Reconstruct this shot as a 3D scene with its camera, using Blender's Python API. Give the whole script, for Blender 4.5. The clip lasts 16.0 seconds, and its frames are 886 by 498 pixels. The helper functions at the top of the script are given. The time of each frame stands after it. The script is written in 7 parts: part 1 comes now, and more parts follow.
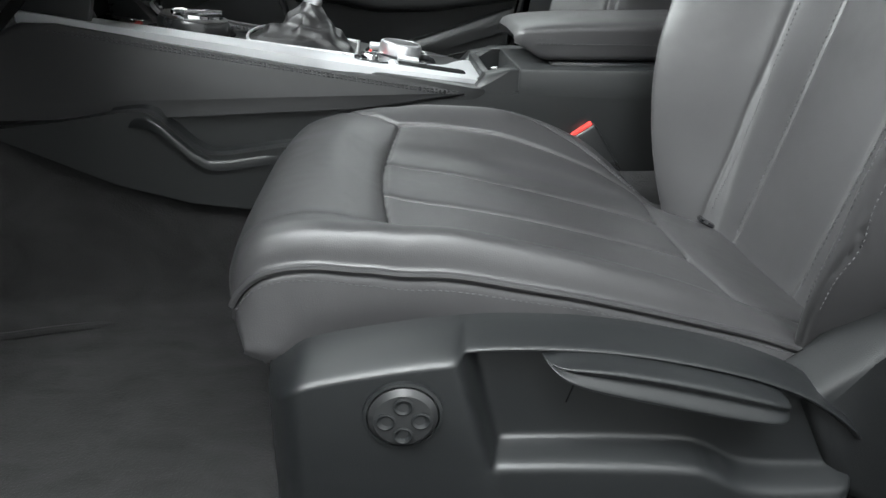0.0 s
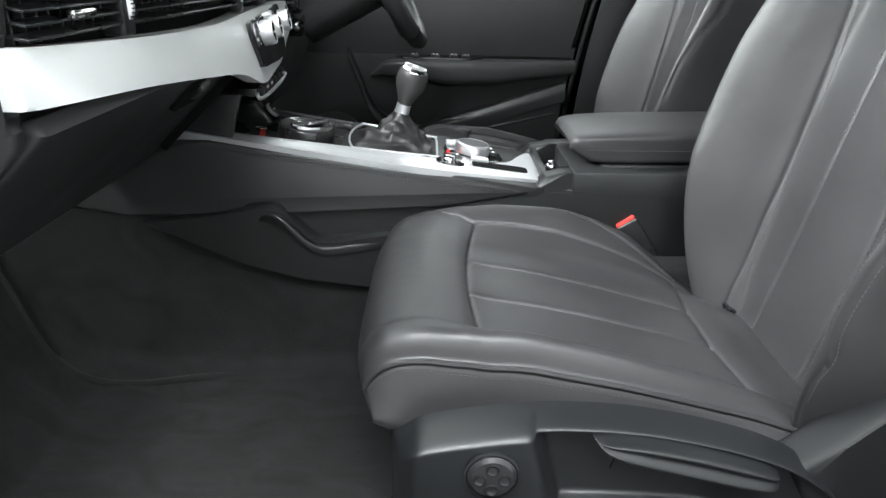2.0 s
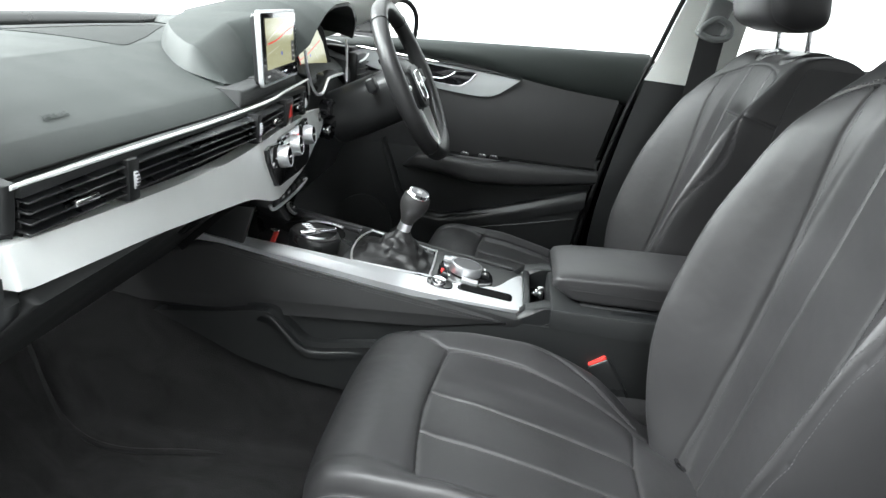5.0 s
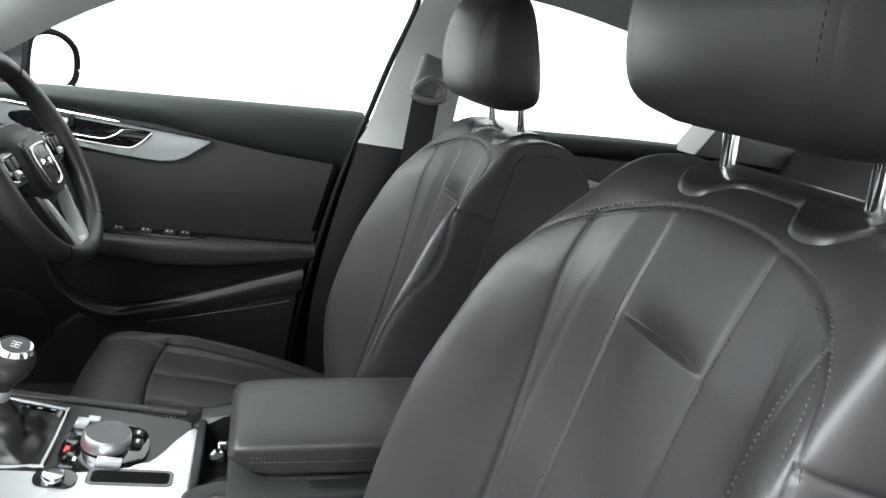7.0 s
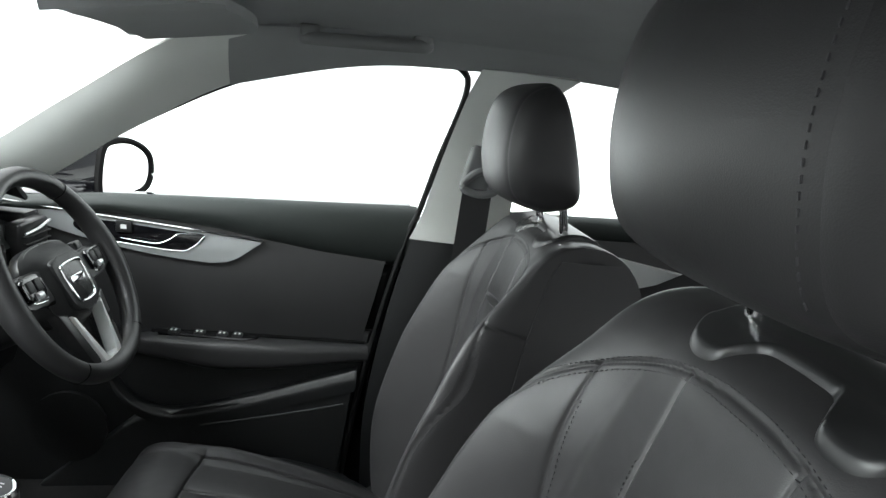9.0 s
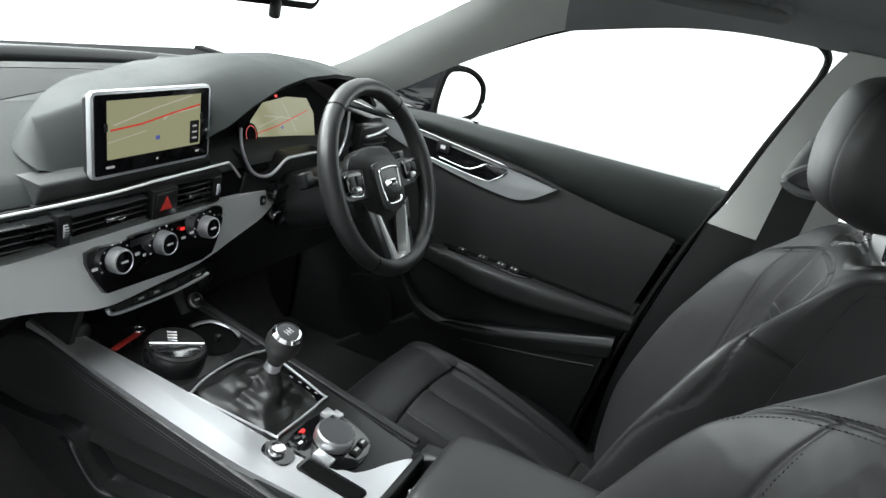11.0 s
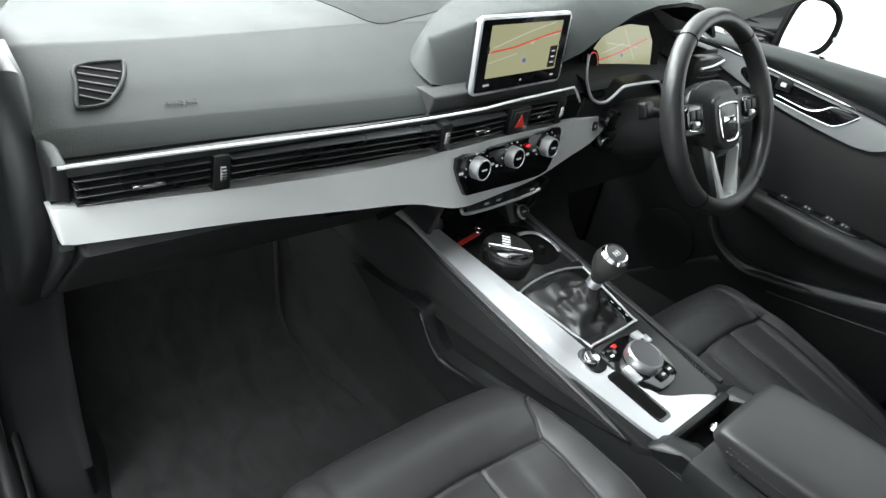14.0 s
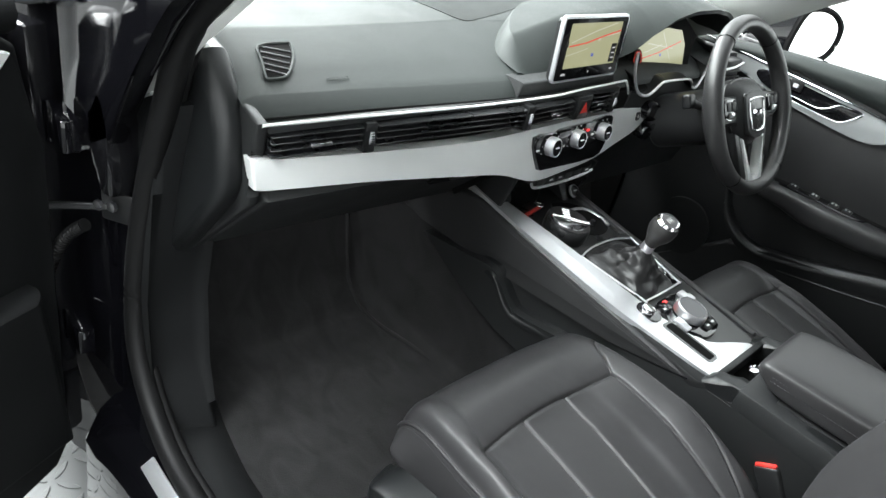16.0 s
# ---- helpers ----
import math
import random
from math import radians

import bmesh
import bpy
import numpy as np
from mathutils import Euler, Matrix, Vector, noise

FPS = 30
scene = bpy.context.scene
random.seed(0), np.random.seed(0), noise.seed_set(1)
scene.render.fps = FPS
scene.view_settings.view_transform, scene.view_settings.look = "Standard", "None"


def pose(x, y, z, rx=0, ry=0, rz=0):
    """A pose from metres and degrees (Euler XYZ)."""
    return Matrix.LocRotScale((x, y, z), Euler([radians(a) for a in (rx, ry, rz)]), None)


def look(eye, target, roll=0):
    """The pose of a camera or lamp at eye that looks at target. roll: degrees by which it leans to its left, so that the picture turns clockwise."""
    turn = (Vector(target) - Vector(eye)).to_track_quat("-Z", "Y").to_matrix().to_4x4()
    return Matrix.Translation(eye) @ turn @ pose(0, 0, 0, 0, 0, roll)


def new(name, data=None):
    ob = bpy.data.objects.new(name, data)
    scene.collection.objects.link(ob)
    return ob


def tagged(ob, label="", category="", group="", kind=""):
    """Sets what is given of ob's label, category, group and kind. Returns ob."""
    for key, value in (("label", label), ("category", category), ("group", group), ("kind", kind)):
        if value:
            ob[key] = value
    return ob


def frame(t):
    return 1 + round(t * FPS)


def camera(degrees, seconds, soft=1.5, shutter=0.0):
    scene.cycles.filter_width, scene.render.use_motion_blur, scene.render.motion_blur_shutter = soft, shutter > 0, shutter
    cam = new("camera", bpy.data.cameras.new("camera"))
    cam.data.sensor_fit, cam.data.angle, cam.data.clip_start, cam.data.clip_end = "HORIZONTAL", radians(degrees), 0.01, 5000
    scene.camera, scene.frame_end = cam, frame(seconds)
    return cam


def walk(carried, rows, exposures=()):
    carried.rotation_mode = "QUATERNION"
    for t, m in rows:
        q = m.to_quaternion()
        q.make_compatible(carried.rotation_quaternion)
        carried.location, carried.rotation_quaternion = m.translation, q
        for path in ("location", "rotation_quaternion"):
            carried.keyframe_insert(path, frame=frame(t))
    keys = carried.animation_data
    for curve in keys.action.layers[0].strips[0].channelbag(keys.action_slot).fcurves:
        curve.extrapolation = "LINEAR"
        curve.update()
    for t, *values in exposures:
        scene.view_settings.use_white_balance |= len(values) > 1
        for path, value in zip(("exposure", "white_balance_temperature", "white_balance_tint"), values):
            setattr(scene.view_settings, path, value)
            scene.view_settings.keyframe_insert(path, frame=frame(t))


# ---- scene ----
cam = camera(67.3, 16.0)
PATH = [
    (0, (-0.008, -0.968, 0.571), (0.149, 0.837, -0.275), 2.0),
    (0.5, (-0.054, -0.969, 0.575), (0.161, 0.833, -0.264), 0.6),
    (1, (-0.065, -0.998, 0.623), (0.07, 0.826, -0.184), -0.5),
    (1.5, (-0.058, -1.048, 0.67), (0.027, 0.787, -0.121), 0.4),
    (2, (-0.059, -1.097, 0.722), (-0.028, 0.737, -0.076), 1.5),
    (2.5, (-0.052, -1.143, 0.745), (-0.125, 0.687, -0.059), 2.3),
    (3, (-0.038, -1.175, 0.777), (-0.165, 0.656, -0.018), 3.9),
    (3.2, (-0.03, -1.183, 0.793), (-0.187, 0.651, 0.011), 4.1),
    (5.3, (0.056, -1.088, 0.893), (-0.047, 0.791, 0.215), 7.5),
    (5.5, (0.066, -1.064, 0.906), (0.02, 0.82, 0.237), 8.0),
    (6, (0.087, -0.98, 0.933), (0.238, 0.912, 0.301), 8.9),
    (6.5, (0.118, -0.892, 0.95), (0.46, 0.987, 0.355), 8.8),
    (7, (0.163, -0.8, 0.968), (0.725, 1.038, 0.416), 9.5),
    (7.5, (0.205, -0.745, 0.977), (0.905, 1.061, 0.479), 9.6),
    (8, (0.255, -0.715, 1.004), (0.885, 1.13, 0.557), 6.8),
    (8.2, (0.267, -0.712, 1.011), (0.823, 1.17, 0.629), 6.1),
    (10.3, (0.343, -0.69, 1.036), (-0.025, 1.21, 0.533), 10.0),
    (10.5, (0.346, -0.688, 1.033), (-0.111, 1.176, 0.47), 11.5),
    (11, (0.357, -0.698, 1.046), (-0.271, 1.068, 0.349), 14.3),
    (11.5, (0.367, -0.705, 1.058), (-0.46, 0.935, 0.267), 15.3),
    (12, (0.369, -0.712, 1.072), (-0.567, 0.827, 0.203), 15.6),
    (12.5, (0.354, -0.713, 1.063), (-0.656, 0.732, 0.118), 13.1),
    (13, (0.328, -0.741, 1.055), (-0.762, 0.609, 0.061), 12.2),
    (13.5, (0.307, -0.773, 1.047), (-0.826, 0.514, 0.019), 12.1),
    (14, (0.307, -0.808, 1.044), (-0.833, 0.457, -0.006), 12.6),
    (14.5, (0.311, -0.845, 1.049), (-0.814, 0.427, -0.007), 13.4),
    (15, (0.317, -0.907, 1.046), (-0.77, 0.411, 0.007), 14.3),
    (15.5, (0.321, -0.971, 1.042), (-0.776, 0.349, 0.015), 14.1),
    (16, (0.317, -1.055, 1.032), (-0.788, 0.264, 0.012), 14.4),
]
EXPOSURE = [(0, 0.65), (3.0, 0.58), (6.0, 0.34), (7.0, 0.25), (8.2, 0.14), (9.2, -0.1), (10.3, -0.75), (10.6, -0.55), (11.0, -0.22), (12.0, 0.13), (14.0, 0.17), (16.0, 0.34)]
walk(cam, [(t, look(eye, aim, roll)) for t, eye, aim, roll in PATH], EXPOSURE)

# ---- light ----
world = bpy.data.worlds.new("studio")
scene.world = world
world.use_nodes = True
world.node_tree.nodes["Background"].inputs[0].default_value = (0.95, 1.0, 1.01, 1)
wn = world.node_tree
wc, ws_, wr = wn.nodes.new("ShaderNodeTexCoord"), wn.nodes.new("ShaderNodeSeparateXYZ"), wn.nodes.new("ShaderNodeMapRange")
wr.inputs[1].default_value, wr.inputs[2].default_value, wr.inputs[3].default_value, wr.inputs[4].default_value = 0.0, 1.0, 2.4, 3.0
wn.links.new(wc.outputs["Generated"], ws_.inputs[0])
wn.links.new(ws_.outputs["Z"], wr.inputs[0])
wn.links.new(wr.outputs[0], wn.nodes["Background"].inputs[1])


def area_lamp(name, eye, target, sx, sy, watts, colour=(1, 1, 1)):
    d = bpy.data.lights.new(name, "AREA")
    d.shape, d.size, d.size_y, d.energy, d.color = "RECTANGLE", sx, sy, watts, colour
    ob = new(name, d)
    ob.matrix_world = look(eye, target)
    return ob


area_lamp("studio_softbox_side", (-0.8, -2.0, 3.2), (-0.15, -0.35, 0.4), 3.4, 1.1, 250, (0.95, 1.0, 1.01))
area_lamp("studio_softbox_front", (-3.0, -0.1, 2.5), (0.0, 0.0, 0.6), 4.0, 2.0, 430, (0.95, 1.0, 1.0))
scene.view_settings.exposure = 0.0


# ---- materials ----
def material(name, colour, rough, metal=0.0, grain=0.0, grain_scale=900.0, mottle=0.12, mottle_scale=9.0, spec=0.5, voronoi=False, coat=0.0):
    """A surface with fine relief and a slow change of tone and gloss."""
    m = bpy.data.materials.new(name)
    m.use_nodes = True
    nt = m.node_tree
    b = nt.nodes["Principled BSDF"]
    b.inputs["Roughness"].default_value = rough
    b.inputs["Metallic"].default_value = metal
    b.inputs["Specular IOR Level"].default_value = spec
    b.inputs["Coat Weight"].default_value = coat
    co = nt.nodes.new("ShaderNodeTexCoord")
    big = nt.nodes.new("ShaderNodeTexNoise")
    big.inputs["Scale"].default_value, big.inputs["Detail"].default_value = mottle_scale, 5
    nt.links.new(co.outputs["Object"], big.inputs["Vector"])
    ramp = nt.nodes.new("ShaderNodeMapRange")
    ramp.inputs[1].default_value, ramp.inputs[2].default_value = 0.3, 0.7
    ramp.inputs[3].default_value, ramp.inputs[4].default_value = 1 - mottle, 1 + mottle
    nt.links.new(big.outputs["Fac"], ramp.inputs[0])
    mix = nt.nodes.new("ShaderNodeVectorMath")
    mix.operation = "SCALE"
    mix.inputs[0].default_value = colour
    nt.links.new(ramp.outputs[0], mix.inputs["Scale"])
    nt.links.new(mix.outputs[0], b.inputs["Base Color"])
    rr = nt.nodes.new("ShaderNodeMapRange")
    rr.inputs[1].default_value, rr.inputs[2].default_value = 0.3, 0.7
    rr.inputs[3].default_value, rr.inputs[4].default_value = max(0.02, rough - 0.05), rough + 0.05
    nt.links.new(big.outputs["Fac"], rr.inputs[0])
    nt.links.new(rr.outputs[0], b.inputs["Roughness"])
    if grain:
        if voronoi:
            tex = nt.nodes.new("ShaderNodeTexVoronoi")
            out = tex.outputs["Distance"]
        else:
            tex = nt.nodes.new("ShaderNodeTexNoise")
            tex.inputs["Detail"].default_value = 3
            out = tex.outputs["Fac"]
        tex.inputs["Scale"].default_value = grain_scale
        nt.links.new(co.outputs["Object"], tex.inputs["Vector"])
        bump = nt.nodes.new("ShaderNodeBump")
        bump.inputs["Strength"].default_value, bump.inputs["Distance"].default_value = grain, 0.001
        nt.links.new(out, bump.inputs["Height"])
        nt.links.new(bump.outputs[0], b.inputs["Normal"])
    return m


def glowing(name, colour, power):
    m = bpy.data.materials.new(name)
    m.use_nodes = True
    b = m.node_tree.nodes["Principled BSDF"]
    b.inputs["Base Color"].default_value = (0.01, 0.01, 0.01, 1)
    b.inputs["Roughness"].default_value = 0.15
    b.inputs["Emission Color"].default_value = (*colour, 1)
    b.inputs["Emission Strength"].default_value = power
    return m


LEATHER = material("black_nappa_leather", (0.0295, 0.0289, 0.0301), 0.42, grain=0.10, grain_scale=1100, mottle=0.1, voronoi=True)
LEATHER_SIDE = material("black_leatherette", (0.029, 0.0292, 0.0298), 0.38, grain=0.12, grain_scale=900, mottle=0.1, voronoi=True)
BOOT = material("soft_black_boot_leather", (0.0125, 0.0122, 0.0126), 0.36, grain=0.2, grain_scale=700, mottle=0.2, voronoi=True)
THREAD = material("grey_thread", (0.055, 0.055, 0.058), 0.6)
DASH = material("soft_dash_skin", (0.0205, 0.0250, 0.0236), 0.58, grain=0.35, grain_scale=800, mottle=0.08, spec=0.30)
SPEAKER = material("perforated_speaker_skin", (0.0100, 0.0124, 0.0117), 0.70, grain=0.6, grain_scale=700, mottle=0.05, spec=0.25)
PLASTIC = material("black_grained_plastic", (0.0175, 0.0185, 0.0190), 0.46, grain=0.3, grain_scale=1100, mottle=0.08, spec=0.4)
PLASTIC_GREY = material("anthracite_grained_plastic", (0.0090, 0.0098, 0.0104), 0.36, grain=0.22, grain_scale=1300, mottle=0.08, spec=0.5)
SATIN = material("satin_black_plastic", (0.016, 0.0165, 0.017), 0.3, mottle=0.05)
GLOSS = material("piano_black", (0.006, 0.006, 0.007), 0.08, mottle=0.02, coat=0.5)
# Near-black holds the shade inside openings; also used on plain matt black parts.
VOID = material("cavity_shade_and_matt_black", (0.006, 0.006, 0.006), 0.8, spec=0.08)
RUBBER = material("black_rubber", (0.006, 0.006, 0.0063), 0.5, mottle=0.1, spec=0.25)
# Darker than the other plastics: the open door's shadow is in the colour.
DOORTRIM = material("shade_dark_trim_plastic", (0.0065, 0.0070, 0.0075), 0.55, grain=0.3, grain_scale=900, mottle=0.15, spec=0.25)
MATTE = material("matt_black_moulding", (0.0085, 0.0091, 0.0097), 0.6, grain=0.3, grain_scale=900, mottle=0.15, spec=0.22)
SLAT = material("vent_slat_plastic", (0.020, 0.021, 0.022), 0.28, mottle=0.05)
KNOB = material("dark_grey_knob_leather", (0.035, 0.034, 0.034), 0.42, grain=0.15, grain_scale=900, mottle=0.1, voronoi=True)
CARPET = material("black_velour_carpet", (0.0205, 0.0203, 0.0208), 0.95, grain=0.9, grain_scale=420, mottle=0.30, mottle_scale=18, spec=0.15)
def velour(m):
    """Brushed streaks in the pile."""
    nt = m.node_tree
    mapping, streak, span = nt.nodes.new("ShaderNodeMapping"), nt.nodes.new("ShaderNodeTexNoise"), nt.nodes.new("ShaderNodeMapRange")
    coord = next(n for n in nt.nodes if n.type == "TEX_COORD")
    scale = next(n for n in nt.nodes if n.type == "VECT_MATH")
    mapping.inputs["Rotation"].default_value, mapping.inputs["Scale"].default_value = (0, 0, 0.7), (10, 20, 12)
    streak.inputs["Scale"].default_value, streak.inputs["Detail"].default_value, streak.inputs["Distortion"].default_value = 1.0, 6, 1.2
    span.inputs[1].default_value, span.inputs[2].default_value, span.inputs[3].default_value, span.inputs[4].default_value = 0.3, 0.72, 0.72, 1.22
    nt.links.new(coord.outputs["Object"], mapping.inputs[0])
    nt.links.new(mapping.outputs[0], streak.inputs["Vector"])
    nt.links.new(streak.outputs["Fac"], span.inputs[0])
    nt.links.new(span.outputs[0], scale.inputs["Scale"])
    b = nt.nodes["Principled BSDF"]
    b.inputs["Sheen Weight"].default_value, b.inputs["Sheen Roughness"].default_value = 0.09, 0.35


velour(CARPET)
ALU = material("brushed_aluminium_inlay", (0.80, 0.81, 0.83), 0.36, metal=0.8, grain=0.05, grain_scale=500, mottle=0.03)
SILVER = material("satin_silver_paint", (0.88, 0.90, 0.89), 0.33, metal=0.3, mottle=0.03)
# Darker copy of SILVER: the duller light on the driver's door is its colour.
SILVER_SHADED = material("satin_silver_inlay_shaded", (0.42, 0.44, 0.44), 0.42, metal=0.6, grain=0.05, grain_scale=500, mottle=0.04)
CHROME = material("polished_chrome", (0.82, 0.82, 0.83), 0.09, metal=1.0, mottle=0.01)
DARKCHROME = material("smoked_metal", (0.10, 0.10, 0.105), 0.33, metal=0.5, mottle=0.03)
FABRIC = material("grey_headliner_fabric", (0.30, 0.31, 0.31), 0.95, grain=0.5, grain_scale=1300, mottle=0.04, spec=0.1)
PLASTIC_SOFT = material("mid_grey_moulded_plastic", (0.16, 0.165, 0.165), 0.5, grain=0.2, mottle=0.04)
PILLAR = material("pale_grey_pillar_trim", (0.68, 0.70, 0.67), 0.6, grain=0.25, grain_scale=900, mottle=0.03)
PAINT = material("black_gloss_car_paint", (0.003, 0.003, 0.004), 0.07, mottle=0.02, spec=0.4, coat=0.2)
RED = material("red_plastic", (0.75, 0.05, 0.04), 0.4)
WHITE = material("white_print", (0.75, 0.75, 0.75), 0.5)
WEBBING = material("black_seat_belt_webbing", (0.02, 0.02, 0.021), 0.7, grain=0.6, grain_scale=700)
KNOBMETAL = material("turned_aluminium", (0.82, 0.82, 0.84), 0.42, metal=1.0, mottle=0.02)
STEEL = material("bare_steel", (0.35, 0.35, 0.36), 0.35, metal=1.0)
TREAD = material("galvanised_tread_plate", (0.105, 0.108, 0.108), 0.48, metal=0.4, mottle=0.12, mottle_scale=4)
PLASTER = material("pale_bounce_wall_paint", (0.48, 0.48, 0.48), 0.8, grain=0.2, grain_scale=80, mottle=0.08, mottle_scale=1.5)
CONCRETE = material("grey_painted_concrete", (0.10, 0.10, 0.10), 0.7, grain=0.3, grain_scale=60, mottle=0.2, mottle_scale=2)
MAPGREEN = glowing("lit_map_green", (0.42, 0.42, 0.25), 0.75)
MAPROAD = glowing("lit_map_road", (0.62, 0.60, 0.48), 0.75)
MAPRED = glowing("lit_route_red", (0.75, 0.06, 0.04), 0.8)
MAPBLUE = glowing("lit_marker_blue", (0.12, 0.15, 0.5), 0.7)
LITWHITE = glowing("lit_white_symbol", (0.7, 0.7, 0.7), 0.6)
LITRED = glowing("lit_red_lamp", (0.9, 0.03, 0.03), 1.4)
MIRROR = material("mirror_glass", (0.9, 0.9, 0.9), 0.01, metal=1.0, mottle=0.0)

# ---- building tools ----
AT = {}
FORM = [None]


def shift(x, y, z):
    """Sets how the parts that follow are laid into the car."""
    FORM[0] = lambda p: p + Vector((x, y, z))


def thing(name, loc, label, category, group="", kind=""):
    ob = new(name)
    ob.location = loc
    ob.empty_display_size = 0.05
    AT[ob] = Vector(loc)
    return tagged(ob, label, category, group, kind)


def finish(bm, name, sharp=38):
    bmesh.ops.recalc_face_normals(bm, faces=bm.faces)
    me = bpy.data.meshes.new(name)
    bm.to_mesh(me)
    bm.free()
    for p in me.polygons:
        p.use_smooth = True
    me.set_sharp_from_angle(angle=radians(sharp))
    return me


def part(name, bm, mat, parent, label="", sharp=38):
    """One mesh, modelled in world coordinates, under a thing or under a part of it."""
    me = bm if isinstance(bm, bpy.types.Mesh) else finish(bm, name, sharp)
    if FORM[0]:
        for v in me.vertices:
            v.co = FORM[0](v.co)
    me.materials.append(mat)
    ob = new(name, me)
    if parent is not None:
        ob.parent = parent
        ob.matrix_parent_inverse = Matrix.Translation(-AT.get(parent, Vector()))
    if label:
        ob["label"] = label
    return ob


def solid(name, bm, mat, label, category, kind="", group="", sharp=38):
    """A thing or a piece of the setting that is one mesh."""
    return tagged(part(name, bm, mat, None, "", sharp), label, category, group, kind)


def box(bm, c, s, bevel=0.0, seg=2, rot=(0, 0, 0)):
    m = pose(*c, *rot) @ Matrix.Diagonal((*s, 1))
    r = bmesh.ops.create_cube(bm, size=1.0, matrix=m)
    if bevel:
        es = list({e for v in r["verts"] for e in v.link_edges})
        bmesh.ops.bevel(bm, geom=es, offset=min(bevel, min(s) * 0.49), segments=seg, affect="EDGES", profile=0.5)
    return bm


def boxm(c, s, bevel=0.002, seg=2, rot=(0, 0, 0)):
    return box(bmesh.new(), c, s, bevel, seg, rot)


def spot(axis, p, q, h):
    return {"x": (h, p, q), "y": (p, h, q), "z": (p, q, h)}[axis]


def prism(bm, pts, axis, a, b, bevel=0.0, seg=2, shear=None):
    """A polygon drawn across an axis and drawn out from a to b; shear(p, q) shifts a corner along the axis."""
    f = shear or (lambda p, q: 0.0)
    lo = [bm.verts.new(spot(axis, p, q, a + f(p, q))) for p, q in pts]
    hi = [bm.verts.new(spot(axis, p, q, b + f(p, q))) for p, q in pts]
    faces = [bm.faces.new(lo), bm.faces.new(hi[::-1])]
    k = len(pts)
    for i in range(k):
        faces.append(bm.faces.new((lo[i], hi[i], hi[(i + 1) % k], lo[(i + 1) % k])))
    if bevel:
        es = [e for f_ in faces[:2] for e in f_.edges]
        bmesh.ops.bevel(bm, geom=list(set(es)), offset=bevel, segments=seg, affect="EDGES", profile=0.5)
    return bm


def prismm(pts, axis, a, b, bevel=0.0015, seg=2, shear=None):
    return prism(bmesh.new(), pts, axis, a, b, bevel, seg, shear)


def rrect(cx, cy, w, h, r, n=5):
    out = []
    for sx, sy, a0 in ((1, 1, 0), (-1, 1, 90), (-1, -1, 180), (1, -1, 270)):
        for i in range(n + 1):
            a = radians(a0 + 90 * i / n)
            out.append((cx + sx * (w / 2 - r) + r * math.cos(a), cy + sy * (h / 2 - r) + r * math.sin(a)))
    return out


def smooth_line(pts, n=8, closed=False):
    """A Catmull-Rom line through points of any dimension."""
    P = [np.array(p, float) for p in pts]
    k = len(P)
    out = []
    for i in range(k if closed else k - 1):
        p0 = P[(i - 1) % k] if closed or i > 0 else P[0]
        p1, p2 = P[i], P[(i + 1) % k]
        p3 = P[(i + 2) % k] if closed or i + 2 < k else P[-1]
        for j in range(n):
            t = j / n
            out.append(0.5 * (2 * p1 + (p2 - p0) * t + (2 * p0 - 5 * p1 + 4 * p2 - p3) * t * t + (3 * p1 - p0 - 3 * p2 + p3) * t ** 3))
    if not closed:
        out.append(P[-1])
    return [tuple(p) for p in out]


def sweep(bm, pts, radius, closed=False, n=8, flat=1.0, up=(0, 0, 1)):
    """A round or flattened bar along a line; radius may be a list."""
    P = [Vector(p) for p in pts]
    k = len(P)
    rings = []
    for i, p in enumerate(P):
        a = P[(i - 1) % k] if closed or i > 0 else P[0]
        b = P[(i + 1) % k] if closed or i < k - 1 else P[-1]
        d = (b - a).normalized()
        s = d.cross(Vector(up))
        s = s.normalized() if s.length > 1e-5 else d.orthogonal().normalized()
        u = s.cross(d).normalized()
        r = radius[i] if isinstance(radius, (list, tuple)) else radius
        rings.append([bm.verts.new(p + s * r * math.cos(2 * math.pi * j / n) + u * r * flat * math.sin(2 * math.pi * j / n)) for j in range(n)])
    for i in range(k if closed else k - 1):
        A, B = rings[i], rings[(i + 1) % k]
        for j in range(n):
            bm.faces.new((A[j], A[(j + 1) % n], B[(j + 1) % n], B[j]))
    if not closed:
        bm.faces.new(rings[0][::-1])
        bm.faces.new(rings[-1])
    return bm


def sweepm(*a, **k):
    return sweep(bmesh.new(), *a, **k)


def lathe(bm, prof, m, n=32, hollow=False):
    """Rings (radius, height) turned about the z axis of the pose m."""
    rings = []
    for r, h in prof:
        rings.append([bm.verts.new(m @ Vector((max(r, 1e-5) * math.cos(2 * math.pi * j / n), max(r, 1e-5) * math.sin(2 * math.pi * j / n), h))) for j in range(n)])
    for A, B in zip(rings, rings[1:] + (rings[:1] if hollow else [])):
        for j in range(n):
            bm.faces.new((A[j], A[(j + 1) % n], B[(j + 1) % n], B[j]))
    if not hollow:
        bm.faces.new(rings[0][::-1])
        bm.faces.new(rings[-1])
    return bm


def lathem(prof, m, n=32, hollow=False):
    return lathe(bmesh.new(), prof, m, n, hollow)


def facing(c, normal, up=(0, 0, 1)):
    """A pose at c whose z axis is the normal."""
    z = Vector(normal).normalized()
    x = Vector(up).cross(z)
    x = x.normalized() if x.length > 1e-5 else Vector((1, 0, 0))
    y = z.cross(x)
    return Matrix(((x.x, y.x, z.x, c[0]), (x.y, y.y, z.y, c[1]), (x.z, y.z, z.z, c[2]), (0, 0, 0, 1)))


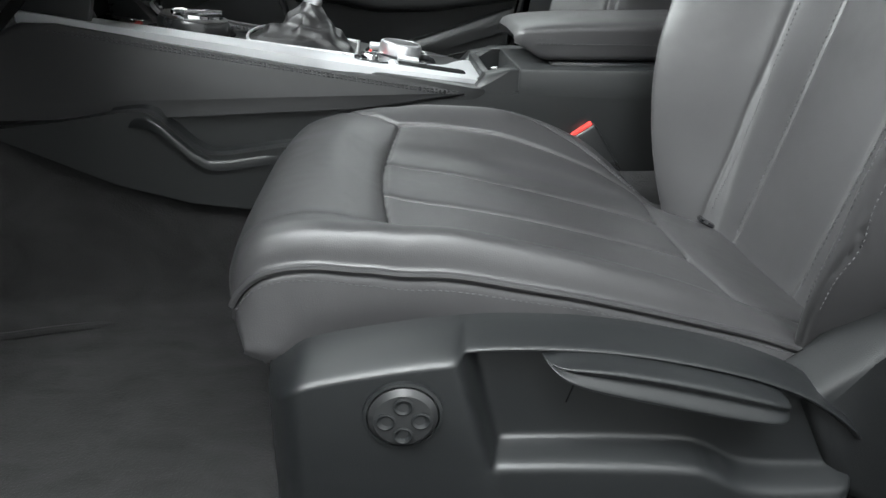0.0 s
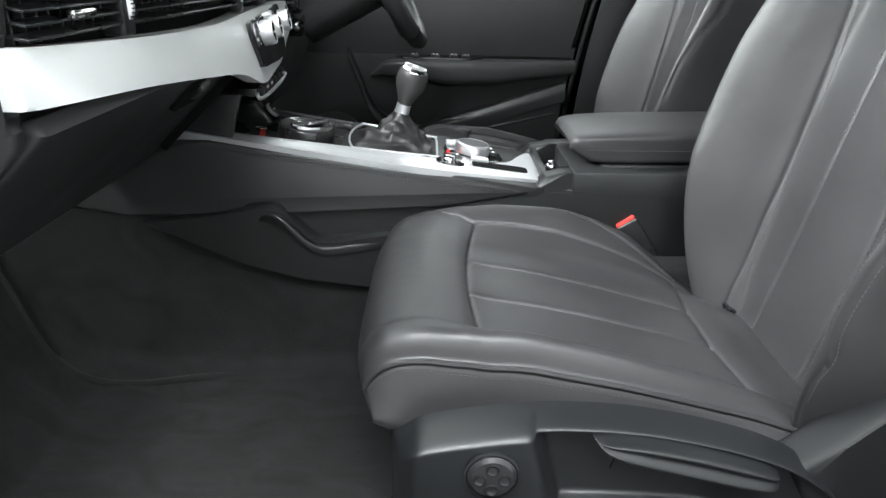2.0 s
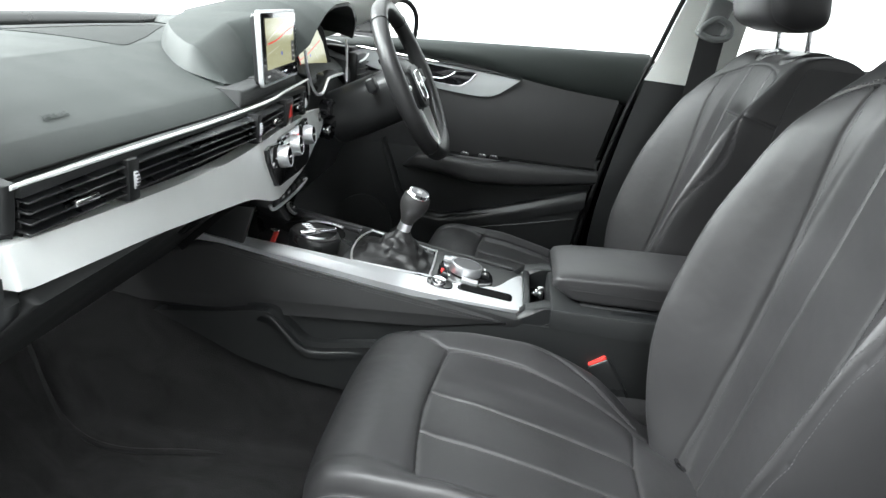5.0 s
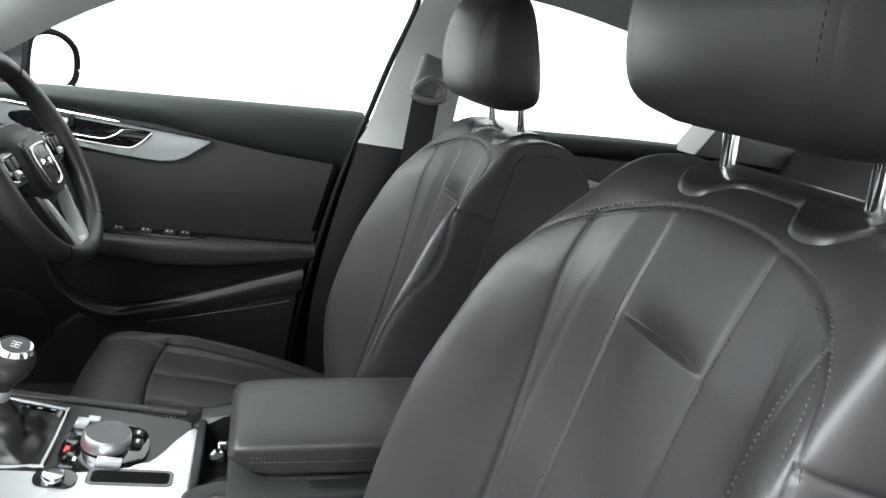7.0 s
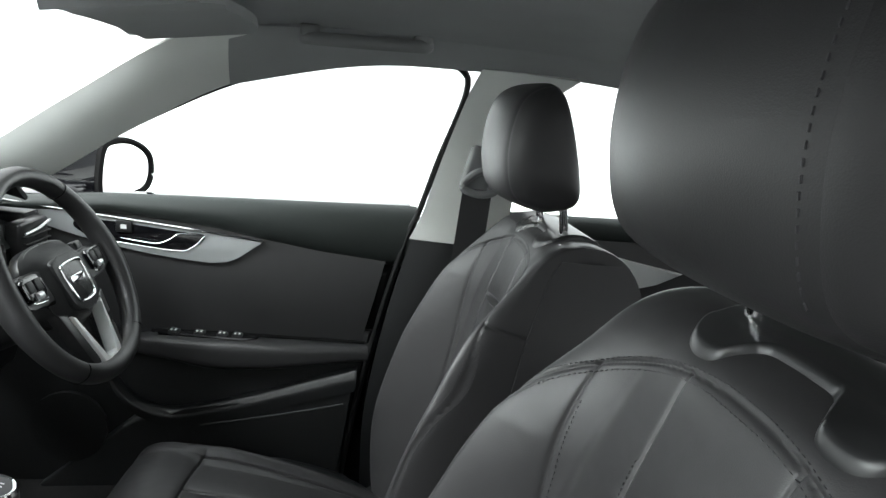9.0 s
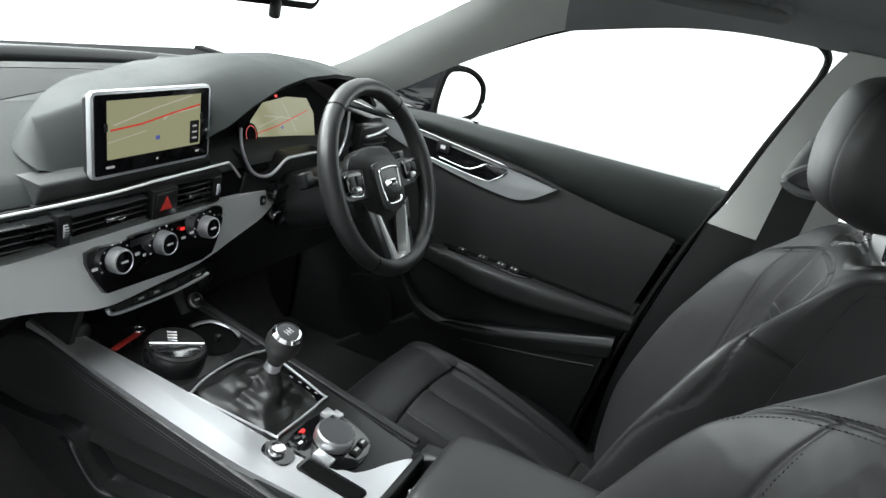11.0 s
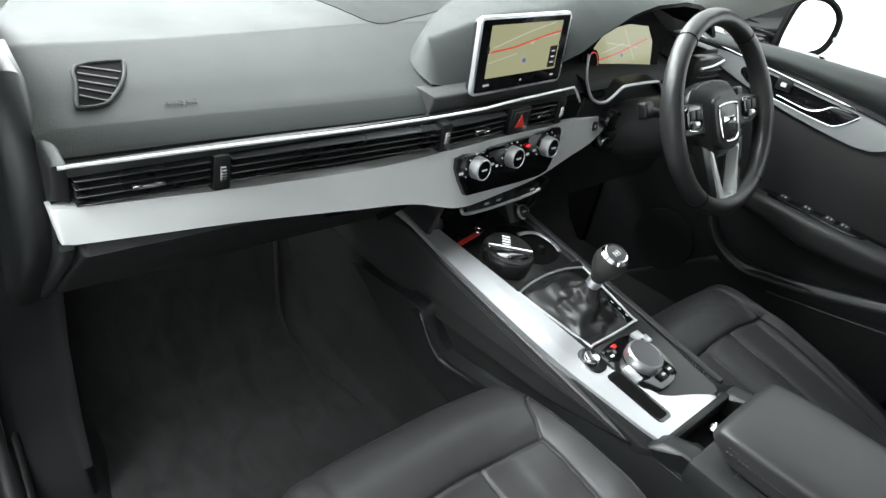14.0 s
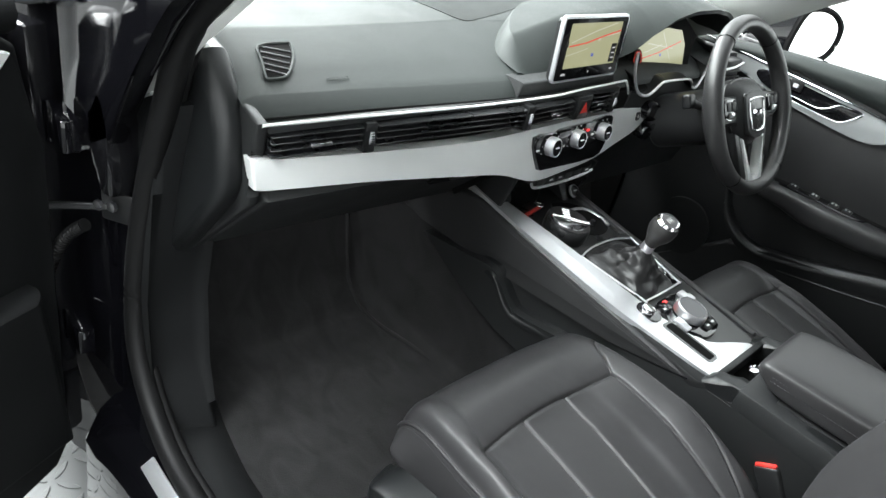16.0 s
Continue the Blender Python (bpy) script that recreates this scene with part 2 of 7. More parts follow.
def sheet(f, nu, nv, thick=0.0, flip=False):
    """A surface f(u, v), u and v from 0 to 1, made solid."""
    bm = bmesh.new()
    V = [[bm.verts.new(f(i / nu, j / nv)) for j in range(nv + 1)] for i in range(nu + 1)]
    for i in range(nu):
        for j in range(nv):
            bm.faces.new((V[i][j], V[i + 1][j], V[i + 1][j + 1], V[i][j + 1]))
    bmesh.ops.recalc_face_normals(bm, faces=bm.faces)
    if flip:
        bmesh.ops.reverse_faces(bm, faces=bm.faces)
    if thick:
        bmesh.ops.solidify(bm, geom=bm.faces[:], thickness=thick)
    return bm


def slab(c, normal, up, outline, thick, bevel=0.001):
    """A flat plate of the outline (across, upward) whose front lies at c and looks along the normal."""
    bm = bmesh.new()
    prism(bm, outline, "z", -thick, 0, bevel)
    bmesh.ops.transform(bm, matrix=facing(c, normal, up), verts=bm.verts)
    return bm


def interp(x, xs, ys):
    return np.interp(x, xs, ys)


def soft(x, a, b):
    t = np.clip((x - a) / (b - a), 0, 1)
    return t * t * (3 - 2 * t)


# ---- seats ----
def resample(pts, n, dims=9):
    P = np.array(smooth_line(pts, 12))
    L = np.concatenate(([0], np.cumsum(np.linalg.norm(np.diff(P[:, :dims], axis=0), axis=1))))
    t = np.linspace(0, L[-1], n)
    return t, np.stack([np.interp(t, L, P[:, k]) for k in range(P.shape[1])], 1)


def surface_normals(P):
    a, b = np.gradient(P, axis=0), np.gradient(P, axis=1)
    n = np.cross(a, b)
    return n / np.maximum(np.linalg.norm(n, axis=2, keepdims=True), 1e-9)


def grain_field(P, scale, amount):
    flat = P.reshape(-1, 3) * scale
    return np.array([noise.noise(p) for p in flat]).reshape(P.shape[:2]) * amount


def groove(d, deep, wide):
    return -deep * np.exp(-d / wide)


def pick_mesh(name, P, mask):
    """The faces of the grid P that the mask picks, as one mesh."""
    n, m = P.shape[:2]
    idx = np.arange(n * m).reshape(n, m)
    q = np.stack([idx[:-1, :-1], idx[1:, :-1], idx[1:, 1:], idx[:-1, 1:]], -1)[mask]
    used, inv = np.unique(q, return_inverse=True)
    me = bpy.data.meshes.new(name)
    me.from_pydata(P.reshape(-1, 3)[used].tolist(), [], inv.reshape(q.shape).tolist())
    me.update()
    for p in me.polygons:
        p.use_smooth = True
    me.normals_split_custom_set_from_vertices(surface_normals(P).reshape(-1, 3)[used].tolist())
    return me


def stitches(line, normals, pitch=0.0052, long=0.0034, wide=0.0009):
    """Short raised dashes along a line."""
    P, N = np.array(line), np.array(normals)
    L = np.concatenate(([0], np.cumsum(np.linalg.norm(np.diff(P, axis=0), axis=1))))
    bm = bmesh.new()
    for a in np.arange(0.002, L[-1] - pitch, pitch):
        p, q = (Vector([np.interp(s, L, P[:, k]) for k in range(3)]) for s in (a, a + long))
        n = Vector([np.interp(a, L, N[:, k]) for k in range(3)]).normalized()
        d = (q - p).normalized()
        s = d.cross(n).normalized() * wide / 2
        lo, hi = n * -0.0016, n * 0.0010
        v = [bm.verts.new(w) for w in (p - s + lo, p + s + lo, q + s + lo, q - s + lo, p - s * 0.6 + hi + d * 0.0006, p + s * 0.6 + hi + d * 0.0006, q + s * 0.6 + hi - d * 0.0006, q - s * 0.6 + hi - d * 0.0006)]
        for f in ((4, 5, 6, 7), (0, 1, 5, 4), (1, 2, 6, 5), (2, 3, 7, 6), (3, 0, 4, 7)):
            bm.faces.new([v[i] for i in f])
    return bm


def grid_line(P, N, ts, ss, tt, cc):
    """Points and normals of a grid along rows t with columns c."""
    out, nor = [], []
    for a, c in zip(tt, cc):
        i, j = int(np.argmin(abs(ts - a))), int(np.argmin(abs(ss - c)))
        out.append(P[i, j])
        nor.append(N[i, j])
    return out, nor


def lerp_z(pts):
    xs, zs = (np.array(k) for k in zip(*smooth_line(pts, 6)))
    return lambda v: np.interp(v, xs, zs)


def front_seat(name, label, cy, mir, dx, dz, knob, cz):
    """A front seat. Across, its outer side is negative; mir turns that towards the car's other side."""
    seat = thing(name, (0.1 + dx, cy, 0.08), label, "car seat", "front seats")
    W = lambda a: np.stack([a[..., 0] + dx, cy + mir * a[..., 1], a[..., 2] + dz], -1)
    M = Matrix(((1, 0, 0, dx), (0, mir, 0, cy), (0, 0, 1, dz), (0, 0, 0, 1)))

    def put(bm):
        bmesh.ops.transform(bm, matrix=M, verts=bm.verts)
        return bm

    # cushion
    shift(0.006, 0.015 * mir, 0.0)
    T, C = resample([(-0.130, 0.270), (-0.143, 0.282), (-0.149, 0.302), (-0.146, 0.33), (-0.125, 0.36), (-0.08, 0.374), (-0.035, 0.366), (0, 0.352), (0.06, 0.343),
                     (0.14, 0.327), (0.22, 0.308), (0.30, 0.288), (0.35, 0.272), (0.41, 0.258)], 360)
    # across: distance, share of the edge's height, share of the drop, roundness of the roll
    outer = [(0, 0, 0, 0), (0.10, 0, 0, 0), (0.122, 0.15, 0, 0.12), (0.134, 0.5, 0, 0.55), (0.144, 0.9, 0, 0.93), (0.152, 1, 0, 1), (0.160, 1, 0.01, 0.82), (0.166, 1, 0.045, 0.5), (0.1705, 1, 0.11, 0.2), (0.175, 1, 0.2, 0.04), (0.182, 1, 0.4, 0), (0.190, 1, 0.7, 0), (0.193, 1, 0.86, 0), (0.191, 1, 1, 0)]
    inner = [(0, 0, 0, 0), (0.09, 0, 0, 0), (0.125, 0.3, 0, 0), (0.160, 0.60, 0, 0.2), (0.185, 0.86, 0, 0.5), (0.202, 1, 0, 0.4), (0.211, 1, 0.02, 0.1), (0.2165, 1, 0.08, 0), (0.221, 1, 0.22, 0), (0.225, 1, 0.5, 0), (0.224, 1, 0.8, 0), (0.221, 1, 1, 0)]
    half = [resample([(y, -0.10 * d + 0.012 * r, w, d, r) for y, w, d, r in k], 220, 2) for k in (outer, inner)]
    S = np.concatenate((-half[0][0][:0:-1], half[1][0]))
    Q = np.concatenate((half[0][1][:0:-1] * np.array((-1, 1, 1, 1, 1)), half[1][1]))
    mid_j = 219
    s_at = lambda y: float(np.interp(y, Q[mid_j - 176:mid_j + 177, 0], S[mid_j - 176:mid_j + 177]))
    X, Z = C[:, 0][:, None], C[:, 1][:, None]
    yl, share, drop, roll_ = (Q[:, k][None] for k in (0, 2, 3, 4))
    tx = lambda x: float(np.interp(x, C[82:, 0], T[82:]))
    zx = lambda x: float(np.interp(x, C[82:, 0], C[82:, 1]))
    even = lambda tab: np.linspace(tab[0][0], tab[-1][0], 60)
    rise = lambda tab: interp(T, [0.0, 0.02] + [tx(x) for x in even(tab)], [0.0, 0.0] + [float(np.interp(x, *zip(*tab))) - zx(x) for x in even(tab)])
    e_out = rise([(-0.10, 0.361), (0.03, 0.357), (0.14, 0.332), (0.28, 0.292), (0.335, 0.269), (0.40, 0.25)])
    e_in = rise([(-0.10, 0.367), (-0.07, 0.371), (0.02, 0.381), (0.12, 0.378), (0.18, 0.361), (0.236, 0.337), (0.28, 0.302), (0.325, 0.258), (0.40, 0.235)])
    blur = lambda a: np.convolve(np.pad(a, 10, "edge"), np.ones(21) / 21, "valid")
    edge = np.where(yl < 0, blur(e_out)[:, None], blur(e_in)[:, None])
    back = soft(C[:, 0], -0.13, 0.0)[:, None]
    puff = (soft(T, 0.0, 0.11) * (1 - 0.75 * soft(C[:, 0], 0.20, 0.36)))[:, None]
    width = (0.965 + 0.035 * soft(T, 0.0, 0.10))[:, None]
    P = np.zeros((len(T), len(S), 3))
    P[..., 0] = X + 0.022 * np.minimum(abs(yl) / np.where(yl < 0, 0.185, 0.22), 1.05) ** 4 * (1 - back)
    P[..., 1] = yl * width
    top_z = Z + edge * share + np.where(yl < 0, 0.015, 0.009) * roll_ * puff
    P[..., 2] = top_z - drop * np.maximum(top_z - interp(C[:, 0], [-0.15, -0.10, 0.0], [0.284, 0.266, 0.236])[:, None], 0)
    N = surface_normals(P)
    N *= np.sign(N[180, mid_j, 2])
    tt, ss = T[:, None] + 0 * S[None], S[None] + 0 * T[:, None]
    tg = tx(-0.004) - 0.016 * (1 - (np.clip(ss, -0.16, 0.16) / 0.16) ** 2)
    run = soft(tt, tx(0.0), tx(0.33))
    so, si = s_at(-0.131) + 0.004 * run, s_at(0.164) - 0.018 * run
    fo = interp(T, [tx(-0.10), tx(-0.004)], [s_at(-0.150), s_at(-0.131)])[:, None] + 0 * S[None]
    fi = interp(T, [tx(-0.11), tx(-0.06), tx(-0.004)], [s_at(0.205), s_at(0.19), s_at(0.164)])[:, None] + 0 * S[None]
    rear = tt > tg
    tr = tx(0.305) - 0.02 * (1 - (np.clip(ss, -0.16, 0.16) / 0.16) ** 2)
    D = np.zeros_like(tt)
    inside = (ss > so) & (ss < si)
    big = 9.0
    g1 = np.where((ss > so) & (ss < si), abs(tt - tg), big)
    g2 = np.where(rear, np.minimum(abs(ss - so), abs(ss - si)), np.where(tt > tx(-0.10), abs(ss - fi), big))
    third = (si - so) / 3
    g3 = np.where(rear & (tt < tr), np.minimum(abs(ss - so - third), abs(ss - so - 2 * third)), big)
    g4 = np.where(inside, abs(tt - tr), big)
    pip = s_at(-0.1722) + 0.0 * T[:, None]
    di = interp(T, [tx(-0.11), tx(0.02), tx(0.16), tx(0.30)], [s_at(0.211), s_at(0.211), s_at(0.200), s_at(0.160)])[:, None]
    on = (tt > 0.045) & (tt < tx(0.36))
    g5 = np.where(on, abs(ss - pip), big)
    g6 = np.where((tt > tx(-0.11)) & (tt < tx(0.305)), abs(ss - di), big)
    D += groove(g1, 0.0046, 0.0018) + groove(g1, 0.0022, 0.012)
    D += groove(g2, 0.0046, 0.0016) + groove(g2, 0.0020, 0.010)
    D += groove(g3, 0.0050, 0.0018) + groove(g3, 0.0030, 0.013)
    D += groove(g4, 0.004, 0.003) + groove(g4, 0.003, 0.014)
    D += groove(abs(ss - pip + 0.0045) + np.where(on, 0, big), 0.0012, 0.0016) + 0.0018 * np.exp(-(g5 / 0.0026) ** 2)
    D += groove(g6, 0.0035, 0.0016)
    D += grain_field(P, 11, 0.0009) + grain_field(P, 70, 0.0002)
    P = P + N * D[..., None]
    Wp = W(P) + np.array((0, 0, cz))
    fc = lambda a: a[:-1, :-1]
    cushion = part("cushion", put(prismm(rrect(0.14, 0.0, 0.40, 0.33, 0.06), "z", 0.20, 0.245, 0.01)), SATIN, seat)
    strip = np.clip(((ss - so) / third).astype(int), 0, 2)
    kinds = [("front_panel", ~rear & (ss > fo) & (ss < fi)), ("outer_bolster", (ss >= pip) & (((ss <= so) & rear) | ((ss <= fo) & ~rear))), ("outer_side_panel", ss < pip),
             ("inner_bolster", (ss <= di) & (((ss >= si) & rear) | ((ss >= fi) & ~rear))), ("inner_side_panel", (ss > di) & (((ss >= si) & rear) | ((ss >= fi) & ~rear))),
             ("rear_roll", rear & inside & (tt >= tr))] + [("seat_strip", rear & inside & (tt < tr) & (strip == k)) for k in range(3)]
    for nm, mk in kinds:
        part(nm, pick_mesh(nm, Wp, fc(mk)), LEATHER, cushion)
    Nw = N * np.array((1, mir, 1))
    t0 = np.arange(0.06, tx(0.35), 0.003)
    t1 = np.arange(tx(-0.10), tx(0.30), 0.003)
    d1 = interp(t1, T, di[:, 0])
    bead, _ = grid_line(Wp, Nw, T, S, t0, 0 * t0 + pip[0, 0])
    bead = np.array(bead)
    for _ in range(4):
        bead[1:-1] = (bead[:-2] + 2 * bead[1:-1] + bead[2:]) / 4
    part("piping", sweepm([tuple(w) for w in bead[::2]], 0.0032, n=8), LEATHER, cushion, "raised leather piping")
    for a, c in ((t0, 0 * t0 + pip[0, 0] - 0.0105), (t1, d1 - 0.0045), (t1, d1 + 0.0045)):
        part("stitching", stitches(*grid_line(Wp, Nw, T, S, a, c)), THREAD, cushion, "dark grey top stitching")

    # backrest, leaning less than it is drawn
    def lean(p):
        z_ = p.z - dz
        return Vector((p.x + np.interp(z_, [0.2, 0.28, 0.5, 0.79, 0.92, 1.17], [0.045, 0.042, 0.016, -0.013, -0.024, -0.030]), p.y, np.interp(z_, [0.2, 0.5, 0.79, 0.92, 0.958, 0.985, 1.17], [0.2, 0.495, 0.775, 0.878, 0.910, 0.950, 1.135]) + dz))

    FORM[0] = lean
    T, C = resample([(0.325, 0.225), (0.335, 0.26), (0.352, 0.315), (0.387, 0.42), (0.427, 0.55), (0.464, 0.67), (0.50, 0.79), (0.526, 0.865), (0.545, 0.915), (0.567, 0.942), (0.60, 0.954),
                     (0.64, 0.95), (0.672, 0.925), (0.687, 0.88), (0.693, 0.80), (0.688, 0.70), (0.66, 0.50), (0.61, 0.30)], 640)
    sec = [(0, 0, 0), (0.5, 0.0, 0), (0.62, 0.008, 0), (0.76, 0.031, 0), (0.88, 0.049, 0), (0.945, 0.053, 0), (0.985, 0.041, 0), (1.005, 0.014, 0.0), (1.01, 0, 0.030), (1.011, 0, 0.055), (1.004, 0, 0.068)]
    h, S1 = resample([(y * 0.22, f - b, y, f, b) for y, f, b in sec], 176)
    S = np.concatenate((-h[:0:-1], h))
    Q = np.concatenate((S1[:0:-1] * np.array((-1, 1, -1, 1, 1)), S1))
    fy, fw, bk = Q[:, 2][None], Q[:, 3][None], Q[:, 4][None]
    zc = C[:, 1]
    zt = np.where(T > T[np.argmax(zc)], 1.9 - zc, zc)
    ease = lambda a: np.convolve(np.pad(a, 20, "edge"), np.ones(41) / 41, "valid")[:, None]
    wid = ease(interp(zt, [0.22, 0.28, 0.36, 0.5, 0.62, 0.75, 0.85, 0.91, 0.95, 1.02, 1.10, 1.2, 1.3, 1.4, 1.54, 1.62, 1.68], [0.150, 0.172, 0.205, 0.228, 0.232, 0.218, 0.195, 0.178, 0.170, 0.187, 0.208, 0.223, 0.230, 0.226, 0.203, 0.170, 0.148]))
    lift = ease(interp(zt, [0.22, 0.30, 0.42, 0.60, 0.75, 0.86, 0.93, 1.0], [0.5, 1.35, 2.0, 1.85, 1.30, 0.55, 0.12, 0.0]))
    deep = ease(interp(zt, [0.22, 0.88, 0.96, 1.6], [1.0, 1.0, 0.30, 0.22]))
    tan = np.gradient(C, axis=0)
    tan /= np.linalg.norm(tan, axis=1, keepdims=True)
    fx, fz = -tan[:, 1][:, None], tan[:, 0][:, None]
    out = fw * lift - bk * deep
    P = np.zeros((len(T), len(S), 3))
    P[..., 0] = C[:, 0][:, None] + fx * out
    P[..., 1] = fy * wid
    P[..., 2] = zc[:, None] + fz * out
    N = surface_normals(P)
    N *= -np.sign(N[160, 175, 0])
    y, z = P[..., 1], np.broadcast_to(zt[:, None], P.shape[:2])
    tt = T[:, None] + 0 * S[None]
    p = 2.4
    a_ = interp(zt, [0.22, 0.28, 0.36, 0.5, 0.62], [0.143, 0.165, 0.197, 0.2195, 0.2235])[:, None]
    zz = np.maximum(z - 0.64, 0) / 0.283
    e = np.maximum((abs(y) / a_) ** p + zz ** p, 1e-6) ** (1 / p)
    # distance to the outline seam along the leather
    ea, eb = np.gradient(e, axis=0), np.gradient(e, axis=1)
    pa, pb = np.linalg.norm(np.gradient(P, axis=0), axis=2), np.linalg.norm(np.gradient(P, axis=1), axis=2)
    gd = (e - 1) / np.maximum(np.sqrt((ea / pa) ** 2 + (eb / pb) ** 2), 1.2)
    inside = gd < 0
    g1 = abs(gd)
    g2 = np.where(inside, abs(abs(y) - 0.061), big)
    bs = interp(zt, [0.25, 0.40, 0.6, 0.8, 0.9], [0.112, 0.128, 0.138, 0.146, 0.15])[:, None]
    g3 = np.where(inside & (z < 0.875), abs(abs(y) - bs), big)
    top_i = int(np.argmax(zc))
    tn = float(np.interp(0.79, zc[:top_i], T[:top_i]))
    mid = abs(y) < 0.061
    g4 = np.where(mid, abs(tt - tn), big)
    D = groove(g1, 0.0026, 0.0017)
    D += groove(g2, 0.0028, 0.0015) + groove(g2, 0.0010, 0.011) + groove(g3, 0.0028, 0.0015) + groove(g3, 0.0013, 0.012)
    side = 0.5 + 0.5 * np.cos(np.clip(y / 0.061, -1, 1) * np.pi)
    D += np.where(mid & (tt >= tn), -0.013 * np.exp(-(tt - tn) / 0.018) * side ** 0.6, 0) + np.where(mid & (tt < tn), 0.006 * np.exp((tt - tn) / 0.05) * side, 0)
    sd = float(np.interp(0.052, S1[:, 4], h))
    th = float(np.interp(0.80, zc[:top_i], T[:top_i]))
    g5 = abs(abs(S)[None] - sd) + np.where((tt < th) & (z > 0.3), 0, big)
    g6 = np.where(~inside & (abs(S)[None] < sd) & (abs(y) > 0.1), abs(tt - th), big)
    D += groove(g5, 0.0042, 0.0022) + groove(g6, 0.0035, 0.0022)
    D += grain_field(P, 10, 0.0008) + grain_field(P, 70, 0.0002)
    P = P + N * D[..., None]
    Wp = W(P)
    shell = prismm([(0.365, 0.30), (0.42, 0.24), (0.52, 0.28), (0.60, 0.5), (0.665, 0.86), (0.64, 0.90), (0.60, 0.90), (0.49, 0.62)], "y", -0.15, 0.15, 0.01)
    backrest = part("backrest", put(shell), PLASTIC, seat)
    cell = np.where(y < -bs, 0, np.where(y < -0.061, 1, np.where(y < 0.061, np.where(tt < tn, 2, 3), np.where(y < bs, 4, 5))))
    for k, nm in enumerate(("outer_bolster", "back_strip", "back_strip", "upper_back_panel", "back_strip", "inner_bolster")):
        part(nm, pick_mesh(nm, Wp, fc(inside & (cell == k))), LEATHER, backrest)
    part("side_cover", pick_mesh("side_cover", Wp, fc(~inside)), LEATHER, backrest, "plain leather wrapped round the sides and shoulders")
    # closed sides under the wrapped leather
    fx_, bx_ = (lambda z_: np.interp(z_, zc[:top_i], C[:top_i, 0])), (lambda z_: np.interp(z_, zc[top_i:][::-1], C[top_i:, 0][::-1]))
    wf = lambda z_: np.interp(z_, zc[:top_i], wid[:top_i, 0])
    wb = lambda z_: np.interp(z_, zc[top_i:][::-1], wid[top_i:, 0][::-1])
    for s_ in (-1, 1):
        def filler(u, v):
            z_ = 0.30 + 0.632 * v
            a_x, b_x = fx_(z_) + 0.014, bx_(z_) - 0.004
            return (a_x + (b_x - a_x) * u, s_ * (1.0125 * (wf(z_) * (1 - u) + wb(z_) * u) + 0.001), z_)
        part("side_panel", put(sheet(filler, 16, 30, 0.003)), LEATHER, backrest, "", 60)
    Nw = N * np.array((1, mir, 1))
    ts_ = np.arange(float(np.interp(0.28, zc[:top_i], T[:top_i])), float(np.interp(0.84, zc[:top_i], T[:top_i])), 0.003)
    for yy in (-1, 1):
        for lane, gap_ in ((0.061, 0.0045), (None, -0.0045)):
            row, nrm = [], []
            for a in ts_:
                i = int(np.argmin(abs(T - a)))
                want = yy * ((lane if lane else bs[i, 0]) + gap_)
                j = int(np.argmin(abs(P[i, 60:-60, 1] - want))) + 60
                row.append(Wp[i, j])
                nrm.append(Nw[i, j])
            row = np.array(row)
            for _ in range(4):
                row[1:-1] = (row[:-2] + 2 * row[1:-1] + row[2:]) / 4
            part("stitching", stitches(row, nrm, 0.0058, 0.0034, 0.0008), THREAD, backrest, "dark grey top stitching")
    for off in (-0.0065, 0.0065):
        pts, nor = [], []
        for an in np.linspace(-1.0, 1.0, 900):
            # walk round the outline: up one side, over the top, down the other
            f_ = abs(an)
            if f_ > 0.45:
                i = int(np.argmin(abs(zt[:top_i] - (0.86 - 0.56 * (f_ - 0.45) / 0.55))))
                js = range(0, 176) if an < 0 else range(len(S) - 1, 174, -1)
                hit = next((j for j in js if gd[i, j] < off), None)
                if hit is None:
                    continue
                j = hit
            else:
                j = int(np.argmin(abs(Q[:, 2] * 0.19 - 0.19 * 0.76 * an / 0.45) + 9 * (abs(Q[:, 4]) > 0)))
                col = gd[:top_i + 60, j]
                k_ = np.where((col[:-1] < off) & (col[1:] >= off))[0]
                if not len(k_):
                    continue
                i = int(k_[-1])
            if pts and np.linalg.norm(Wp[i, j] - pts[-1]) > 0.05:
                continue
            if pts and np.linalg.norm(Wp[i, j] - pts[-1]) < 0.002:
                continue
            pts.append(Wp[i, j])
            nor.append(Nw[i, j])
        pts, nor = np.array(pts), np.array(nor)
        for _ in range(30):
            pts[1:-1] = (pts[:-2] + 2 * pts[1:-1] + pts[2:]) / 4
            nor[1:-1] = (nor[:-2] + 2 * nor[1:-1] + nor[2:]) / 4
        part("stitching", stitches(pts, nor, 0.0056, 0.0034, 0.0008), THREAD, backrest, "dark grey top stitching")

    # plate round the headrest posts
    k_top = int(np.argmax(C[:, 0] > 0.655))
    cov = lambda v: np.interp(v, C[:k_top, 0], C[:k_top, 1])
    front = lerp_z([(-0.122, 0.588), (-0.117, 0.570), (-0.104, 0.557), (-0.085, 0.5525), (-0.062, 0.555), (-0.050, 0.566), (-0.040, 0.576), (-0.024, 0.580), (0.024, 0.580), (0.040, 0.576), (0.050, 0.566), (0.062, 0.555), (0.085, 0.5525), (0.104, 0.557), (0.117, 0.570), (0.122, 0.588)])
    py, pv = np.linspace(-0.122, 0.122, 160)[:, None], (np.linspace(0, 1, 60) ** 1.6)[None]
    PX_ = front(py) + (0.648 - front(py)) * pv
    near_ = np.minimum(np.minimum((PX_ - front(py)) * 0.8, 0.122 - abs(py)), 0.648 - PX_)
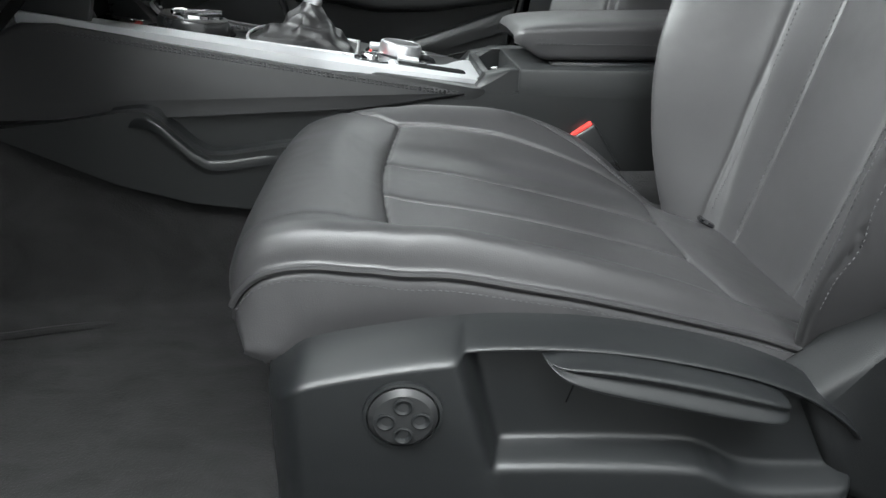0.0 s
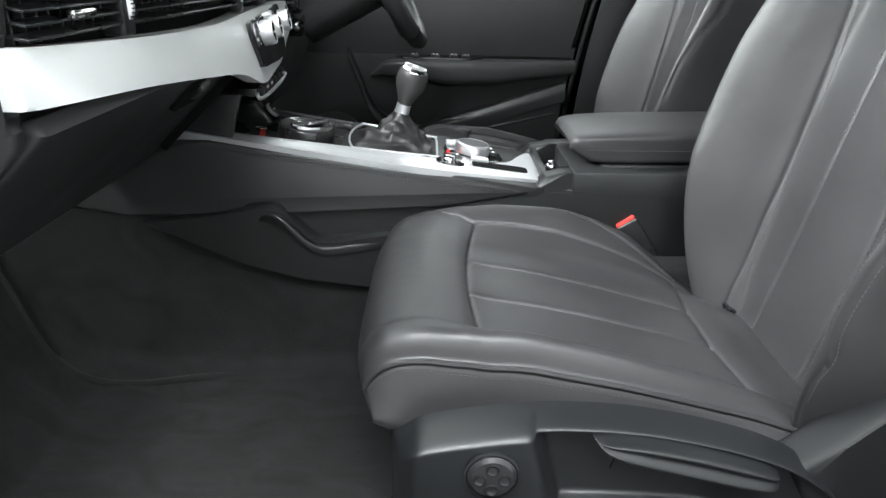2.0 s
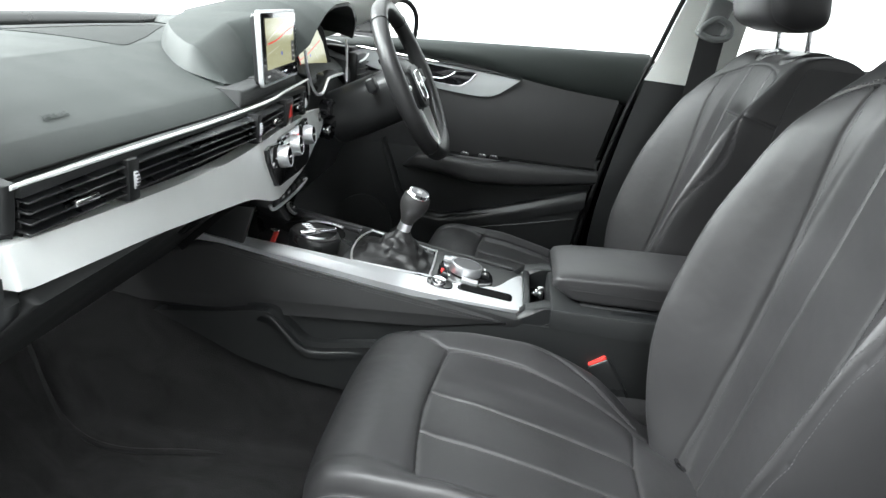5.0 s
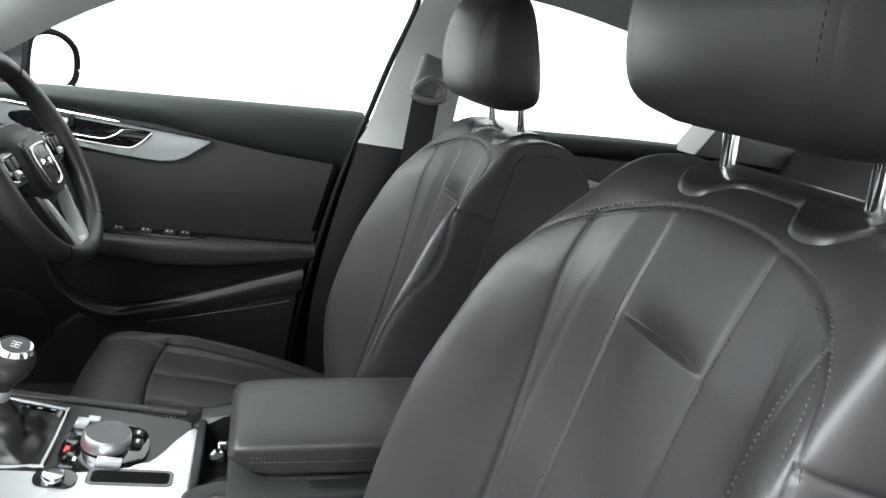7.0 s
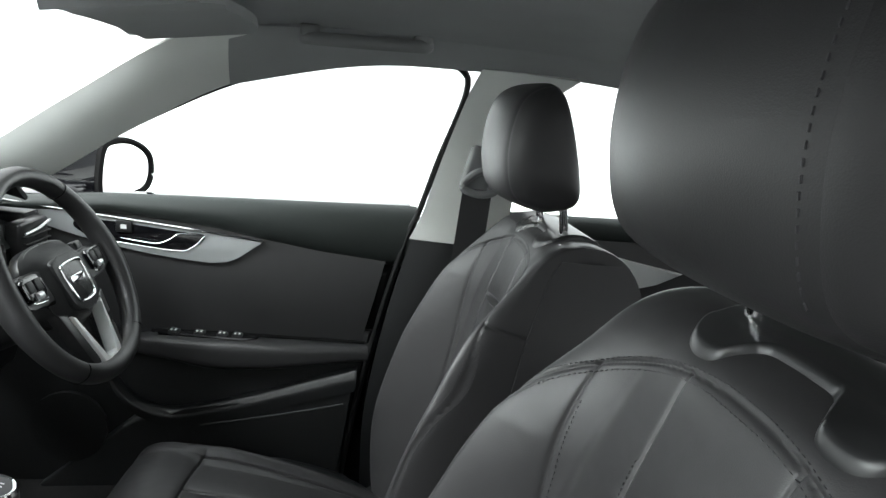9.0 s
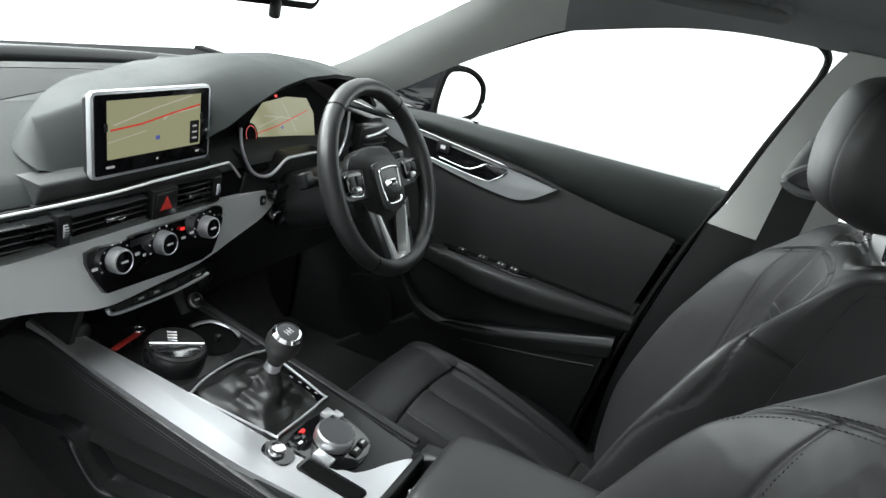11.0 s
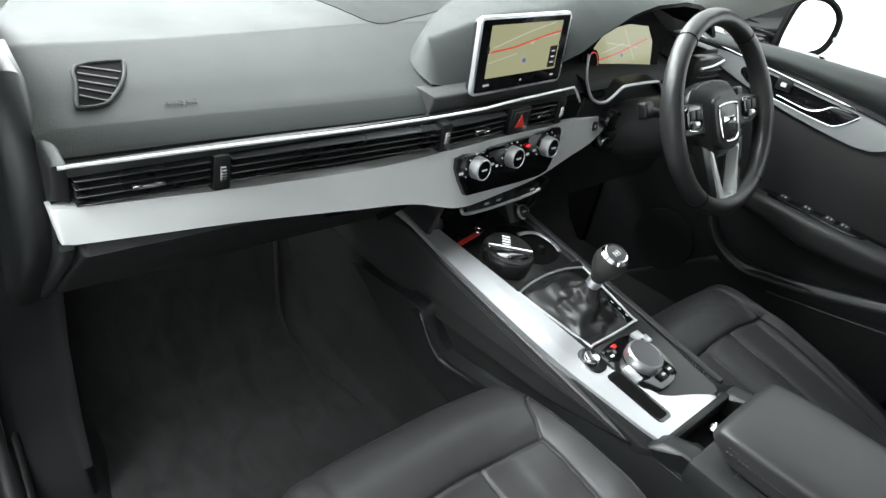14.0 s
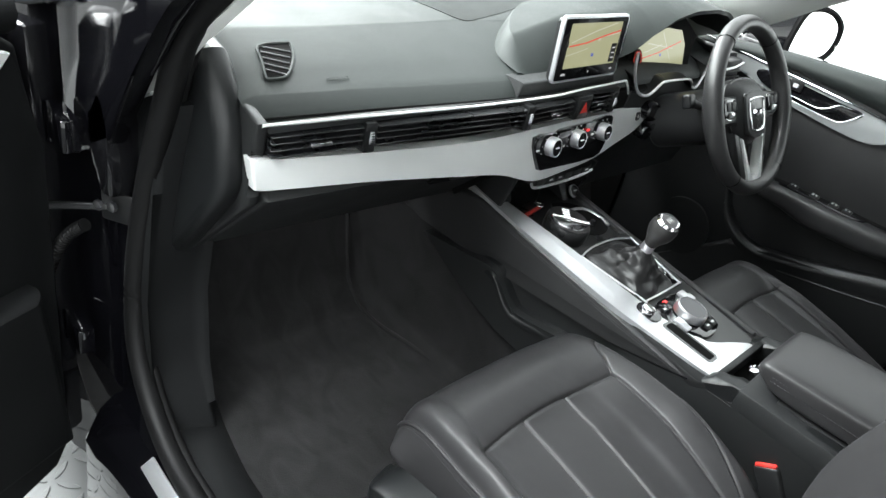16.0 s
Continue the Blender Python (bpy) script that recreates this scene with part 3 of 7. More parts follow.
    lift_ = 0.0135 * np.sqrt(np.clip(1 - (1 - np.clip(near_ / 0.0045, 0, 1)) ** 2, 0, 1)) - 0.006
    part("headrest_guide_plate", pick_mesh("headrest_guide_plate", W(np.stack((PX_, 0.86 * py + 0 * pv, cov(PX_) + lift_), -1)), np.ones((159, 59), bool)), SATIN, backrest, "stepped satin black plastic plate")

    # headrest
    prof = smooth_line([(0.492, 1.000), (0.478, 1.05), (0.481, 1.105), (0.497, 1.148), (0.530, 1.168), (0.562, 1.160), (0.584, 1.11), (0.602, 1.04), (0.604, 1.0), (0.580, 0.984), (0.53, 0.983)], 8, True)
    pc = np.array(prof).mean(0)
    ys = -np.cos(np.linspace(0, np.pi, 73)) * 0.1435

    def hoop(y_):
        f_ = min(1, abs(y_) / 0.1435)
        k = max((1 - f_ ** 9) ** (1 / 3.6), 0.03) - 0.016 * math.exp(-((abs(y_) - 0.113) / 0.0028) ** 2)
        bow = (-0.022 * (1 - (y_ / 0.143) ** 2) + 0.018) * k
        return [Vector((pc[0] + (q[0] - pc[0]) * k + bow * (q[0] < pc[0]), y_, pc[1] + (q[1] - pc[1]) * k)) for q in prof]

    def hr(a, b):
        bm = bmesh.new()
        rings = [[bm.verts.new(w) for w in hoop(y_)] for y_ in ys if a - 1e-6 <= y_ <= b + 1e-6]
        for A, B in zip(rings, rings[1:]):
            for j in range(len(prof)):
                bm.faces.new((A[j], A[(j + 1) % len(prof)], B[(j + 1) % len(prof)], B[j]))
        if a < -0.15:
            bm.faces.new(rings[0])
        if b > 0.15:
            bm.faces.new(rings[-1])
        return put(bm)

    cut = int(np.argmin(abs(ys + 0.113)))
    headrest = part("headrest", hr(ys[cut], ys[72 - cut]), LEATHER, seat, "smooth leather head restraint", 60)
    part("side_panel", hr(-0.2, ys[cut]), LEATHER, headrest, "", 60)
    part("side_panel", hr(ys[72 - cut], 0.2), LEATHER, headrest, "", 60)
    for s_ in (-1, 1):
        part("post", put(lathem([(0.0068, 0), (0.0068, 0.075)], pose(0.599, s_ * 0.0795, 0.935, 0, -8), 20)), CHROME, headrest, "polished chrome post")
    q = hoop(-0.106)
    nn = [(w.x - pc[0], -0.02, w.z - pc[1]) for w in q]
    part("stitching", put(stitches(q[:60], nn[:60], 0.0062, 0.004, 0.0011)), THREAD, headrest, "dark grey top stitching")
    part("release_button", put(lathem([(0.017, 0), (0.017, 0.012), (0.013, 0.016)], facing((0.548, -0.139, 1.052), (0, -1, 0)), 24)), SATIN, headrest)

    # outer side trim
    shift(0.012, 0.015 * mir, 0.004)
    rim_z = lerp_z([(-0.11, 0.282), (-0.095, 0.296), (-0.075, 0.310), (-0.02, 0.321), (0.02, 0.326), (0.06, 0.328), (0.12, 0.325), (0.18, 0.315), (0.24, 0.299), (0.285, 0.280), (0.32, 0.256), (0.352, 0.228), (0.42, 0.20)])
    step_x = lerp_z([(0.10, 0.074), (0.13, 0.073), (0.19, 0.066), (0.27, 0.043), (0.315, 0.031), (0.36, 0.018)])
    low_z = lerp_z([(-0.2, 0.229), (0.07, 0.229), (0.19, 0.223), (0.22, 0.215), (0.25, 0.200), (0.30, 0.195), (0.42, 0.193)])
    gx, gv = np.linspace(-0.108, 0.352, 220), np.linspace(0, 1, 130) ** 1.25
    GX = gx[:, None] + 0 * gv[None]
    top = rim_z(gx)[:, None]
    GZ = top + (0.105 - top) * gv[None]
    step = lambda q: 1 / (1 + np.exp(-np.clip(q, -40, 40)))
    lev = np.stack((0.035 * step((step_x(GZ) - GX) / 0.0028), 0.030 * step((low_z(GX) - GZ) / 0.0018), 0.024 * np.exp(-((top - GZ - 0.007) / 0.0065) ** 2), 0 * GX))
    dep = np.log(np.exp(lev * 420).sum(0)) / 420 + 0.024
    turn = np.clip((top - GZ) / 0.011, 0, 1)
    nose = np.clip((GX + 0.108) / 0.030, 0, 1)
    tail = np.clip((0.352 - GX) / 0.03, 0, 1)
    dep = (0.010 + (dep - 0.010) * np.sqrt(1 - (1 - turn) ** 2)) * np.sqrt(1 - (1 - nose) ** 2) * np.sqrt(1 - (1 - tail) ** 2)
    G = np.stack((GX, -0.203 - dep, GZ), -1)
    base = part("side_trim", pick_mesh("side_trim", W(G), np.ones((219, 129), bool)), PLASTIC_GREY, seat, "anthracite moulded side trim")
    lu = lerp_z([(0.080, 0.318), (0.10, 0.319), (0.13, 0.3165), (0.18, 0.307), (0.235, 0.292), (0.268, 0.279), (0.280, 0.271)])
    ll = lerp_z([(0.080, 0.3165), (0.095, 0.304), (0.12, 0.293), (0.17, 0.279), (0.22, 0.267), (0.255, 0.262), (0.272, 0.264), (0.280, 0.269)])

    def lens_at(off, keep):
        ua, va = np.linspace(0, 1, 90), np.linspace(0, 1, 40)
        xs = 0.080 + 0.186 * ua[:, None] + 0 * va[None]
        mid_, half_ = (lu(xs) + ll(xs)) / 2, (lu(xs) - ll(xs)) / 2 * keep * np.clip(1 - np.abs(2 * ua - 1) ** 12, 0, 1)[:, None] ** 0.5
        ww = np.cos(np.pi * va)[None]
        bulge = np.clip(1 - np.abs(ww) ** 6, 0, 1) ** 0.5
        ends = np.clip(1 - np.abs(2 * ua - 1) ** 14, 0, 1)[:, None] ** 0.5
        hollow_ = 0.006 * np.exp(-((ww - 0.15) / 0.45) ** 2) * ends
        return np.stack((xs, -0.236 - (off * bulge - hollow_) * ends, mid_ + half_ * ww), -1)

    lever = part("recline_lever", pick_mesh("recline_lever", W(lens_at(0.034, 0.92)), np.ones((89, 39), bool)), PLASTIC_GREY, base, "long lens-shaped lever")
    # Thin dark bar painted in for the shadow of the crease by the lever.
    part("lever_shade_line", put(sweepm([(0.118, -0.2285, 0.302), (0.108, -0.2285, 0.262)], 0.0022, n=6)), VOID, base)
    if knob:
        k_ = part("lumbar_switch", put(lathem([(0.0268, 0), (0.0268, 0.004), (0.0245, 0.0045), (0.0236, 0.002)], facing((-0.012, -0.261, 0.280), (0, -1, 0)), 40)), PLASTIC_GREY, base, "round four-way switch")
        part("pad", put(lathem([(0.0233, 0), (0.0233, 0.006), (0.0196, 0.0092), (0.0, 0.0102)], facing((-0.012, -0.260, 0.280), (0, -1, 0)), 40)), SATIN, k_)
        for a in range(4):
            u, v = 0.0117 * math.cos(radians(90 * a)), 0.0117 * math.sin(radians(90 * a))
            part("dimple", put(lathem([(0.0066, 0), (0.0069, 0.0012), (0.0057, 0.0016), (0.004, 0.0004), (0.0, -0.0002)], facing((-0.012 + u, -0.2693, 0.280 + v), (0, -1, 0)), 20)), PLASTIC_GREY, k_)
    part("hinge_cover", put(prismm([(0.285, 0.262), (0.33, 0.298), (0.365, 0.335), (0.41, 0.40), (0.47, 0.44), (0.60, 0.46), (0.63, 0.22), (0.43, 0.12), (0.34, 0.17)], "y", -0.240, -0.185, 0.014, 3)), DOORTRIM, seat, "black hinge cover")
    # under frame and buckle
    shift(0.0, 0.022 * mir, -0.008)
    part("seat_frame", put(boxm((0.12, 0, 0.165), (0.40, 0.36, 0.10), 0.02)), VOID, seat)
    for s_ in (-1, 1):
        part("floor_rail", put(boxm((0.10, s_ * 0.19, 0.095), (0.50, 0.04, 0.045), 0.006)), SATIN, seat)
    part("rail_end_cap", put(boxm((-0.14, 0.19, 0.13), (0.07, 0.045, 0.05), 0.012, 3, (0, -15, 0))), SATIN, seat)
    buckle = part("belt_buckle", put(boxm((0.276, 0.249, 0.313), (0.038, 0.022, 0.090), 0.005, 3, (0, -35, 0))), SATIN, seat, "black seat belt buckle")
    part("release_key", put(boxm((0.2495, 0.249, 0.3505), (0.033, 0.0185, 0.007), 0.003, 2, (0, -35, 0))), RED, buckle, "red press button")
    shift(0.034, 0.0, -0.010)
    for s_ in (-1, 1):
        part("child_seat_anchor", put(sweepm(smooth_line([(0.345, s_ * 0.12 - 0.016, 0.278), (0.332, s_ * 0.12 - 0.012, 0.284), (0.332, s_ * 0.12 + 0.012, 0.284), (0.345, s_ * 0.12 + 0.016, 0.278)], 4), 0.0035)), GLOSS, seat)
    FORM[0] = None
    return seat


front_seat("passenger_seat", "black leather front passenger seat with channelled centre and side bolsters", -0.3665, 1, 0.0, 0.0, True, 0.0)
front_seat("driver_seat", "black leather driver seat set lower behind the steering wheel", 0.3665, -1, 0.028, -0.050, False, 0.030)


# ---- setting: ground, floor, body shell ----
def lerp_line(pts):
    xs, ys = zip(*pts)
    return lambda v: float(np.interp(v, xs, ys))


GROUND = -0.30
bm = bmesh.new()
box(bm, (0.3, -0.6, GROUND - 0.02), (7, 5, 0.04))
ground = solid("ground", bm, TREAD, "pale galvanised tread plate floor of the studio", "floor", "structure")


# White floor ring, made to glow as the bright backdrop; it is no lamp.
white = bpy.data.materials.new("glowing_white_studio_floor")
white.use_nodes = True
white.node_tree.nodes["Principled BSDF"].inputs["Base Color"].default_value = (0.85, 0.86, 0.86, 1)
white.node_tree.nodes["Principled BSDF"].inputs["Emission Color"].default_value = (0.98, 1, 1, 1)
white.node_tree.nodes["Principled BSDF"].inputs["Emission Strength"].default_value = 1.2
solid("backdrop", lathem([(90, GROUND - 0.08), (90, GROUND - 0.05), (5.5, GROUND - 0.05), (5.5, GROUND - 0.08)], pose(0, 0, 0), 48, True), white, "white studio floor ring with an added glow, running out of sight", "backdrop", "structure")
# Added floor disc, out of view, kept dark so little light comes from below.
solid("studio_floor", lathem([(5.5, GROUND - 0.10), (5.5, GROUND - 0.05), (0, GROUND - 0.05)], pose(0, 0, 0), 48), CONCRETE, "unseen dark grey floor disc added round the car to cut bounced light", "floor", "structure")
# Unseen wall, added to block sky light at the doorway and bounce some back.
solid("added_light_wall", boxm((0.5, -4.2, 1.6), (12, 0.1, 4.2), 0.0), PLASTER, "unseen pale grey wall added to block and bounce light at the open door", "wall", "structure")


def tread_lozenge():
    bm = bmesh.new()
    prism(bm, smooth_line([(-0.026, 0), (-0.012, 0.0055), (0.012, 0.0055), (0.026, 0), (0.012, -0.0055), (-0.012, -0.0055)], 2, True), "z", 0, 0.003, 0.0015, 1)
    return finish(bm, "tread_lozenge")


lozenge = tread_lozenge()
lozenge.materials.append(TREAD)
for i in range(16):
    for j in range(16):
        ob = new("tread_lozenge", lozenge)
        ob.parent = ground
        ob.matrix_basis = pose(-1.25 + 0.05 * i, -1.45 + 0.05 * j, GROUND, 0, 0, 45 if (i + j) % 2 else -45)

floor_z = lerp_line([(-0.9, 0.50), (-0.79, 0.44), (-0.71, 0.27), (-0.655, 0.14), (-0.60, 0.085), (-0.5, 0.075), (-0.2, 0.095), (0.1, 0.10), (1.5, 0.10)])
tun_z = lerp_line([(-0.9, 0.40), (-0.5, 0.38), (-0.35, 0.29), (-0.16, 0.26), (0.5, 0.27), (1.5, 0.27)])


def floor_half(s):
    prof = [(0.79, 1), (0.64, 1), (0.45, 1), (0.23, 1), (0.185, 0.98), (0.162, 0.86), (0.145, 0.5), (0.13, 0.0), (0.11, -0.12)]

    def f(u, v):
        x = -0.90 + 2.5 * u
        k = v * (len(prof) - 1)
        i = min(int(k), len(prof) - 2)
        y, w = (prof[i][q] + (prof[i + 1][q] - prof[i][q]) * (k - i) for q in (0, 1))
        z = tun_z(x) + (floor_z(x) - tun_z(x)) * w if floor_z(x) < tun_z(x) else floor_z(x)
        z += 0.004 * noise.noise((x * 9, y * 9, s))
        return (x, s * y, z)
    return f


for s, nm in ((-1, "floor"), (1, "floor")):
    solid(nm, sheet(floor_half(s), 150, 48, 0.006, s > 0), CARPET, "black velour carpet of the footwell", "carpet", "structure", "", 60)
solid("floor_mat", sheet(lambda u, v: (-0.62 + 0.52 * u, 0.24 + 0.36 * v, floor_z(-0.62 + 0.52 * u) + 0.012), 20, 8, 0.006), CARPET, "black velour driver floor mat on the carpet", "floor mat")
# edge of the carpet panel along the tunnel
seam = smooth_line([(-0.16, -0.165, 0.108), (-0.31, -0.170, 0.093), (-0.43, -0.182, 0.088), (-0.53, -0.198, 0.084), (-0.60, -0.202, 0.094), (-0.645, -0.205, 0.132), (-0.675, -0.20, 0.19), (-0.70, -0.192, 0.25), (-0.74, -0.18, 0.335)], 6)
solid("carpet_edge", sweepm(seam, 0.0055, n=8), CARPET, "raised velour carpet edge along the tunnel", "trim", "structure")

# Footwell walls take the cavity black, so their shade is in the colour.
solid("bulkhead", boxm((-0.97, 0, 0.32), (0.12, 1.6, 0.86), 0.01), VOID, "bulkhead ahead of the footwells, near-black for their shade", "wall", "structure")
solid("footwell_side", boxm((-0.80, 0.79, 0.36), (0.44, 0.03, 0.80), 0.005), VOID, "footwell side wall, near-black for shade", "wall", "structure")
solid("body_pillar_driver_side", prismm([(0.26, -0.1), (0.28, 0.3), (0.36, 0.72), (0.44, 0.81), (0.50, 1.10), (0.66, 1.12), (0.59, 0.80), (0.58, -0.1)], "y", 0.80, 0.83, 0.004, 2, lambda x, z: -0.32 * max(0, z - 0.76)), PAINT, "black painted centre pillar of the body", "pillar", "structure")
solid("rear_bulkhead", boxm((1.62, 0, 0.45), (0.06, 1.5, 0.80), 0.01), PLASTIC, "dark panel behind the rear seat", "wall", "structure")


# roof lining
def roof(u, v):
    x, y = -0.16 + 1.75 * u, -0.60 + 1.2 * v
    lat = abs(y) / 0.60
    z = 1.205 - 0.042 * lat ** 3.2 - 0.05 * max(0, 0.12 - x) / 0.28 - 0.10 * max(0, (x - 0.9) / 0.7) ** 2
    return (x + 0.10 * (1 - lat ** 2) * max(0, 0.15 - x) * -1.2, y, z)


solid("ceiling", sheet(roof, 48, 40, 0.012), FABRIC, "grey woven roof lining", "roof lining", "structure", "", 60)
solid("roof_skin", sheet(lambda u, v: tuple(Vector(roof(u, v)) * 1.0 + Vector((0, (v - 0.5) * 0.12, 0.035))), 24, 20, 0.004), PAINT, "black painted roof panel", "roof", "structure", "", 60)


def glass_material():
    m = bpy.data.materials.new("clear_glass")
    m.use_nodes = True
    nt = m.node_tree
    nt.nodes.remove(nt.nodes["Principled BSDF"])
    t, g, x = nt.nodes.new("ShaderNodeBsdfTransparent"), nt.nodes.new("ShaderNodeBsdfGlossy"), nt.nodes.new("ShaderNodeMixShader")
    t.inputs[0].default_value = (0.97, 0.985, 0.98, 1)
    g.inputs["Roughness"].default_value = 0.01
    x.inputs[0].default_value = 0.03
    nt.links.new(t.outputs[0], x.inputs[1])
    nt.links.new(g.outputs[0], x.inputs[2])
    nt.links.new(x.outputs[0], nt.nodes["Material Output"].inputs[0])
    return m


GLASS = glass_material()

# windscreen, its black edge and the header
ws = lambda u, v: (-0.77 + 0.56 * v - 0.06 * (1 - (2 * u - 1) ** 2), -0.66 + 1.32 * u + (0.5 - u) * 0.18 * v, 0.775 + 0.385 * v)
pane = solid("windscreen", sheet(ws, 20, 14, 0.003), GLASS, "clear raked windscreen", "windscreen", "structure")
pane.visible_shadow = False
solid("scuttle", sweepm(smooth_line([(-0.745, -0.70, 0.760), (-0.795, -0.35, 0.768), (-0.812, 0, 0.770), (-0.80, 0.35, 0.768), (-0.75, 0.70, 0.760)], 8), 0.019, n=10), SATIN, "black edge at the foot of the windscreen", "trim", "structure")
solid("windscreen_header", sweepm(smooth_line([(-0.12, -0.60, 1.125), (-0.19, -0.3, 1.152), (-0.215, 0, 1.16), (-0.19, 0.3, 1.152), (-0.12, 0.60, 1.125)], 8), 0.014, n=8, flat=0.5), GLOSS, "dark trim along the top of the windscreen", "trim", "structure")


# pillars of the driver's side
def ribbon(a, b, n=20, thick=0.012):
    A, B = smooth_line(a, n), smooth_line(b, n)
    k = len(A) - 1

    def f(u, v):
        p, q = Vector(A[round(u * k)]), Vector(B[round(u * k)])
        w = p.lerp(q, v)
        return w + Vector((0, -0.012 * math.sin(math.pi * v), 0))
    return sheet(f, k, 8, thick)


solid("pillar_front_driver_side", ribbon([(-0.72, 0.70, 0.76), (-0.492, 0.655, 0.845), (-0.28, 0.625, 0.985), (-0.094, 0.60, 1.105), (0.05, 0.585, 1.15)],
                                         [(-0.66, 0.79, 0.70), (-0.40, 0.735, 0.802), (-0.21, 0.712, 0.926), (-0.022, 0.695, 1.036), (0.13, 0.685, 1.090)]), PILLAR, "pale grey trim of the windscreen pillar", "pillar", "structure", "", 60)
solid("roof_rail_driver_side", ribbon([(0.02, 0.59, 1.145), (0.25, 0.585, 1.165), (0.50, 0.58, 1.17), (0.90, 0.575, 1.165), (1.4, 0.56, 1.10)],
                                      [(0.0, 0.690, 1.044), (0.25, 0.690, 1.108), (0.47, 0.688, 1.124), (0.80, 0.69, 1.122), (1.2, 0.67, 1.06)]), FABRIC, "grey lined roof rail above the door", "trim", "structure", "", 60)
solid("pillar_centre_upper", ribbon([(0.390, 0.750, 0.745), (0.412, 0.748, 0.80), (0.44, 0.725, 0.92), (0.478, 0.693, 1.06), (0.50, 0.675, 1.12)],
                                    [(0.60, 0.755, 0.745), (0.602, 0.748, 0.80), (0.606, 0.725, 0.92), (0.63, 0.693, 1.05), (0.70, 0.675, 1.12)]), PILLAR, "pale grey upper trim of the centre pillar", "pillar", "structure", "", 60)
solid("pillar_centre_lower", ribbon([(0.33, 0.745, 0.10), (0.322, 0.74, 0.30), (0.335, 0.742, 0.45), (0.365, 0.748, 0.62), (0.395, 0.752, 0.743)],
                                    [(0.56, 0.735, 0.10), (0.57, 0.73, 0.30), (0.58, 0.735, 0.45), (0.59, 0.745, 0.62), (0.60, 0.752, 0.743)]), PLASTIC_GREY, "anthracite lower trim of the centre pillar", "pillar", "structure", "", 60)
solid("door_seal_driver_side", sweepm(smooth_line([(0.275, 0.775, 0.10), (0.29, 0.772, 0.25), (0.315, 0.77, 0.42), (0.35, 0.772, 0.60), (0.39, 0.768, 0.76), (0.405, 0.765, 0.80), (0.437, 0.736, 0.93), (0.466, 0.708, 1.03), (0.476, 0.701, 1.082), (0.470, 0.699, 1.106), (0.445, 0.698, 1.121), (0.40, 0.697, 1.124),
                                                   (0.28, 0.697, 1.110), (0.166, 0.698, 1.091), (0.056, 0.70, 1.062), (-0.022, 0.700, 1.029), (-0.10, 0.704, 0.988), (-0.19, 0.708, 0.936), (-0.307, 0.722, 0.863)], 6), 0.007, n=8), RUBBER, "black rubber door seal", "seal", "structure")
solid("body_side_driver_rear", prismm([(0.56, 0.05), (0.60, 0.73), (0.615, 0.815), (1.25, 0.84), (1.62, 0.84), (1.62, 0.05)], "y", 0.755, 0.80, 0.004), PLASTIC, "dark trim wall behind the centre pillar", "wall", "structure")
# Darker than the other pillar trim: its backlit shade is put into the colour.
solid("pillar_rear_driver_side", prismm([(1.22, 0.83), (1.30, 0.95), (1.24, 1.10), (1.62, 1.13), (1.62, 0.82)], "y", 0.66, 0.76, 0.004), PLASTIC_SOFT, "rear quarter trim in a grey darkened for its silhouette", "pillar", "structure")

# passenger side: body, sill, pillar, seal
solid("sill_passenger_side", prismm([(-0.70, 0.125), (-0.765, 0.13), (-0.79, 0.105), (-0.815, 0.05), (-0.82, -0.12), (-0.70, -0.12)], "x", -0.56, 1.6, 0.01, 3), PAINT, "black painted door sill", "sill", "structure")
def sill_trim(u, v):
    x = -0.66 + 2.26 * u
    inner, top_ = interp(x, [-0.66, -0.53, -0.45, -0.33, -0.2], [-0.575, -0.590, -0.610, -0.632, -0.64]), interp(x, [-0.62, -0.45, -0.15], [0.118, 0.124, 0.148])
    w = math.sin(math.pi * min(1, v * 1.15) / 2) ** 0.8
    return (x, inner - (0.736 + inner) * v ** 1.5, 0.055 + (top_ - 0.055) * w)


solid("sill_trim", sheet(sill_trim, 60, 14, 0.004), MATTE, "matt black plastic sill trim", "trim", "structure", "", 60)
solid("sill_plate", boxm((-0.04, -0.776, 0.130), (0.70, 0.024, 0.006), 0.002, 2, (32, 0, 0)), ALU, "bare aluminium sill strip", "sill plate", "structure")
solid("kick_panel", prismm([(-0.40, 0.08), (-0.44, 0.15), (-0.485, 0.22), (-0.503, 0.36), (-0.46, 0.56), (-0.42, 0.70), (-0.60, 0.72), (-0.80, 0.50), (-0.80, 0.08)], "y", -0.735, -0.640, 0.020, 4), MATTE, "matt black kick panel beside the footwell", "trim", "structure")
jamb = [(-0.505, -0.730), (-0.53, -0.742), (-0.56, -0.752), (-0.60, -0.760), (-0.66, -0.775), (-0.70, -0.795), (-0.74, -0.812), (-0.80, -0.822), (-1.4, -0.83), (-1.4, -0.70), (-0.80, -0.68), (-0.52, -0.70)]
solid("hinge_pillar", prismm(jamb, "z", -0.12, 0.80, 0.006, 3, lambda x, y: 0.0), PAINT, "gloss black painted hinge pillar of the open doorway", "pillar", "structure")
solid("pillar_outer_passenger_side", sweepm(smooth_line([(-0.80, -0.80, 0.74), (-0.60, -0.775, 0.80), (-0.42, -0.755, 0.90), (-0.20, -0.72, 1.04), (0.0, -0.69, 1.13), (0.3, -0.67, 1.18), (0.8, -0.67, 1.19), (1.5, -0.66, 1.12)], 6), 0.034, n=12), PAINT, "black painted roof pillar", "pillar", "structure")
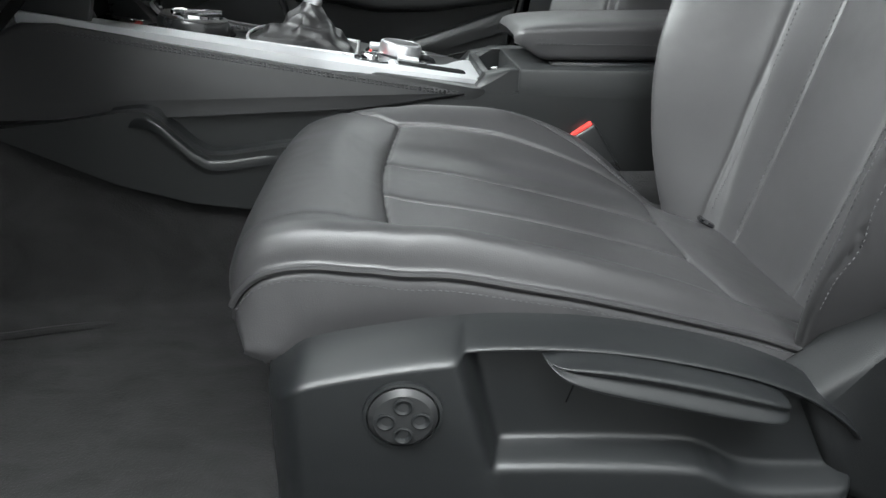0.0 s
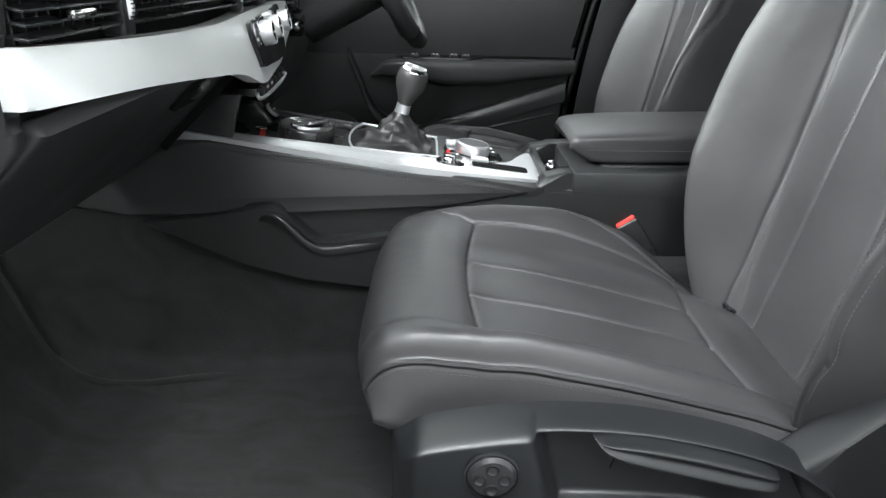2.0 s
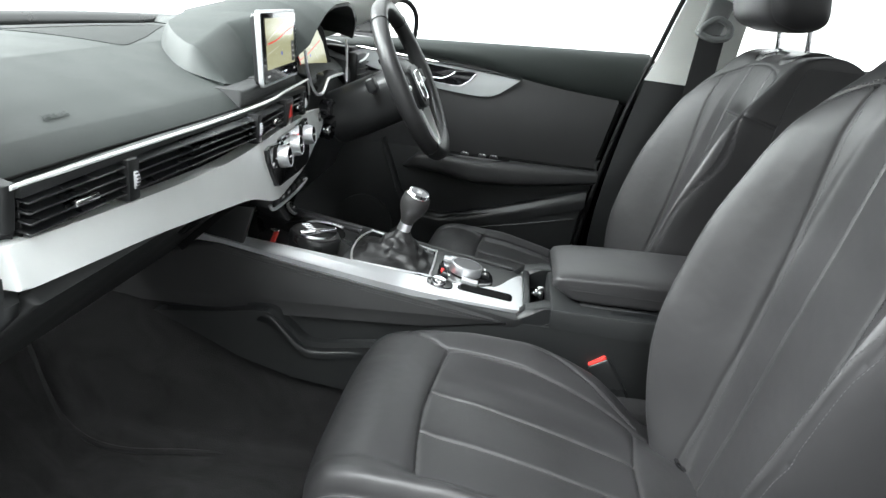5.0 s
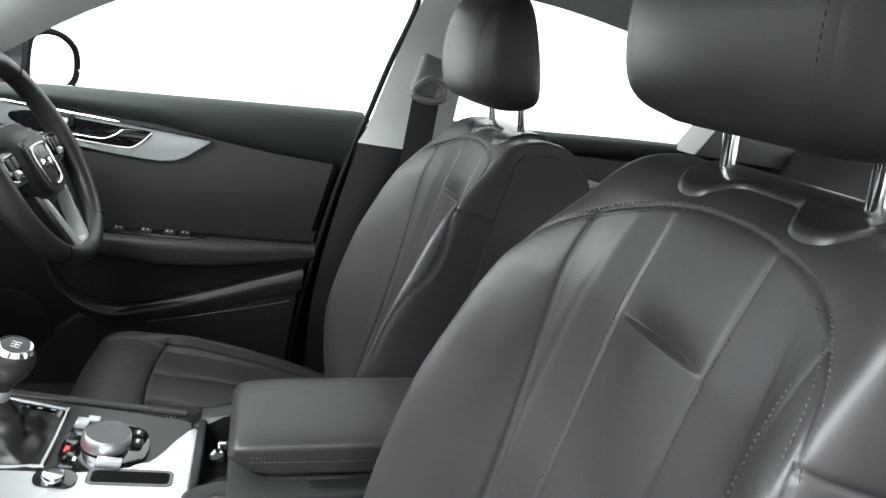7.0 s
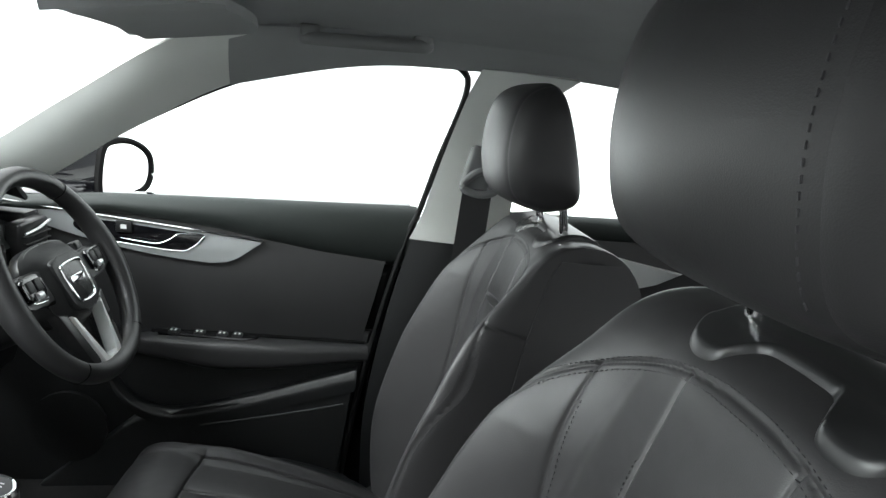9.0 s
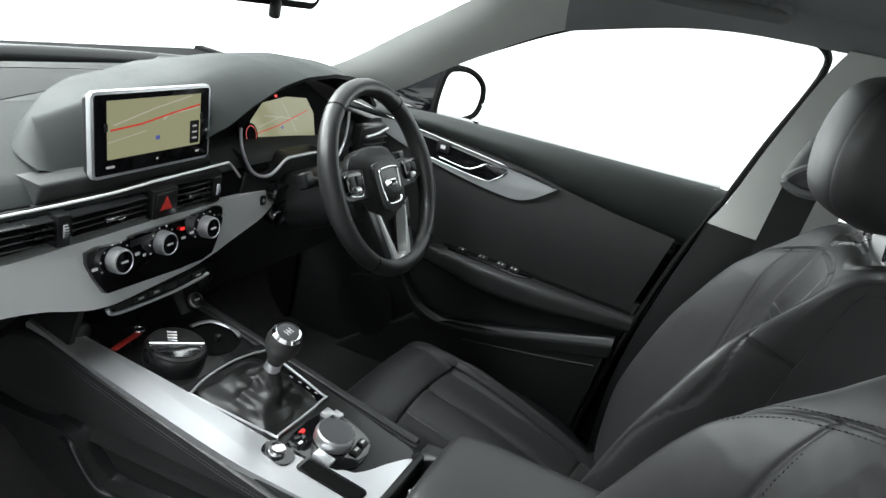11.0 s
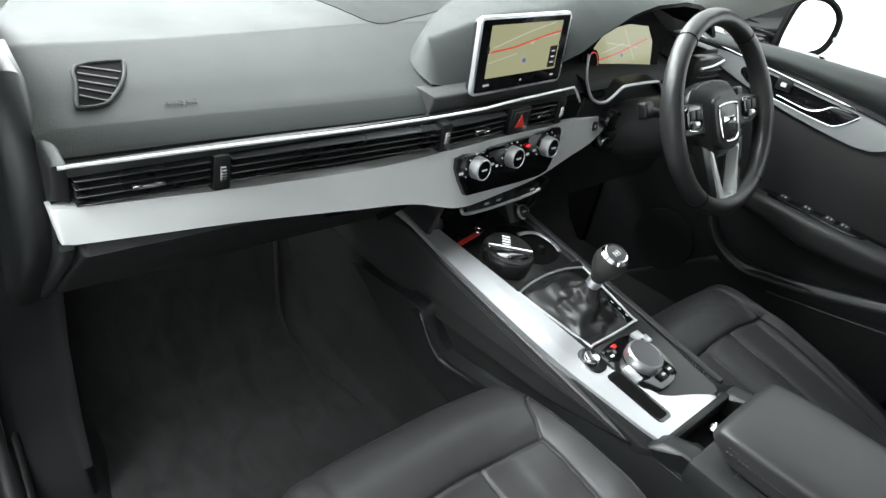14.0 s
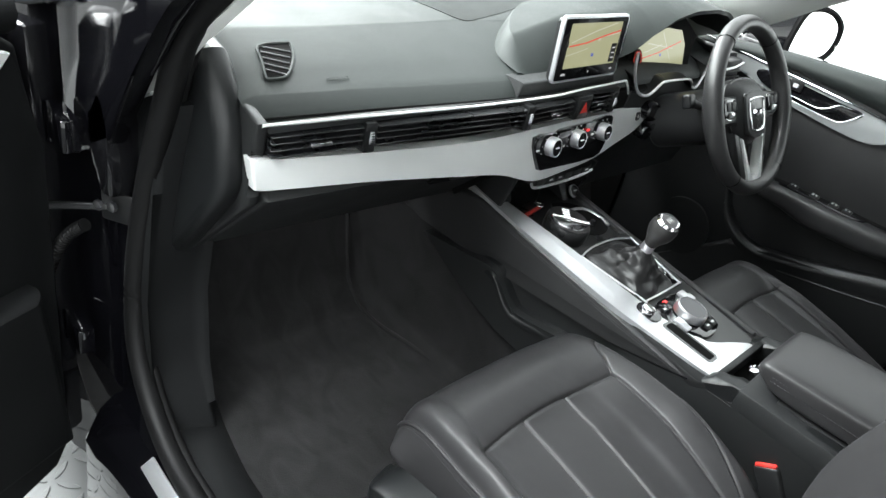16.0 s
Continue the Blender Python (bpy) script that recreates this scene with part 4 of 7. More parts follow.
solid("pillar_foot_passenger_side", prismm([(-0.62, 0.55), (-0.50, 0.62), (-0.42, 0.74), (-0.36, 0.82), (-0.27, 0.90), (-0.15, 0.985), (-0.20, 1.02), (-0.36, 0.93), (-0.55, 0.84), (-0.80, 0.80), (-1.2, 0.78), (-1.2, 0.55)], "y", -0.775, -0.748, 0.008, 3), PAINT, "gloss black painted foot of the windscreen pillar", "pillar", "structure")
solid("pillar_front_passenger_side", ribbon([(-0.72, -0.68, 0.74), (-0.56, -0.66, 0.79), (-0.40, -0.64, 0.90), (-0.15, -0.61, 1.07), (0.05, -0.585, 1.15)],
                                            [(-0.60, -0.745, 0.62), (-0.45, -0.735, 0.71), (-0.36, -0.72, 0.81), (-0.10, -0.69, 1.02), (0.13, -0.665, 1.09)]), PILLAR, "pale grey trim of the windscreen pillar", "pillar", "structure", "", 60)
solid("roof_rail_passenger_side", ribbon([(0.02, -0.59, 1.145), (0.25, -0.585, 1.165), (0.50, -0.58, 1.17), (0.90, -0.575, 1.165), (1.4, -0.56, 1.10)],
                                         [(0.08, -0.67, 1.08), (0.25, -0.66, 1.125), (0.48, -0.66, 1.135), (0.80, -0.66, 1.14), (1.2, -0.65, 1.09)]), FABRIC, "grey lined roof rail above the open doorway", "trim", "structure", "", 60)
seal_line = smooth_line([(0.50, -0.735, 0.80), (0.44, -0.745, 0.40), (0.36, -0.75, 0.20), (0.26, -0.75, 0.152), (0.0, -0.75, 0.148), (-0.25, -0.75, 0.142), (-0.36, -0.75, 0.152), (-0.45, -0.745, 0.19), (-0.505, -0.742, 0.26), (-0.52, -0.738, 0.36), (-0.505, -0.735, 0.47), (-0.474, -0.732, 0.585),
                         (-0.43, -0.73, 0.70), (-0.39, -0.728, 0.79), (-0.33, -0.72, 0.86), (-0.20, -0.70, 0.965), (-0.05, -0.68, 1.05), (0.10, -0.665, 1.105), (0.30, -0.66, 1.135), (0.50, -0.66, 1.14)], 8)
solid("door_seal_passenger_side", sweepm(seal_line, [0.0165 if i % 2 else 0.0163 for i in range(len(seal_line))], n=12), RUBBER, "black rubber seal round the open doorway", "seal", "structure")
inner_lip = [Vector(p) + Vector((-0.006, 0.019, -0.004 if p[2] < 0.2 else 0.0)) for p in seal_line]
solid("door_seal_lip", sweepm(inner_lip, 0.0085, n=10), RUBBER, "thin inner lip of the black doorway seal", "seal", "structure")
solid("body_side_passenger_rear", prismm([(0.52, -0.10), (0.50, 0.60), (0.56, 0.82), (1.62, 0.84), (1.62, -0.10)], "y", -0.84, -0.74, 0.006), PAINT, "closed body side behind the open doorway", "wall", "structure")
solid("pillar_centre_passenger_side", ribbon([(0.54, -0.75, 0.75), (0.58, -0.72, 0.95), (0.60, -0.66, 1.14)], [(0.70, -0.75, 0.75), (0.72, -0.72, 0.95), (0.74, -0.66, 1.14)]), PILLAR, "pale grey centre pillar trim", "pillar", "structure", "", 60)

# open passenger door with hinges, check strap and cable
DOOR_TURN = 66.0
door = thing("passenger_door", (-0.64, -0.86, 0.0), "open front passenger door with dark grey inner panel", "car door")
DM = Matrix.Translation((-0.60, -0.812, 0)) @ Matrix.Rotation(radians(-DOOR_TURN), 4, "Z")


def on_door(bm):
    bmesh.ops.transform(bm, matrix=DM, verts=bm.verts)
    return bm


outline = [(0.0, 0.02), (0.03, -0.03), (0.12, -0.05), (1.05, -0.05), (1.08, 0.0), (1.13, 0.80), (0.35, 0.80), (0.10, 0.80), (0.02, 0.74), (0.0, 0.6)]
part("door_skin", on_door(prismm([(x - 0.01, z) for x, z in outline], "y", -0.13, -0.035, 0.012, 3)), PAINT, door, "gloss black outer skin")
panel = part("inner_panel", on_door(prismm([(x + 0.012, z * 0.97) for x, z in outline], "y", -0.035, 0.0, 0.012, 3)), DOORTRIM, door)
part("belt_roll", on_door(sweepm(smooth_line([(0.05, 0.0, 0.765), (0.4, 0.012, 0.775), (1.1, 0.012, 0.785)], 6), 0.028, n=10)), DOORTRIM, door)
part("inlay", on_door(prismm([(0.05, 0.715), (0.12, 0.735), (0.60, 0.70), (0.52, 0.64), (0.10, 0.66)], "y", -0.005, 0.012, 0.004)), SILVER, door, "satin silver inlay")
part("armrest", on_door(boxm((0.62, 0.03, 0.47), (0.85, 0.07, 0.06), 0.02, 3)), LEATHER_SIDE, door)
part("speaker_pocket", on_door(prismm([(0.03, 0.05), (0.06, 0.38), (0.5, 0.36), (1.0, 0.40), (1.03, 0.05)], "y", -0.01, 0.035, 0.015, 3)), DOORTRIM, door)
part("window_frame", on_door(sweepm(smooth_line([(0.05, -0.07, 0.79), (0.25, -0.04, 0.95), (0.55, 0.0, 1.10), (0.95, 0.02, 1.13), (1.12, 0.0, 1.05), (1.12, -0.05, 0.79)], 8), 0.018, n=8)), GLOSS, door)
part("mirror_base", on_door(prismm([(0.02, 0.76), (0.26, 0.78), (0.20, 0.93), (0.05, 0.80)], "y", -0.09, -0.03, 0.008)), GLOSS, door)
part("front_edge", on_door(boxm((-0.02, -0.075, 0.36), (0.04, 0.09, 0.74), 0.01)), GLOSS, door)
for z in (0.60, 0.245):
    h = part("hinge", boxm((-0.605, -0.795, z), (0.07, 0.026, 0.048), 0.004), PAINT, door, "black painted steel hinge")
    part("pin", lathem([(0.009, 0), (0.009, 0.06)], pose(-0.635, -0.803, z - 0.03), 14), PAINT, h)
strap = part("check_strap", sweepm([(-0.545, -0.752, 0.50), (-0.575, -0.785, 0.492), (-0.62, -0.84, 0.48)], 0.010, n=6, flat=0.4), SATIN, door, "black steel check strap")
part("bracket", boxm((-0.543, -0.748, 0.50), (0.05, 0.012, 0.05), 0.004, 2, (0, 0, 35)), SATIN, strap)
for k in (0.0, 0.022):
    part("bolt", lathem([(0.008, 0), (0.008, 0.006), (0.004, 0.008)], facing((-0.538 - k, -0.757 - k * 0.5, 0.505 - k * 0.3), (0.4, -1, 0)), 6), STEEL, strap)
tube = []
for i in range(90):
    a = i / 89
    tube.append((-0.575 - 0.05 * math.sin(a * 1.6), -0.785 - 0.05 * a, 0.46 - 0.14 * a + 0.02 * math.sin(a * 3.1)))
part("cable_boot", sweepm(tube, [0.010 if i % 4 < 2 else 0.0075 for i in range(90)], n=10), RUBBER, door, "ribbed black rubber cable boot")
solid("hinge_pillar_recess", prismm(smooth_line([(-0.505, 0.665), (-0.535, 0.672), (-0.560, 0.650), (-0.566, 0.600), (-0.555, 0.560), (-0.530, 0.540), (-0.508, 0.545)], 4, True), "y", -0.775, -0.735, 0.008, 4), GLOSS, "black blanking cover on the hinge pillar", "trim", "structure")

# ---- driver's door ----
DY = 0.782
shift(0.0, 0.0, 0.009)
dd = thing("driver_door", (0.0, 0.86, 0.0), "closed driver door with black leatherette panel and silver inlay", "car door")
part("door_shell", prismm([(-0.62, 0.02), (-0.62, 0.745), (-0.40, 0.755), (0.0, 0.772), (0.39, 0.797), (0.352, 0.62), (0.318, 0.42), (0.288, 0.18), (0.27, 0.02)], "y", 0.80, 0.90, 0.006), PAINT, dd, "black painted shell")


def belt_pad(u, v):
    x = -0.60 + 1.003 * u
    a = math.pi * (0.02 + 0.93 * v)
    zt, zb = interp(x, [-0.6, -0.28, 0.0, 0.385], [0.735, 0.768, 0.782, 0.800]), interp(x, [-0.6, -0.25, -0.05, 0.07, 0.2, 0.385], [0.70, 0.728, 0.712, 0.692, 0.672, 0.655])
    w = 0.5 - 0.5 * math.cos(a)
    return (x, 0.815 - 0.052 * math.sin(a) ** 0.7, zt + (zb - zt) * w)


part("belt_pad", sheet(belt_pad, 60, 16, 0.006), DASH, dd, "soft grained top roll", 60)
part("centre_panel", sheet(lambda u, v: (-0.60 + (0.955 - 0.055 * v) * u, 0.797 - 0.012 * math.sin(math.pi * v), 0.735 - 0.27 * v), 40, 20, 0.008), LEATHER_SIDE, dd, "black leatherette centre panel", 60)
part("lower_panel", prismm([(-0.62, 0.05), (-0.62, 0.50), (0.325, 0.50), (0.305, 0.40), (0.28, 0.15), (0.26, 0.05)], "y", 0.788, 0.812, 0.006), PLASTIC, dd)
inlay_pts = smooth_line([(-0.44, 0.738), (-0.30, 0.724), (-0.10, 0.709), (0.068, 0.694)], 4) + smooth_line([(0.068, 0.694), (0.035, 0.668), (0.005, 0.648), (-0.04, 0.638), (-0.20, 0.652), (-0.36, 0.685), (-0.44, 0.715)], 4)[1:]
part("inlay", prismm(inlay_pts, "y", 0.768, 0.792, 0.003), SILVER_SHADED, dd, "satin silver inlay")
part("inlay_strip", sweepm(smooth_line([(-0.50, 0.768, 0.742), (-0.30, 0.764, 0.7275), (-0.10, 0.763, 0.7125), (0.070, 0.765, 0.6965)], 6), 0.0024, n=8), CHROME, dd, "bright chrome edge strip")
cup = part("handle_recess", prismm(smooth_line([(-0.30, 0.715), (-0.12, 0.704), (-0.055, 0.698), (-0.085, 0.668), (-0.12, 0.660), (-0.27, 0.672), (-0.33, 0.695)], 4, True), "y", 0.7655, 0.78, 0.003), GLOSS, dd)
part("recess_rim", sweepm([(x, 0.765, z) for x, z in smooth_line([(-0.055, 0.698), (-0.085, 0.668), (-0.12, 0.660), (-0.27, 0.672)], 5)], 0.0009, n=6), KNOBMETAL, cup)
part("door_pull", sweepm(smooth_line([(-0.23, 0.762, 0.680), (-0.19, 0.752, 0.678), (-0.15, 0.750, 0.677), (-0.125, 0.752, 0.688), (-0.11, 0.756, 0.699), (-0.075, 0.764, 0.700)], 6), 0.0013, n=10, flat=0.9), CHROME, cup, "polished door release")
part("lock_switch", boxm((-0.225, 0.763, 0.705), (0.035, 0.006, 0.026), 0.003), SATIN, cup)
part("lock_symbol", boxm((-0.225, 0.7595, 0.705), (0.012, 0.001, 0.009), 0.0), WHITE, cup)
shelf_z = lerp_line([(-0.24, 0.44), (-0.20, 0.478), (-0.15, 0.487), (-0.02, 0.489), (0.12, 0.489), (0.32, 0.490)])
arm_low = lerp_line([(-0.24, 0.43), (-0.20, 0.435), (-0.124, 0.428), (-0.04, 0.412), (0.09, 0.416), (0.29, 0.446), (0.32, 0.45)])
shift(0.0, 0.0, -0.012)
arm_out = lerp_line([(-0.24, 0.785), (-0.21, 0.762), (-0.16, 0.746), (-0.06, 0.739), (0.12, 0.744), (0.32, 0.762)])


def arm_skin(u, v):
    x = -0.24 + 0.56 * u
    a = v * math.pi
    w = abs(math.cos(a)) ** 0.55 * (1 if a < math.pi / 2 else -1)
    zm, zh = (shelf_z(x) + arm_low(x)) / 2, (shelf_z(x) - arm_low(x)) / 2
    return (x, 0.80 - (0.80 - arm_out(x)) * math.sin(a) ** 0.55, zm + zh * w)


armrest = part("armrest", sheet(arm_skin, 70, 36, 0.004), LEATHER_SIDE, dd, "padded black armrest", 60)
part("switch_plate", prismm([(-0.165, 0.795), (-0.15, 0.763), (0.03, 0.757), (0.065, 0.767), (0.075, 0.795)], "z", 0.478, 0.4915, 0.003, 2), GLOSS, armrest, "gloss black switch plate")
for x in (-0.118, -0.062, -0.012, 0.022):
    part("window_switch", boxm((x, 0.774, 0.492), (0.022, 0.026, 0.010), 0.003, 2, (0, 8, 0)), SATIN, armrest)
    # White bars paint the bright glints of the chrome switch edges.
    for k in (-0.004, 0.005):
        part("switch_glint", boxm((x + k, 0.7665, 0.4990), (0.004, 0.008, 0.0016), 0.0, 1, (0, 8, 0)), WHITE, armrest)
part("shelf_gap", sweepm([(-0.17, 0.784, 0.487), (0.0, 0.784, 0.492), (0.31, 0.784, 0.492)], 0.004, n=6), VOID, armrest)
shift(0.0, 0.0, 0.0)
rail_line = smooth_line([(-0.30, 0.50), (-0.262, 0.41), (-0.24, 0.357), (-0.198, 0.314), (-0.142, 0.294), (-0.085, 0.297), (0.056, 0.336), (0.18, 0.378), (0.298, 0.418)], 6)


def door_rail(u, v):
    k = u * (len(rail_line) - 1)
    i = min(int(k), len(rail_line) - 2)
    x, z = (rail_line[i][q] + (rail_line[i + 1][q] - rail_line[i][q]) * (k - i) for q in (0, 1))
    prof = [(0.0, 0.005), (0.006, 0.0), (0.018, 0.002), (0.026, 0.012), (0.028, 0.03)]
    p_ = v * (len(prof) - 1)
    j = min(int(p_), len(prof) - 2)
    dy, dz = (prof[j][q] + (prof[j + 1][q] - prof[j][q]) * (p_ - j) for q in (0, 1))
    return (x, 0.784 - dy, z - dz * (0.6 + u) + (0.004 if v == 0 else 0))


part("pocket_rail", sheet(door_rail, 80, 16, 0.004), PLASTIC_GREY, dd, "anthracite rail sweeping round the door pocket", 60)
part("door_pocket", prismm([(-0.44, 0.06), (-0.30, 0.18), (-0.20, 0.27), (-0.14, 0.286), (-0.085, 0.288), (0.056, 0.325), (0.18, 0.367), (0.296, 0.405), (0.27, 0.10), (0.25, 0.06)], "y", 0.757, 0.80, 0.012, 3), PLASTIC, dd)
part("pocket_edge", sweepm(smooth_line([(-0.05, 0.7565, 0.262), (0.074, 0.7565, 0.288), (0.18, 0.7565, 0.312), (0.272, 0.7565, 0.335)], 5), 0.0025, n=6), PLASTIC_GREY, dd)
part("speaker_rim", lathem([(0.085, 0), (0.085, 0.01), (0.075, 0.012)], facing((-0.34, 0.765, 0.24), (0, -1, 0)), 32), PLASTIC, dd)
shift(0.0, 0.0, 0.009)
gl = part("window_glass", prismm([(-0.26, 0.745), (0.40, 0.80), (0.48, 1.125), (0.25, 1.12), (0.0, 1.065), (-0.22, 0.93)], "y", 0.785, 0.789, 0.0, 1, lambda x, z: -0.30 * max(0, z - 0.78)), GLASS, dd, "clear side glass")
gl.visible_shadow = False

FORM[0] = None
# rear door on the driver's side
rd = thing("rear_door", (0.9, 0.84, 0.0), "closed rear door with black panel and silver inlay", "car door")
part("belt_pad", sweepm(smooth_line([(0.60, 0.765, 0.795), (0.85, 0.765, 0.80), (1.10, 0.762, 0.812), (1.4, 0.755, 0.82)], 6), 0.028, n=10, flat=1.0), DASH, rd)
part("centre_panel", boxm((0.90, 0.758, 0.60), (0.64, 0.02, 0.36), 0.008), LEATHER_SIDE, rd)
part("inlay", prismm([(0.66, 0.748), (0.868, 0.742), (1.03, 0.716), (0.97, 0.685), (0.88, 0.66), (0.66, 0.665)], "y", 0.738, 0.752, 0.003), SILVER, rd, "satin silver inlay")
gl = part("window_glass", prismm([(0.60, 0.80), (1.22, 0.815), (1.2, 1.12), (0.72, 1.13)], "y", 0.745, 0.748, 0.0, 1, lambda x, z: -0.2 * max(0, z - 0.8)), GLASS, rd, "clear side glass")
gl.visible_shadow = False
bench = thing("back_bench", (1.3, 0, 0.1), "black leather rear bench seat", "car seat")
part("cushion", boxm((1.20, 0, 0.29), (0.48, 1.34, 0.17), 0.05, 4, (0, 5, 0)), LEATHER, bench)
part("backrest", boxm((1.46, 0, 0.60), (0.14, 1.32, 0.62), 0.05, 4, (0, 20, 0)), LEATHER, bench)

# belt on the centre pillar
shift(0.040, -0.015, 0.028)
sb = thing("seat_belt", (0.47, 0.70, 0.858), "black seat belt hanging from its pale grey guide", "seat belt")
part("guide_cover", boxm((0.478, 0.708, 0.885), (0.062, 0.028, 0.10), 0.013, 4, (0, 14, 0)), PLASTIC_SOFT, sb, "pale grey guide cover")
part("guide_loop", sweepm(smooth_line([(0.445, 0.688, 0.852), (0.475, 0.682, 0.838), (0.512, 0.684, 0.845), (0.515, 0.690, 0.870), (0.48, 0.692, 0.885)], 6, True), 0.0085, True, n=8), PLASTIC_SOFT, sb)
part("webbing", sheet(lambda u, v: (0.446 - 0.03 * u + (0.062 + 0.008 * u) * v, 0.688 + 0.012 * u - 0.004 * math.sin(3 * u), 0.848 - 0.62 * u), 20, 4, 0.0016), WEBBING, sb)

FORM[0] = None
# grab handle, visor, mirrors
gh = thing("grab_handle", (0.27, 0.59, 1.13), "dark grey folding roof grab handle", "grab handle")
part("grip", sweepm(smooth_line([(0.150, 0.600, 1.136), (0.156, 0.582, 1.133), (0.172, 0.572, 1.132), (0.20, 0.564, 1.132), (0.27, 0.562, 1.134), (0.335, 0.564, 1.137), (0.365, 0.572, 1.139), (0.378, 0.582, 1.141), (0.382, 0.595, 1.144)], 6), 0.0105, n=10, flat=1.2), PLASTIC_SOFT, gh)
for x in (0.163, 0.37):
    part("mount", boxm((x, 0.588, 1.146 + (x - 0.163) * 0.05), (0.036, 0.04, 0.026), 0.008, 3), PLASTIC_SOFT, gh)
sv = thing("sun_visor", (0.0, 0.38, 1.12), "folded grey fabric sun visor", "sun visor")
part("flap", sheet(lambda u, v: (-0.10 + 0.21 * u - 0.04 * (1 - abs(2 * v - 1)) - 0.03 * u * (2 * v - 1) ** 4, 0.14 + 0.36 * v, 1.108 + 0.030 * u + 0.014 * (1 - (2 * v - 1) ** 2)), 20, 20, 0.016), FABRIC, sv)
part("hinge_clip", boxm((-0.09, 0.515, 1.118), (0.04, 0.03, 0.012), 0.004), FABRIC, sv)
rm = thing("rear_view_mirror", (-0.16, -0.04, 1.0), "black frameless rear-view mirror on the windscreen", "mirror")
RN = Vector((0.985, 0.10, -0.06))
part("housing", slab((-0.150, -0.022, 1.024), RN, (0, 0, 1), rrect(-0.008, 0, 0.205, 0.070, 0.022), 0.035, 0.004), VOID, rm)
part("glass", slab(tuple(Vector((-0.150, -0.022, 1.024)) + RN.normalized() * 0.0015), RN, (0, 0, 1), rrect(0.003, 0.0015, 0.160, 0.056, 0.016), 0.002, 0.0), MIRROR, rm, "mirror glass")
part("dimmer_tab", boxm((-0.146, -0.040, 0.986), (0.012, 0.012, 0.022), 0.004), SATIN, rm)
part("mount", boxm((-0.22, -0.085, 1.072), (0.10, 0.11, 0.08), 0.03, 4, (0, 35, 0)), SATIN, rm, "bulky black sensor housing")
def frame_ring(pts, c, n):
    """A raised frame round the outline pts, lying at c and looking along n."""
    m, bm_ = facing(c, n), bmesh.new()
    rings = [[bm_.verts.new(m @ Vector((a * k, b * k, h))) for a, b in pts] for k, h in ((1.15, -0.004), (1.13, 0.008), (1.02, 0.010), (0.92, 0.004))]
    for A, B in zip(rings, rings[1:]):
        for q in range(len(pts)):
            bm_.faces.new((A[q], A[(q + 1) % len(pts)], B[(q + 1) % len(pts)], B[q]))
    return bm_


wm = thing("wing_mirror", (-0.34, 1.05, 0.80), "gloss black driver wing mirror outside the window", "mirror")
wp = smooth_line([(-0.078, 0.050), (-0.045, 0.068), (0.02, 0.064), (0.072, 0.032), (0.080, -0.018), (0.058, -0.052), (0.0, -0.064), (-0.074, -0.060), (-0.090, -0.030)], 5, True)
WN = Vector((0.93, -0.36, 0.0))
WC = Vector((-0.318, 1.035, 0.803))


def mirror_shell(u, v):
    """The closed bowl of the mirror housing, from its front edge to its blunt nose."""
    a, b = wp[round(u * len(wp)) % len(wp)]
    k = math.cos(v * math.pi / 2) ** 0.4 if v < 1 else 0.02
    return facing(WC, WN) @ Vector((a * 1.16 * k - 0.090 * v, b * 1.16 * k, -0.002 - 0.14 * math.sin(v * math.pi / 2)))


hs = part("housing", sheet(mirror_shell, len(wp), 14), PAINT, wm, "gloss black bowl", 60)
part("rim", frame_ring(wp, WC, WN), VOID, hs)
part("glass", slab(tuple(WC + WN.normalized() * 0.003), WN, (0, 0, 1), [(a * 0.93, b * 0.93) for a, b in wp], 0.003, 0.0), MIRROR, wm, "mirror glass")
part("blind_spot_lamp", slab(tuple(WC + WN.normalized() * 0.011), WN, (0, 0, 1), rrect(0.0835, -0.018, 0.006, 0.008, 0.002), 0.002, 0.0), WHITE, hs)
part("arm", boxm((-0.405, 0.935, 0.752), (0.085, 0.16, 0.045), 0.014, 3), PAINT, wm)


# ---- dashboard ----
def bar(a, b, w):
    d = Vector((b[0] - a[0], b[1] - a[1])).normalized() * w / 2
    return [(a[0] - d.y, a[1] + d.x), (b[0] - d.y, b[1] + d.x), (b[0] + d.y, b[1] - d.x), (a[0] + d.y, a[1] - d.x)]


def dash_bow(p):
    """The front of the dashboard bows out before the passenger and draws back towards the driver."""
    near = min(1.0, max(0.0, (p.x + 0.62) / 0.2))
    return p + Vector((near * np.interp(p.y, [-0.67, -0.5, -0.3, -0.17, -0.09, 0, 0.1, 0.2, 0.3], [0.012, 0.013, 0.016, 0.015, 0.012, 0.001, -0.005, -0.012, -0.018]), 0,
                       np.interp(p.y, [-0.67, -0.5, -0.3, -0.1, 0.3], [0.012, 0.011, 0.008, 0.006, 0.005])))


FORM[0] = dash_bow
dash = thing("dashboard", (-0.45, 0.0, 0.60), "soft black dashboard with silver inlay and slatted air vents", "dashboard")
PAD = [(-0.350, 0.686), (-0.355, 0.697), (-0.367, 0.7075), (-0.379, 0.7155), (-0.386, 0.7188), (-0.41, 0.7285), (-0.43, 0.7372), (-0.46, 0.749), (-0.484, 0.7580), (-0.492, 0.7608), (-0.500, 0.7620), (-0.53, 0.7645), (-0.58, 0.767), (-0.65, 0.768), (-0.72, 0.766), (-0.775, 0.762)]
pad_line = smooth_line(PAD, 5)
RIDGE = lerp_line([(-0.67, 0.0), (-0.5, -0.008), (-0.31, -0.035), (-0.15, -0.058), (0.7, -0.058)])
pad_flat = lerp_line(pad_line[::-1])


